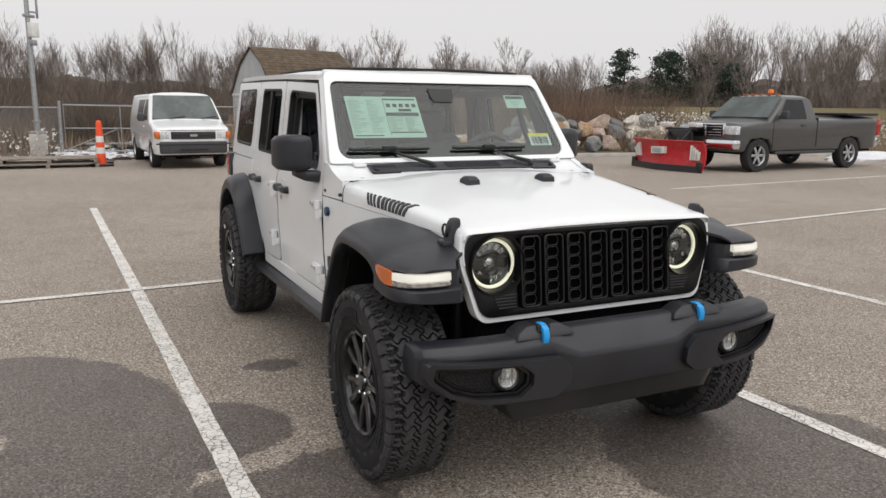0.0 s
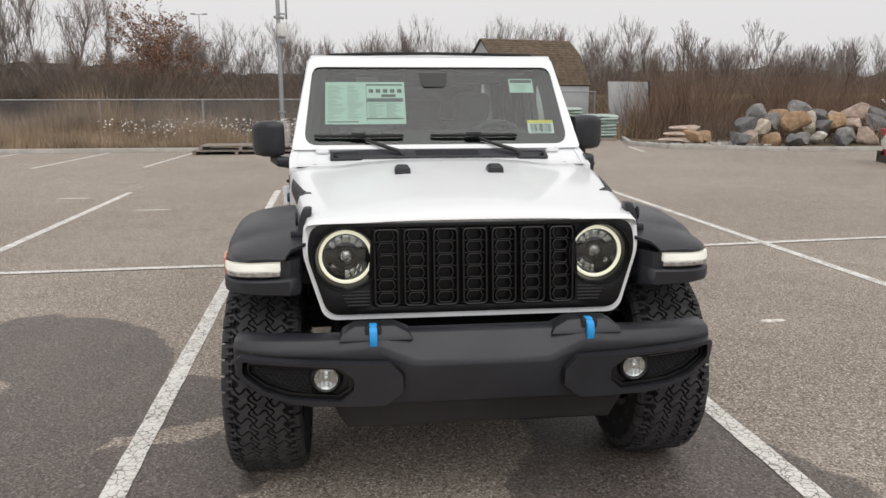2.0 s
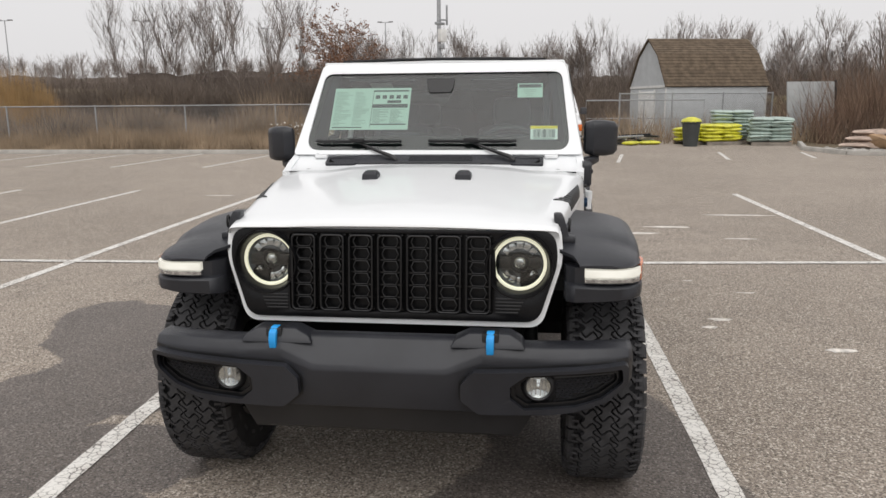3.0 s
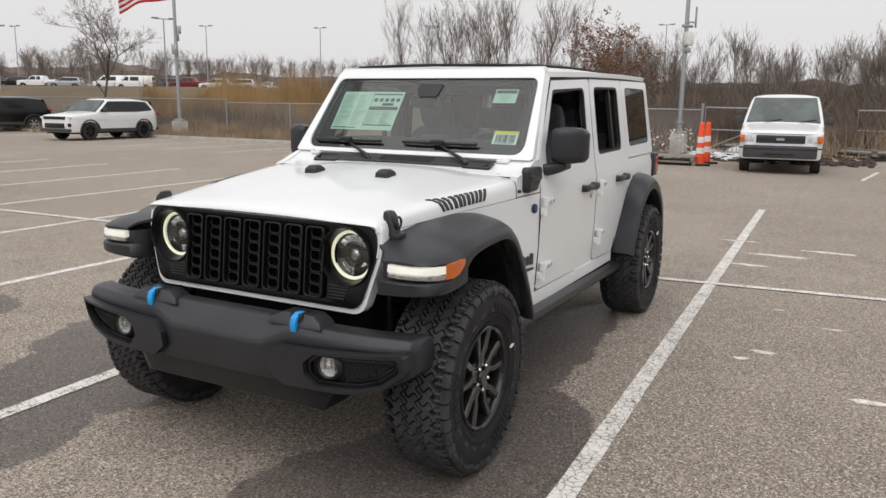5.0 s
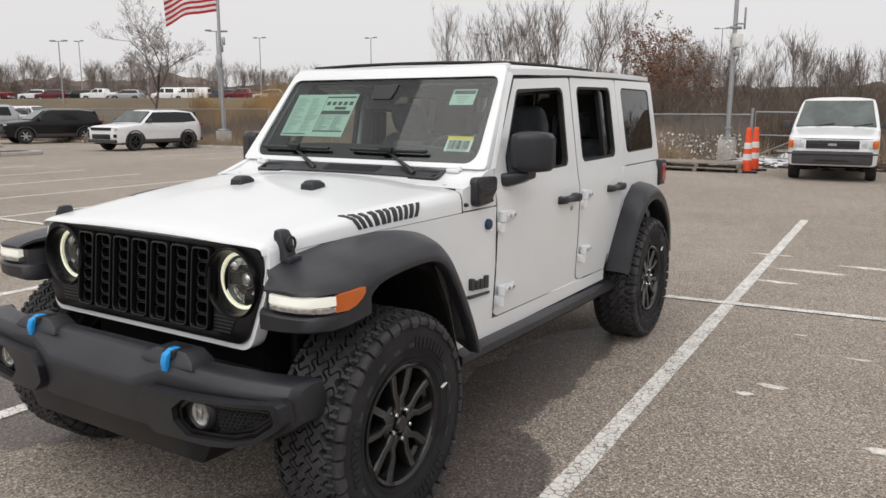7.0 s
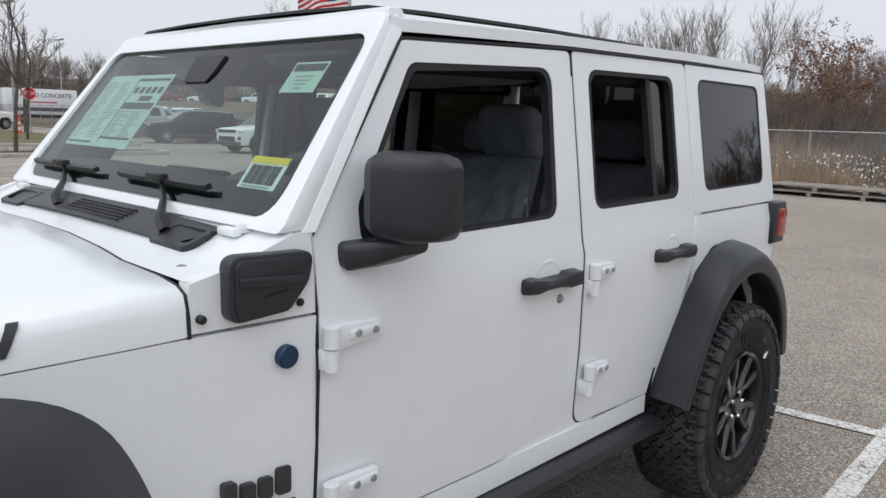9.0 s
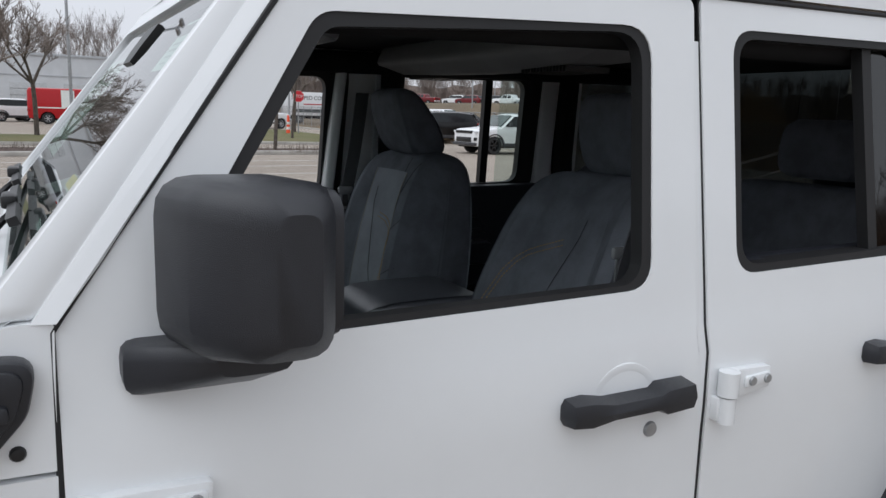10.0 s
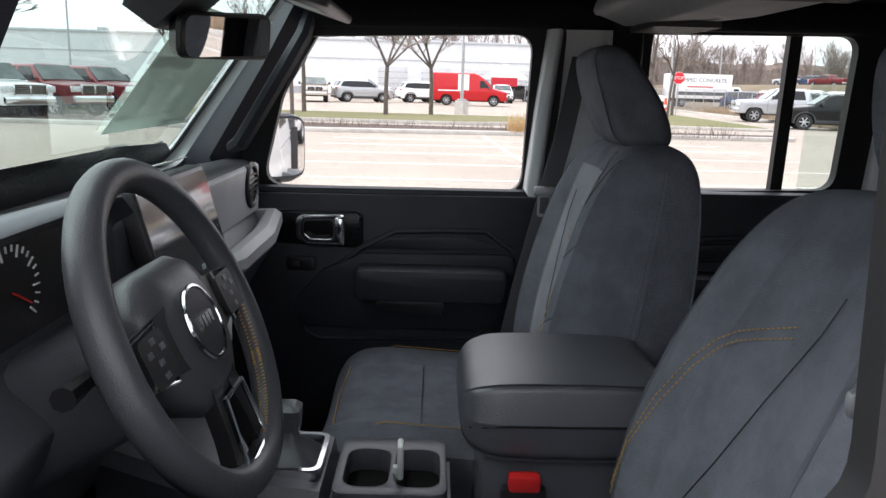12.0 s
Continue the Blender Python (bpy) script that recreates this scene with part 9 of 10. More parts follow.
rnd = random.Random(8)
bags = [bag_mesh("bag", 0.72, 0.46, 0.15, mt, sd) for mt, sd in ((BAG_GREY, 1), (BAG_GREY, 2), (BAG_YELLOW, 3), (BAG_YELLOW, 4))]
for cx, cy, n, kinds, lab in ((8.55, 24.9, 7, (0, 1), "stack of grey-green salt bags on a pallet"), (7.55, 26.2, 9, (0, 1), "tall stack of grey-green salt bags on a pallet"), (6.9, 25.3, 5, (2, 3), "slumped stack of yellow salt bags"), (6.2, 25.5, 4, (2, 3), "low heap of yellow salt bags")):
    st_ = thing("bag_stack", pose(cx, cy, 0, 0, 0, rnd.uniform(-15, 25)), lab, "bag stack", "stacks of bags")
    part("pallet", merge(*[box(-0.65, 0.65, -0.5 + 0.26 * j, -0.36 + 0.26 * j, 0.09, 0.12) for j in range(4)], box(-0.65, 0.65, -0.5, -0.4, 0, 0.09), box(-0.65, 0.65, 0.36, 0.46, 0, 0.09)), WEATHERED, st_)
    for lv in range(n):
        for ix in (-0.34, 0.34):
            for iy in (-0.23, 0.23):
                child("bag", bags[rnd.choice(kinds)], st_, Matrix.Translation((ix + rnd.uniform(-0.04, 0.04), iy + rnd.uniform(-0.04, 0.04), 0.115 + 0.118 * lv)) @ pose(0, 0, 0, rnd.uniform(-5, 5), rnd.uniform(-4, 4), rnd.uniform(-9, 9)))
bin_ = thing("waste_bin", pose(5.75, 24.2, 0), "dark grey round bin with a yellow bag", "bin")
part("bin_body", lathe([(0.001, 0.0), (0.24, 0.0), (0.31, 0.78), (0.34, 0.80), (0.34, 0.84), (0.29, 0.84), (0.001, 0.80)], (0, 0, 0), "z", 20), mat("grey_bin", (0.05, 0.055, 0.055), 0.5), bin_)
part("bin_bag", lathe([(0.33, 0.80), (0.35, 0.86), (0.30, 0.93), (0.12, 1.0), (0.001, 0.96)], (0, 0, 0), "z", 14), BAG_YELLOW, bin_)
for k, (x, y, w) in enumerate(((4.4, 25.6, 0.5), (3.5, 25.2, 0.6), (4.0, 26.3, 0.9), (2.9, 25.9, 0.8), (-0.6, 26.4, 1.0), (-1.4, 27.2, 0.9))):
    heap = thing("yard_scrap", pose(x, y, 0, 0, 0, 40 * k), "low heap of scrap timber and bagged stuff", "scrap", "yard scrap")
    for j in range(5):
        part("scrap_bar", moved(box(-w, w, -0.05, 0.05, 0.0, 0.06, 0.005), pose(rnd.uniform(-0.2, 0.2), rnd.uniform(-0.3, 0.3), 0.03 + 0.06 * j, rnd.uniform(-5, 5), rnd.uniform(-6, 6), rnd.uniform(-60, 60))), rnd.choice((WEATHERED, STEEL, SATIN_BLACK)), heap)
    if k < 2:
        child("bag", bags[2], heap, pose(0.1, -0.4, 0, 0, 0, 20))

# rubble and pale scraps strewn behind the gate
def strewn(name, n, area, size, material, label, seed):
    rr = np.random.default_rng(seed)
    base = np.array([(-1, -1, 0), (1, -1, 0), (1, 1, 0), (-1, 1, 0), (-0.7, -0.8, 1), (0.8, -0.6, 1), (0.6, 0.8, 1), (-0.8, 0.7, 1)], float)
    faces = np.array([(0, 3, 2, 1), (4, 5, 6, 7), (0, 1, 5, 4), (1, 2, 6, 5), (2, 3, 7, 6), (3, 0, 4, 7)])
    Vs, Fs = [], []
    for k in range(n):
        a = rr.uniform(0, math.tau)
        sx, sy, sz = size * rr.uniform(0.5, 2.2), size * rr.uniform(0.3, 1.0), size * rr.uniform(0.15, 0.6)
        v = base * (sx, sy, sz) + rr.normal(0, size * 0.12, (8, 3))
        x, y = rr.uniform(area[0], area[1]), rr.uniform(area[2], area[3])
        Vs.append(np.column_stack([v[:, 0] * math.cos(a) - v[:, 1] * math.sin(a) + x, v[:, 0] * math.sin(a) + v[:, 1] * math.cos(a) + y, v[:, 2]]))
        Fs.append(faces + 8 * k)
    tagged(new(name, array_mesh(name, np.concatenate(Vs), np.concatenate(Fs), material)), label, "rubble", "", "stuff")


# rocks behind the kerb
def rock_mesh(seed, mt):
    rnd = random.Random(seed)
    bm = bmesh.new()
    bmesh.ops.create_icosphere(bm, subdivisions=3, radius=1.0)
    planes = [(Vector((rnd.gauss(0, 1), rnd.gauss(0, 1), rnd.gauss(0, 0.8))).normalized(), rnd.uniform(0.42, 0.70)) for _ in range(12)]
    for v in bm.verts:
        p = v.co.copy()
        for n, d in planes:
            e = p.dot(n) - d
            if e > 0:
                p -= n * e * 0.92
        v.co = p + p.normalized() * 0.06 * noise.noise(p * 2.4 + Vector((seed, 0, 0)))
    return mesh_of("boulder", bm, mt, 25)


def stone(name, c):
    return mat(name, c, 0.9, vary=0.3, scale=2.2, grain=40, bump=0.8, dirt=((c[0] * 0.45, c[1] * 0.45, c[2] * 0.45), 0.5))


rocks = [rock_mesh(k, stone("stone_%s" % "abcdef"[k], c)) for k, c in enumerate(((0.46, 0.40, 0.32), (0.36, 0.24, 0.145), (0.23, 0.225, 0.215), (0.46, 0.36, 0.30), (0.55, 0.51, 0.45), (0.15, 0.148, 0.148)))]
names = ["pale tan weathered boulder", "rusty brown boulder", "dark grey granite boulder", "pinkish tan boulder", "whitish limestone boulder", "dark slate boulder"]
rnd = random.Random(21)
spots = []
for k in range(16):
    f = k / 15
    spots.append((11.2 + 8.6 * f, 21.6 - 0.9 * f + rnd.uniform(-0.5, 0.5) + (1.2 if f < 0.1 else 0), rnd.uniform(0.36, 0.56), 0.0))
for k in range(13):
    f = k / 12
    spots.append((13.0 + 6.7 * f, 22.3 - 0.9 * f + rnd.uniform(-0.4, 0.4), rnd.uniform(0.44, 0.64), 0.30 + 0.2 * rnd.random()))
for k in range(9):
    f = k / 8
    spots.append((13.8 + 5.4 * f, 22.9 - 0.9 * f, rnd.uniform(0.42, 0.58), 0.66 + 0.2 * rnd.random()))
for x, y, sz, z in spots:
    q = rnd.randrange(6)
    b = new("boulder", rocks[q])
    b.matrix_world = pose(x, y, z + sz * 0.42, rnd.uniform(-25, 25), rnd.uniform(-25, 25), rnd.uniform(0, 360)) @ Matrix.Diagonal((sz * rnd.uniform(0.9, 1.3), sz, sz * rnd.uniform(0.65, 0.85), 1))
    tagged(b, names[q] + " in a heap behind the kerb", "boulder", "boulder heap")
slab = thing("stone_slab", pose(10.9, 22.6, 0.0, 0, 0, 10), "flat tan stone slabs piled on gravel", "stone")
for k in range(3):
    child("slab", rocks[3], slab, Matrix.Translation((0.1 * k, 0.05 * k, 0.12 + 0.2 * k)) @ Matrix.Diagonal((0.9 - 0.15 * k, 0.6, 0.14, 1)))

# flagpole with flag
fp = light_pole(pose(-24.6, 22.3, 0, 0, 0, 30), 11.5, "tall steel pole with a flag and concrete footing", 0)
part("pole_box", merge(box(-0.12, 0.12, -0.3, -0.08, 3.6, 4.05, 0.02), box(-0.1, 0.1, 0.08, 0.22, 4.2, 4.5, 0.02), box(0.1, 0.24, -0.06, 0.06, 4.5, 4.85, 0.02)), STEEL, fp)
flag = thing("flag", pose(-24.6, 22.3, 0, 0, 0, -152), "red and white striped flag hanging in folds", "flag")
RED_CLOTH, WHITE_CLOTH, BLUE_CLOTH = mat("red_cloth", (0.42, 0.02, 0.035), 0.85), mat("white_cloth", (0.70, 0.68, 0.68), 0.85), mat("blue_cloth", (0.03, 0.04, 0.13), 0.85)
FW, FH, FZ = 2.6, 1.5, 5.95
def cloth(u, v):
    droop = 0.24 * u * u
    return Vector((0.06 + FW * u * 0.92, 0.16 * math.sin(5.5 * u + 1.2 * v) * u + 0.05 * math.sin(13 * u), FZ + FH * v - FW * droop - 0.05 * math.sin(7 * u)))
for k in range(13):
    u0 = 0.40 if k > 5 else 0.0
    rows = []
    for j in range(21):
        u = u0 + (1 - u0) * j / 20
        a, b = cloth(u, k / 13), cloth(u, (k + 1) / 13)
        rows.append([a, b, b + Vector((0, 0.006, 0)), a + Vector((0, 0.006, 0))])
    part("stripe", loft(rows), RED_CLOTH if k % 2 == 0 else WHITE_CLOTH, flag)
rows = []
for j in range(9):
    u = 0.40 * j / 8
    a, b = cloth(u, 6 / 13), cloth(u, 1.0)
    rows.append([a, b, b + Vector((0, 0.006, 0)), a + Vector((0, 0.006, 0))])
part("canton", loft(rows), BLUE_CLOTH, flag)
bollard = thing("bollard", pose(-27.2, 21.6, 0), "short pale concrete bollard by the kerb", "bollard")
part("post", lathe([(0.001, 0), (0.12, 0), (0.12, 0.85), (0.08, 0.92), (0.001, 0.93)], (0, 0, 0), "z", 12), CONCRETE, bollard)

# lamp posts in the far lots
lp = light_pole(pose(-38.5, 2.9, 0.1, 0, 0, 10), 9.0, "grey steel lamp post on a concrete footing in the lawn")
for x, y, rz in ((-78, 48, 20), (-55, 49.5, 60), (-66, 88, 0), (-50, 92, 40), (-38, 105, 20), (-95, 72, 30), (-80, 80, 10), (-88, 34, 0), (-108, 70, 0), (-60, 20, 0), (-58, -26, 0), (-20, 100, 0)):
    copy_thing(lp, pose(x, y, RAISED if y > 60 and x < -10 else 0, 0, 0, rz))

# long white building across the lots
bld = thing("warehouse", pose(-100, -10, 0, 0, 0, 2), "long low white building with grey garage doors", "building")
WALL_W = mat("white_metal_wall", (0.60, 0.62, 0.64), 0.7, vary=0.05, scale=0.6)
part("wall", box(-14, 0, -46, 38, 0, 6.8), WALL_W, bld)
part("roof_edge", box(-14.1, 0.15, -46.1, 38.1, 6.8, 7.1, 0.02), mat("grey_trim", (0.45, 0.47, 0.49), 0.6), bld)
part("wall_band", box(-0.05, 0.06, -46, 38, 4.5, 4.62), mat("grey_trim_dark", (0.40, 0.41, 0.43), 0.6), bld)
part("footing", box(-0.05, 0.06, -46, 38, 0.0, 0.9), mat("grey_footing", (0.33, 0.33, 0.34), 0.8), bld)
for k in range(6):
    y = 4 + 5.6 * k
    door = part("garage_door", box(-0.05, 0.08, y, y + 3.8, 0.0, 3.7, 0.01), mat("door_grey", (0.48, 0.49, 0.50), 0.6) if k == 0 else bpy.data.materials["door_grey"], bld)
    for j in range(4):
        part("door_joint", box(0.07, 0.095, y, y + 3.8, 0.75 + 0.75 * j, 0.78 + 0.75 * j), SATIN_BLACK, door)
for y in (-28, 20.5):
    part("wall_lamp", box(0.05, 0.4, y - 0.25, y + 0.25, 5.0, 5.35, 0.03), glow("wall_lamp", (1, 0.97, 0.9), 3.0), bld, "lit wall lamp")
for y in (-33, -21, 2, 11, 26):
    part("roof_vent", box(-5, -4, y, y + 1.2, 7.0, 7.7, 0.05), STEEL, bld)
# tent by the building
tent = thing("canopy_tent", pose(-84, 9.0, 0), "white pop-up canopy with a red valance panel", "tent")
part("canopy", loft([[(-2.2, -2.2, 2.3), (2.2, -2.2, 2.3), (2.2, 2.2, 2.3), (-2.2, 2.2, 2.3)], [(-2.2, -2.2, 2.6), (2.2, -2.2, 2.6), (2.2, 2.2, 2.6), (-2.2, 2.2, 2.6)], [(-0.2, -0.2, 3.9), (0.2, -0.2, 3.9), (0.2, 0.2, 3.9), (-0.2, 0.2, 3.9)]]), WHITE_CLOTH, tent)
part("valance", box(2.2, 2.25, -1.6, 1.2, 1.6, 2.5), RED_CLOTH, tent)
for sx in (-2.1, 2.1):
    for sy in (-2.1, 2.1):
        part("leg", tube([(sx, sy, 0), (sx, sy, 2.3)], 0.04, 6), STEEL, tent)
# stop sign
stop = thing("stop_sign", pose(-44.5, 15.8, 0, 0, 0, 90), "red octagonal stop sign on a steel post", "sign")
OCT = [(0.38 * math.cos(math.pi / 8 + math.pi / 4 * k), 2.35 + 0.38 * math.sin(math.pi / 8 + math.pi / 4 * k)) for k in range(8)]
part("post", box(-0.03, 0.03, -0.02, 0.04, 0, 2.7), STEEL, stop)
part("plate", prism(OCT, "y", -0.035, -0.02), WHITE_BAND, stop)
part("face", prism([(x * 0.94, 2.35 + (z - 2.35) * 0.94) for x, z in OCT], "y", -0.041, -0.034), mat("sign_red", (0.60, 0.015, 0.03), 0.5), stop)
words("STOP", 0.26, 0.003, pose(0, -0.045, 2.35, 90, 0, 0), WHITE_BAND, stop, "lettering", 0.58)
# banner and flags seen beyond the windshield
for x, y in ((-58, -34), (-62, -39), (-45, -36)):
    pl = thing("banner_pole", pose(x, y, 0, 0, 0, 40), "tall pole with a dark vertical banner", "banner", "banners")
    part("pole", tube([(0, 0, 0), (0, 0, 8.5)], 0.06, 8), STEEL, pl)
    part("banner", box(0.1, 0.9, -0.02, 0.02, 5.2, 7.6), INK, pl)

# ---------------------------------------------------------------- trees, brush and far woods
def grow(seed, height, trunk, levels=5, spread=0.55, fork=(2, 3), lean=0.05, first=0.28, shrink_k=0.68, up=0.25):
    """Segments (start, end, radii) of a bare tree."""
    rnd = random.Random(seed)
    segs = []

    def limb(p, d, length, r, lv):
        n = 3 if lv == 0 else 2
        q = p
        for k in range(n):
            d2 = (d + Vector((rnd.gauss(0, lean), rnd.gauss(0, lean), rnd.gauss(0, lean) + (0.03 if lv else 0)))).normalized()
            e = q + d2 * (length / n)
            r1 = r * (1 - 0.22 / n * (k + 1) if lv < levels else 0.35)
            segs.append((q, e, r * (1 - 0.22 / n * k), r1))
            if lv < levels and (lv > 0 or k > 0) and rnd.random() < 0.65:
                side = Vector((rnd.gauss(0, 1), rnd.gauss(0, 1), up)).normalized()
                limb(e, (d2 * 0.55 + side * spread * 1.1).normalized(), length * rnd.uniform(0.42, 0.6), r * 0.45, lv + 1 if lv else 1)
            q, d = e, d2
        if lv < levels:
            for _ in range(rnd.randint(*fork)):
                side = Vector((rnd.gauss(0, 1), rnd.gauss(0, 1), rnd.gauss(0.1, 0.5)))
                side = (side - d * side.dot(d)).normalized()
                limb(q, (d + side * spread * rnd.uniform(0.5, 1.2) + Vector((0, 0, up * 0.4))).normalized(), length * rnd.uniform(shrink_k - 0.12, shrink_k + 0.1), r * rnd.uniform(0.5, 0.68), lv + 1)
    limb(Vector((0, 0, -0.05)), Vector((rnd.gauss(0, 0.03), rnd.gauss(0, 0.03), 1)).normalized(), height * first, trunk, 0)
    top = max(e.z for _, e, _, _ in segs)
    k = height / top
    return [(a * k, b * k, r0, r1) for a, b, r0, r1 in segs]


def skin(segs, thin=0.0, sides=3):
    """Prisms along the segments as vertex and face arrays."""
    n = len(segs)
    a = np.array([s[0][:] for s in segs])
    b = np.array([s[1][:] for s in segs])
    ra = np.maximum(np.array([s[2] for s in segs]), thin)
    rb = np.maximum(np.array([s[3] for s in segs]), thin * 0.7)
    d = b - a
    d /= np.maximum(np.linalg.norm(d, axis=1, keepdims=True), 1e-6)
    ref = np.where(np.abs(d[:, 2:3]) < 0.9, np.array([[0, 0, 1.0]]), np.array([[1.0, 0, 0]]))
    u = np.cross(d, ref)
    u /= np.linalg.norm(u, axis=1, keepdims=True)
    w = np.cross(d, u)
    verts = []
    for k in range(sides):
        q = math.tau * k / sides
        verts.append(a + (u * math.cos(q) + w * math.sin(q)) * ra[:, None])
    for k in range(sides):
        q = math.tau * k / sides
        verts.append(b + (u * math.cos(q) + w * math.sin(q)) * rb[:, None])
    V = np.stack(verts, axis=1).reshape(-1, 3)
    if sides == 2:
        return V, np.arange(n)[:, None] * 4 + np.array([[0, 1, 3, 2]])
    base = np.arange(n)[:, None] * (2 * sides)
    F = np.concatenate([base + np.array([[k, (k + 1) % sides, sides + (k + 1) % sides, sides + k]]) for k in range(sides)], axis=0)
    return V, F


def array_mesh(name, V, F, material):
    me = bpy.data.meshes.new(name)
    me.from_pydata(V.tolist(), [], F.tolist())
    me.materials.append(material)
    me.update()
    return me


def leaf_mesh(name, points, size, seed, material):
    rng = np.random.default_rng(seed)
    n = len(points)
    P = np.array(points)
    u = rng.normal(size=(n, 3))
    u /= np.linalg.norm(u, axis=1, keepdims=True)
    w = np.cross(u, rng.normal(size=(n, 3)))
    w /= np.linalg.norm(w, axis=1, keepdims=True)
    s = size * rng.uniform(0.6, 1.3, size=(n, 1))
    V = np.stack([P - u * s, P + w * s * 0.6, P + u * s, P - w * s * 0.6], axis=1).reshape(-1, 3)
    F = np.arange(n)[:, None] * 4 + np.array([[0, 1, 2, 3]])
    return array_mesh(name, V, F, material)


def tree(m, label, seed, height, trunk, leaves=0, group="", thin=0.008, **kw):
    segs = grow(seed, height, trunk, **kw)
    t = thing("tree", m, label, "tree", group)
    big = [s for s in segs if s[2] > trunk * 0.3]
    small = [s for s in segs if s[2] <= trunk * 0.3]
    V, F = skin(big, thin, 6)
    child("trunk", array_mesh("trunk", V, F, BARK), t)
    if small:
        V, F = skin(small, thin)
        child("crown", array_mesh("crown", V, F, TWIG), t)
    if leaves:
        rnd = random.Random(seed)
        tips = [s for s in segs if s[2] < trunk * 0.2]
        pts = [tuple(rnd.choice(tips)[1] + Vector((rnd.gauss(0, 0.12), rnd.gauss(0, 0.12), rnd.gauss(0, 0.1)))) for _ in range(leaves)]
        child("leaves", leaf_mesh("leaves", pts, 0.055, seed, LEAF), t)
    return t


# single trees
def rounded_tree(m, h, reach, seed):
    """A low-branched oak that keeps its dead leaves."""
    rnd = random.Random(seed)
    t = thing("tree", m, "rounded tree holding its brown dead leaves", "tree")
    big, small, pts = [], [], []
    g = h / 6.3
    for k in range(64):
        f = rnd.uniform(0.04, 1.0)
        a = rnd.uniform(0, math.tau)
        out = reach * (1 - (2 * max(0.0, f - 0.42) / 1.2) ** 2) * rnd.uniform(0.55, 1.08)
        p = Vector((0, 0, h * (0.10 + 0.42 * f)))
        tip = Vector((math.cos(a) * out, math.sin(a) * out, h * (0.26 + 0.72 * f) + rnd.gauss(0, 0.2)))
        last = p
        for j in range(1, 6):
            q = p.lerp(tip, j / 5) + Vector((rnd.gauss(0, 0.1), rnd.gauss(0, 0.1), 0.22 * math.sin(j / 5 * math.pi))) * g
            small.append((last, q, 0.03 * (1.1 - j / 5) + 0.008, 0.03 * (0.9 - j / 5) + 0.012))
            for _ in range(3):
                e = q + Vector((rnd.gauss(0, 0.28), rnd.gauss(0, 0.28), rnd.uniform(0.0, 0.55))) * g
                small.append((q, e, 0.010 * g, 0.006))
                if rnd.random() < 0.45 + 0.45 * (1 - f):
                    pts += [tuple(q.lerp(e, rnd.random()) + Vector((rnd.gauss(0, 0.1), rnd.gauss(0, 0.1), rnd.gauss(0, 0.09))) * g) for _ in range(11)]
            last = q
    for k in range(6):
        big.append((Vector((0.04 * k, 0, h * 0.12 * k)), Vector((0.04 * k + 0.04, 0.02, h * 0.12 * (k + 1))), 0.15 - 0.021 * k, 0.13 - 0.021 * k))
    V, F = skin(big, 0.01, 6)
    child("trunk", array_mesh("trunk", V, F, BARK), t)
    V, F = skin(small, 0.007)
    child("crown", array_mesh("crown", V, F, TWIG), t)
    child("leaves", leaf_mesh("leaves", pts, 0.065 * g, seed, LEAF), t)


rounded_tree(pose(-16.1, 60.0, 0), 9.3, 5.2, 4)
tree(pose(-37.5, 28.5, 0), "bare spreading tree behind the fence", 9, 8.8, 0.085, spread=0.8, first=0.30, thin=0.007, levels=6)
row = [tree(pose(-24.6, -3.2, 0.1), "young bare street tree in a mulch bed", 12, 5.6, 0.075, group="street trees", first=0.32, levels=4, spread=0.5, thin=0.009),
       tree(pose(-35.0, -6.4, 0.1), "bare street tree in the lawn", 15, 6.2, 0.11, group="street trees", first=0.27, levels=5, spread=0.62, thin=0.012)]
copy_thing(row[1], pose(-34.2, -0.7, 0.1, 0, 0, 70))
copy_thing(row[1], pose(-35.8, 1.35, 0.1, 0, 0, 250))
copy_thing(row[1], pose(-35.2, -4.6, 0.1, 0, 0, 310))
copy_thing(row[1], pose(-33.5, -10.2, 0.1, 0, 0, 130))
copy_thing(row[0], pose(-36.2, 12.8, 0.1, 0, 0, 200))
copy_thing(row[0], pose(-25.1, 8.7, 0.1, 0, 0, 200))
copy_thing(row[1], pose(-46.5, 16.2, 0.0, 0, 0, 20))
for x, y, rz in ((-33, -22, 10), (-36, -30, 80), (-31, -38, 150), (-50, -42, 30), (-24.5, -28, 0), (-24.6, -14.5, 100)):
    copy_thing(row[0 if rz % 20 else 1], pose(x, y, 0.1, 0, 0, rz))
for x, y, h, sd in ((14.5, 30.5, 5.0, 31), (19.0, 32.0, 5.4, 32), (24.5, 34.0, 4.6, 33), (30.0, 27.0, 4.8, 34), (9.5, 41.0, 5.6, 35), (33.0, 33.0, 5.0, 36)):
    tree(pose(x, y, 0), "slender bare tree beyond the fence", sd, h, 0.055, group="slender trees", levels=5, spread=0.42, first=0.3, thin=0.007, lean=0.03, up=0.5)

# far woods: one mass of bare trees
rng = np.random.default_rng(7)


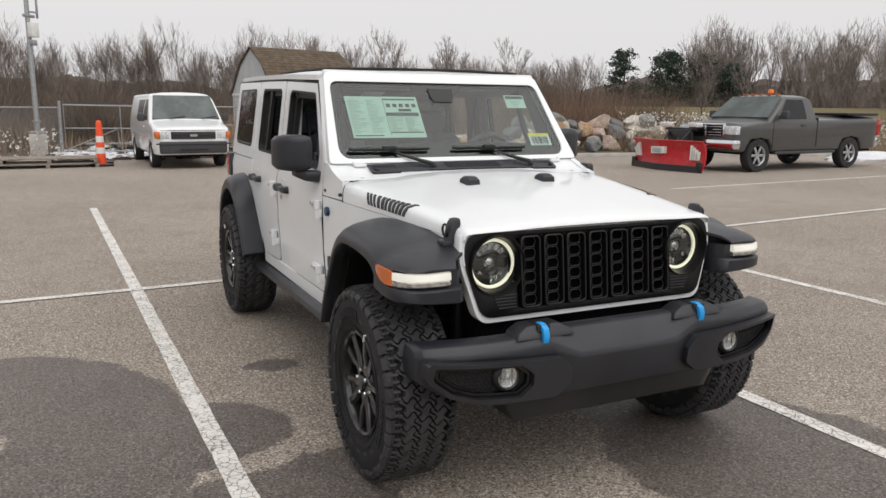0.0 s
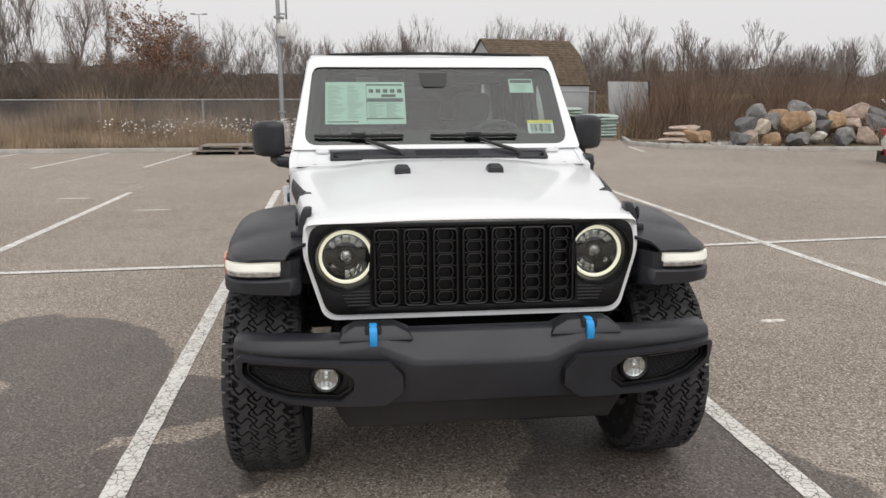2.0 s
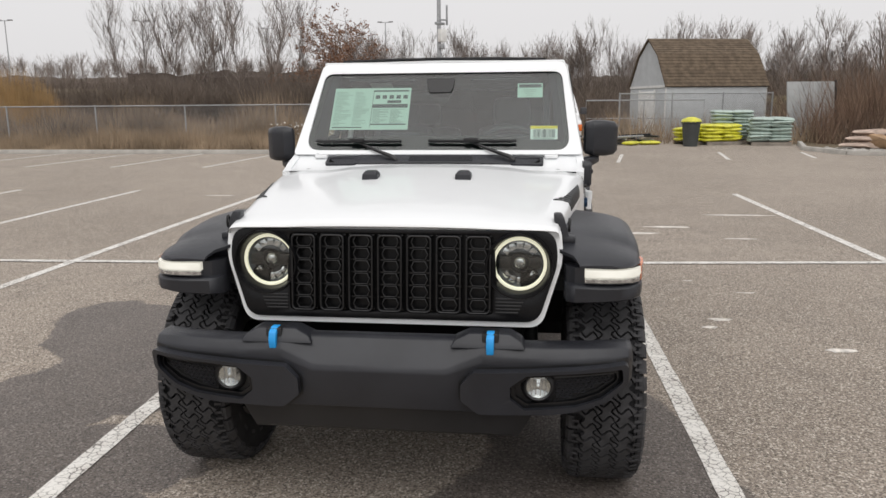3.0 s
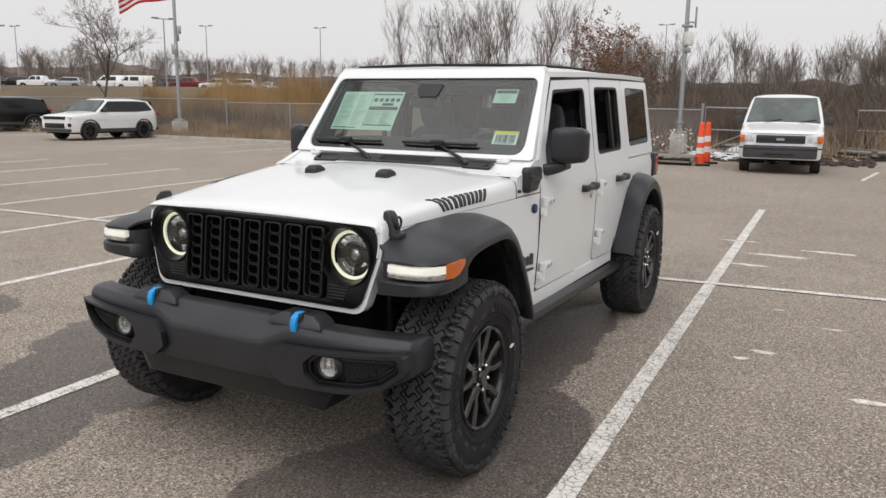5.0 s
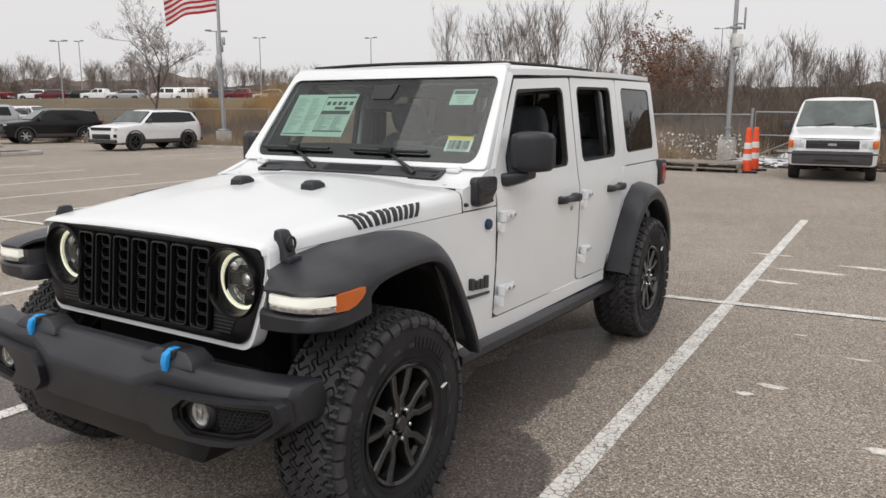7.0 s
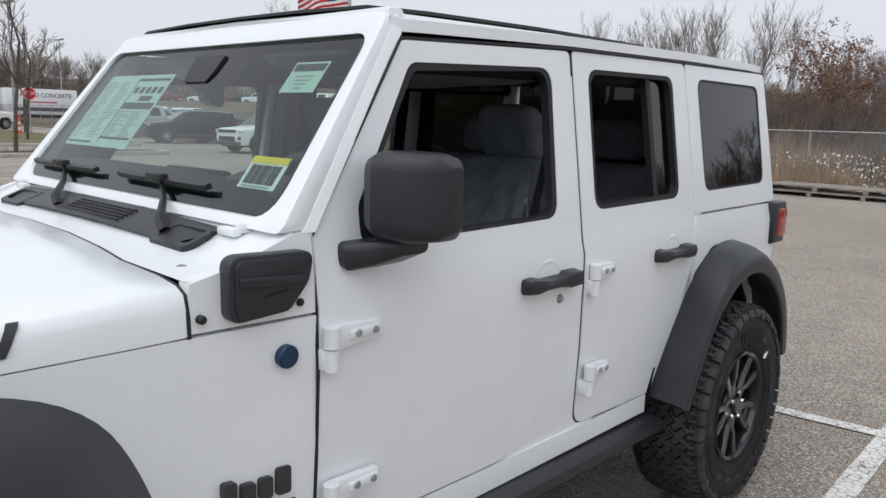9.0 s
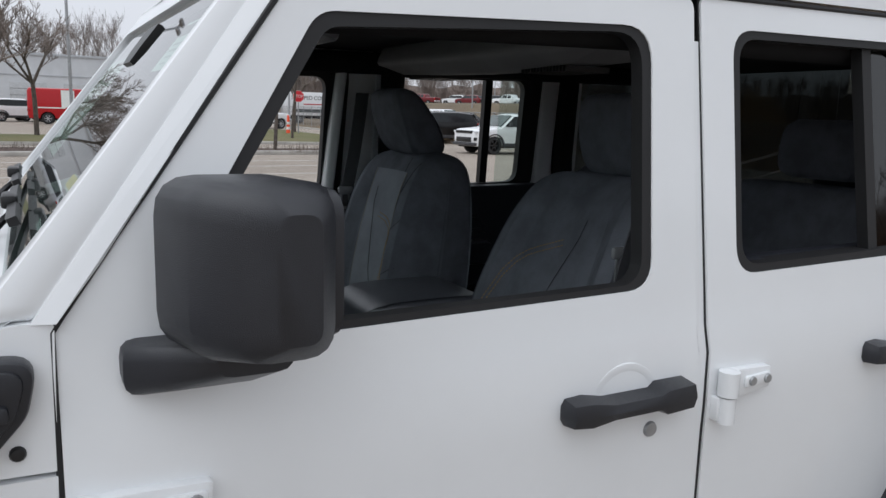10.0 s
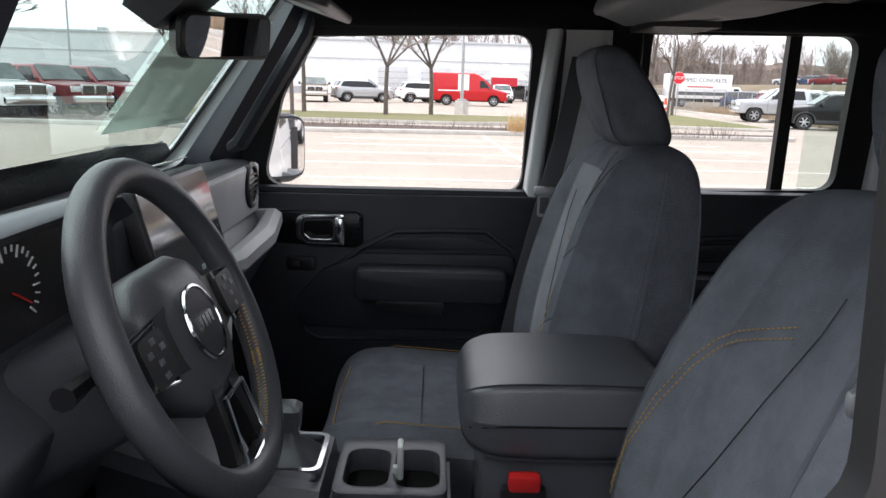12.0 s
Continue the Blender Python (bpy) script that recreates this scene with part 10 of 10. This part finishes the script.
def wild_tree(seed, leaders=1, spread=0.26, low=0.22, fine=0.0008):
    """A tall forest tree one unit high: leaders, rising boughs, branches and twigs that fill an uneven crown."""
    rnd = random.Random(seed)
    segs = []

    def walk_on(p, d, length, r, n, bend, up):
        pts = [p]
        for k in range(n):
            d = (d + Vector((rnd.gauss(0, bend), rnd.gauss(0, bend), rnd.gauss(0, bend) + up))).normalized()
            q = pts[-1] + d * (length / n)
            segs.append((pts[-1], q, r * (1 - 0.75 * k / n), r * (1 - 0.75 * (k + 1) / n)))
            pts.append(q)
        return pts

    def aside(d, k):
        w = Vector((rnd.gauss(0, 1), rnd.gauss(0, 1), rnd.gauss(0, 0.2)))
        w = (w - d * w.dot(d)).normalized()
        return (d * (1 - k) + w * k + Vector((0, 0, 0.12))).normalized()

    for _ in range(leaders):
        tilt = 0.03 + 0.10 * (leaders > 1)
        lean = Vector((rnd.gauss(0, tilt), rnd.gauss(0, tilt), 1)).normalized()
        spine = walk_on(Vector((0, 0, 0)), lean, rnd.uniform(0.84, 0.96), 0.0105 / leaders ** 0.5, 8, 0.04, 0.02)
        for _ in range(int(26 / leaders ** 0.6)):
            f = low + (0.95 - low) * rnd.random() ** 0.8
            i = min(7, int(f * 8))
            p = spine[i].lerp(spine[i + 1], f * 8 - i)
            crown = math.sin(math.pi * min(1.0, (f - low * 0.6) / (1.12 - low * 0.6))) ** 0.7
            bough = walk_on(p, aside(lean, rnd.uniform(0.30, 0.56)), (spread * crown * rnd.uniform(0.7, 1.2) + 0.05) * 1.05, 0.0042 * (1.2 - f), 3, 0.09, 0.09)
            for _ in range(6):
                j = rnd.randrange(3)
                p2 = bough[j].lerp(bough[j + 1], rnd.random())
                br = walk_on(p2, aside((bough[j + 1] - bough[j]).normalized(), rnd.uniform(0.25, 0.5)), spread * crown * rnd.uniform(0.25, 0.5) + 0.03, 0.0019, 2, 0.12, 0.10)
                for _ in range(5):
                    k = rnd.randrange(2)
                    walk_on(br[k].lerp(br[k + 1], rnd.random()), aside((br[k + 1] - br[k]).normalized(), rnd.uniform(0.2, 0.5)), rnd.uniform(0.03, 0.085), 0.0011, 1, 0.1, 0.08)
    return skin(segs, fine, 2)


moulds = [wild_tree(50 + k, 1 + k % 3, 0.24 + 0.03 * (k % 3), 0.16) for k in range(7)]
big_moulds = [wild_tree(80 + k, 1 + (k % 2), 0.27, 0.26, 0.0006) for k in range(5)]


def woods(name, spots, material, label, src):
    Vs, Fs, off = [], [], 0
    for x, y, z, h, sp in spots:
        V, F = src[rng.integers(len(src))]
        a = rng.uniform(0, math.tau)
        c, s = math.cos(a), math.sin(a)
        W = np.stack([(V[:, 0] * c - V[:, 1] * s) * h * sp + x, (V[:, 0] * s + V[:, 1] * c) * h * sp + y, V[:, 2] * h + z], axis=1)
        Vs.append(W)
        Fs.append(F + off)
        off += len(V)
    ob = new(name, array_mesh(name, np.concatenate(Vs), np.concatenate(Fs), material))
    return tagged(ob, label, "woods", "", "stuff")


def arc(n, a0, a1, d0, d1, h0, h1, sp=1.0):
    out = []
    for k in range(n):
        a = math.radians(rng.uniform(a0, a1))
        d = rng.uniform(d0, d1)
        out.append((d * math.sin(a), d * math.cos(a), 2.6 if a < -0.22 and d < 160 and d > 100 else -0.3, rng.uniform(h0, h1), sp * rng.uniform(0.8, 1.3)))
    return out


woods("far_woods", arc(190, -57, -14, 138, 160, 5.2, 7.4) + arc(125, -15, 22, 62, 90, 5.2, 7.8) + arc(50, 20, 36, 66, 90, 4.4, 6.4) + arc(75, 44, 78, 66, 92, 5.4, 7.8), TWIG, "bare winter woods beyond the lot", moulds)
woods("tall_woods", arc(11, -33, -17, 66, 80, 9.0, 12.0) + arc(12, 22, 38, 78, 92, 5.5, 7.0) + arc(60, 44, 74, 76, 92, 7.2, 9.6), TWIG, "taller bare trees in the winter woods", big_moulds)
woods("distant_woods", arc(60, -100, -75, 130, 165, 9, 13) + arc(70, -75, -58, 176, 190, 9, 13), TWIG, "distant line of bare trees", moulds)

# brush: dense thickets of thin stems
def brush(name, n, place, h0, h1, r, material, label, lean=0.25, per=1):
    X = np.array([place() for _ in range(n)])
    clump = np.array([noise.noise(Vector((p[0] * 0.42, p[1] * 0.30, 2.0))) for p in X])
    h = rng.uniform(h0, h1, size=n) * np.clip(0.88 + 0.85 * clump, 0.35, 1.35)
    d = rng.normal(size=(n, 2)) * lean
    base = np.column_stack([X[:, 0], X[:, 1], np.full(n, -0.05) + X[:, 2]])
    tip = base + np.column_stack([d[:, 0] * h, d[:, 1] * h, h])
    w = rng.normal(size=(n, 2))
    w /= np.linalg.norm(w, axis=1, keepdims=True)
    w3 = np.column_stack([w * r, np.zeros(n)])
    V = np.stack([base - w3, base + w3, tip], axis=1).reshape(-1, 3)
    F = np.arange(n)[:, None] * 3 + np.array([[0, 1, 2]])
    return tagged(new(name, array_mesh(name, V, F, material)), label, "brush", "", "stuff")


WEED = mat("dry_weed", (0.33, 0.250, 0.172), 0.95, vary=0.35, scale=0.8)
WEED_DARK = mat("dark_weed", (0.14, 0.11, 0.088), 0.95, vary=0.35, scale=0.5)
REED = mat("tan_reed", (0.40, 0.265, 0.125), 0.95, vary=0.25, scale=0.5)
COTTON = mat("white_seed_heads", (0.62, 0.60, 0.56), 0.95, vary=0.15)
U = rng.uniform
brush("dry_weeds", 26000, lambda: (U(-30, -4.3), U(21.9, 25.5), 0), 0.35, 0.95, 0.010, WEED, "dry tan weeds along the kerb and fence")
brush("dry_weeds", 20000, lambda: (U(-42, -4.4), U(20.6, 22.6), 0), 0.25, 0.75, 0.013, WEED, "dry tan weeds along the kerb and fence")
brush("dark_thicket", 22000, lambda: (U(-34, -11), U(41, 52), 0), 1.4, 4.0, 0.020, WEED_DARK, "dark thicket of shrubs behind the fence", 0.5)
brush("dry_weeds", 9000, lambda: (U(-64, -30), U(23.6, 25.6), 0), 0.25, 0.7, 0.012, WEED, "dry tan weeds along the kerb and fence")
brush("dry_weeds", 26000, lambda: (U(-24, 34), U(25.5, 40), 0), 0.5, 1.3, 0.018, WEED, "dry tan weeds behind the fence")
brush("dark_thicket", 46000, lambda: (U(-20, 62), U(40, 60), 0), 1.2, 3.4, 0.016, WEED_DARK, "dark thicket of shrubs before the woods", 0.55)
brush("dark_thicket", 46000, lambda: (U(-12, 90), U(60, 84), 0), 2.0, 5.0, 0.026, WEED_DARK, "dark thicket of shrubs before the woods", 0.45)
RUSSET = mat("russet_brush", (0.19, 0.125, 0.088), 0.95, vary=0.35, scale=0.5)
brush("russet_thicket", 12000, lambda: (U(10.5, 25), U(25.5, 33), 0), 1.3, 3.2, 0.012, RUSSET, "russet brush behind the boulders", 0.4)
brush("dark_thicket", 14000, lambda: (U(11, 48), U(22.5, 34), 0), 0.5, 1.45, 0.010, WEED_DARK, "dark shrubs behind the boulders", 0.35)
brush("tan_reeds", 22000, lambda: (U(-35, -25.5), U(29, 37), 0), 2.0, 3.0, 0.016, REED, "tall tan reeds behind the fence", 0.07)
brush("dark_thicket", 9000, lambda: (U(-40, -14), U(24.6, 28.5), 0), 0.7, 1.7, 0.012, WEED_DARK, "dark dry brush behind the fence", 0.35)
brush("tan_reeds", 7000, lambda: (U(-24, -5), U(24.6, 28.5), 0), 0.9, 1.9, 0.014, WEED, "dry brush against the fence", 0.2)
brush("dark_thicket", 5000, lambda: (U(-6, 3), U(27.6, 31.0), 0), 0.9, 2.0, 0.014, WEED_DARK, "dark dry brush behind the gate", 0.3)
brush("dry_grass_tufts", 900, lambda: (-24.3 + U(-0.7, 0.6), U(-4.6, -3.8) + (8.6 if U() < 0.4 else 0), 0.13), 0.3, 0.75, 0.012, REED, "tan ornamental grass tufts in the mulch")
brush("dead_plants", 1500, lambda: (U(-25.7, -23.8), U(-14, 12), 0.13), 0.15, 0.45, 0.012, WEED_DARK, "dead plants in the mulch bed")
for n, x0, x1, y0, y1, z0, z1 in ((600, -9.0, -2.4, 22.0, 25.6, 0.1, 0.9), (1100, 18.0, 23.5, 19.5, 22.5, 0.3, 1.5), (500, 24, 30, 16.0, 19.0, 0.3, 1.2)):
    pts = [(U(x0, x1), U(y0, y1), U(z0, z1)) for _ in range(n)]
    tagged(new("seed_heads", leaf_mesh("seed_heads", pts, 0.05, 3, COTTON)), "pale fluffy seed heads on dead weeds", "weeds", "", "stuff")
brush("dry_weeds", 5000, lambda: (U(17, 34), U(17.6, 23.0), 0), 0.5, 1.5, 0.014, WEED, "dead weeds behind the boulders")

strewn("pale_scraps", 130, (-2.6, 0.6, 22.4, 27.0), 0.16, SNOW, "pale scraps and old snow strewn behind the gate", 3)
strewn("brown_rubble", 320, (-2.8, 3.2, 21.6, 27.0), 0.11, MULCH, "brown rubble and leaves strewn behind the gate", 5)
strewn("gravel_scatter", 260, (9.8, 13.5, 20.9, 23.2), 0.07, CONCRETE, "broken stone strewn round the slabs", 7)

# evergreens among the woods
NEEDLE = mat("pine_needles", (0.046, 0.068, 0.050), 0.9, vary=0.4, scale=0.6)
for k, (x, y, h) in enumerate(((47, 52, 6.6), (49.5, 50.5, 6.2), (45.5, 56.5, 6.9), (48.5, 54, 6.6), (51.5, 49, 5.4))):
    t = thing("pine_tree", pose(x, y, 0), "dark green pine among bare trees", "tree", "pine grove")
    part("trunk", tube([(0, 0, 0), (0.1, 0, h * 0.95)], [0.16, 0.04], 7), BARK, t)
    rr = np.random.default_rng(k)
    pts = []
    for j in range(46):
        f = 0.34 + 0.64 * (j / 45) ** 0.8
        a = rr.uniform(0, math.tau)
        reach = 2.9 * (1.12 - f) ** 0.55 * rr.uniform(0.55, 1.1)
        m = 90
        u = rr.uniform(0.15, 1.0, m) ** 0.7
        pts.append(np.column_stack([math.cos(a) * reach * u + rr.normal(0, 0.22, m), math.sin(a) * reach * u + rr.normal(0, 0.22, m), f * h + 0.25 * u + rr.normal(0, 0.14, m)]))
    child("crown", leaf_mesh("crown", np.concatenate(pts), 0.10, k, NEEDLE), t)

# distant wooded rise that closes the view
# k above 1 pales the wood: distance haze painted into the colour
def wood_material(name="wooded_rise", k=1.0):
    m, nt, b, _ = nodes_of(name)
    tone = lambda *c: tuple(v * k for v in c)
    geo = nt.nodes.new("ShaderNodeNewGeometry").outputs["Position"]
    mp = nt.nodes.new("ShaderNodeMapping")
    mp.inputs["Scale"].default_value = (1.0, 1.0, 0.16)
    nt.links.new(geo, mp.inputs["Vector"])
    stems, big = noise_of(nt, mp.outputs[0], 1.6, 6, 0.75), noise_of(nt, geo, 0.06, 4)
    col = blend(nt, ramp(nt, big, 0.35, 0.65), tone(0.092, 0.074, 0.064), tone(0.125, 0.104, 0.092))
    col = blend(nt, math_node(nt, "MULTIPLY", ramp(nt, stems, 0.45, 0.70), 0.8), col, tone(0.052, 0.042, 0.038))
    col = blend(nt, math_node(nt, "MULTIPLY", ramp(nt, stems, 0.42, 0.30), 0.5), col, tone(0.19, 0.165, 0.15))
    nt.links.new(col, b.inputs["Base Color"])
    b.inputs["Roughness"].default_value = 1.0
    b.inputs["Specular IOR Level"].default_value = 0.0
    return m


def rise(name, a0, a1, d, h, seed, material, label, base=0.0):
    n = int(abs(a1 - a0) * 9)
    rnd = random.Random(seed)
    rings = []
    for k in range(n + 1):
        a = math.radians(a0 + (a1 - a0) * k / n)
        t = base + h * (0.8 + 0.22 * noise.noise(Vector((k * 0.02, seed, 0))) + 0.06 * noise.noise(Vector((k * 0.11, seed, 3))) + rnd.uniform(-0.012, 0.012))
        rings.append([(d * math.sin(a), d * math.cos(a), -1), ((d + 3) * math.sin(a), (d + 3) * math.cos(a), t * 0.85), ((d + 6) * math.sin(a), (d + 6) * math.cos(a), t)])
    return tagged(part(name, loft(rings, closed=False), material, None, "", 0), label, "woods", "", "structure")


WOOD_MASS = wood_material()
# rises with their own material carry haze in their base colour
rise("backdrop", -57, -10, 162, 6.0, 1, wood_material("grey_haze_rise", 1.5), "wooded rise behind the raised lot", 2.2)
rise("backdrop", -30, -13, 68, 5.6, 9, WOOD_MASS, "dark wooded rise behind the fence")
rise("backdrop", -16, 22, 92, 5.7, 6, WOOD_MASS, "dark wooded rise behind the bare trees")
rise("backdrop", 16, 44, 95, 6.2, 8, wood_material("mid_haze_rise", 1.35), "wooded rise behind the pines")
rise("backdrop", 40, 82, 93, 6.3, 7, wood_material("pale_haze_rise", 1.35), "tall wooded rise behind the bare trees")
rise("backdrop", -125, -74, 185, 8.5, 2, WOOD_MASS, "distant dark wooded skyline")
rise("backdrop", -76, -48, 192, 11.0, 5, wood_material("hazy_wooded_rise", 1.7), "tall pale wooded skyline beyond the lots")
rise("backdrop", 78, 236, 120, 7.0, 4, WOOD_MASS, "dark wooded skyline behind the lot")
# pale road verge on the east side, snow remains
berm = loft([[(x, y, 0.0), (x + 0.5, y + 2.5, 0.8), (x + 1.2, y + 6.0, 1.65), (x + 1.8, y + 9.0, 1.8), (x + 2.4, y + 13.0, 1.4)] for x, y in ((10, 46.5), (16, 43.0), (26, 38.5), (38, 34.5), (52, 31.0), (75, 27.0))], closed=False)
tagged(part("verge_bank", berm, BANK, None, "", 60), "yellowish mown bank of a road beyond the shrubs", "verge", "", "structure")
rnd = random.Random(4)
for x, y, w in ((21.5, 13.7, 1.6), (23.8, 13.0, 1.8), (26.0, 12.6, 1.5), (0.0, 28.5, 0.8), (-1.2, 26.3, 0.5)):
    bm = bmesh.new()
    bmesh.ops.create_icosphere(bm, subdivisions=3, radius=1.0)
    for v in bm.verts:
        k = 1 + 0.25 * noise.noise(v.co * 2 + Vector((x, y, 0)))
        v.co = Vector((v.co.x * w * k, v.co.y * w * 0.5 * k, max(-0.02, v.co.z * 0.28 * k)))
    ob = part("snow_patch", bm, SNOW, None, "", 60)
    ob.matrix_world = pose(x, y, 0)
    tagged(ob, "dirty remains of ploughed snow", "snow", "snow patches")
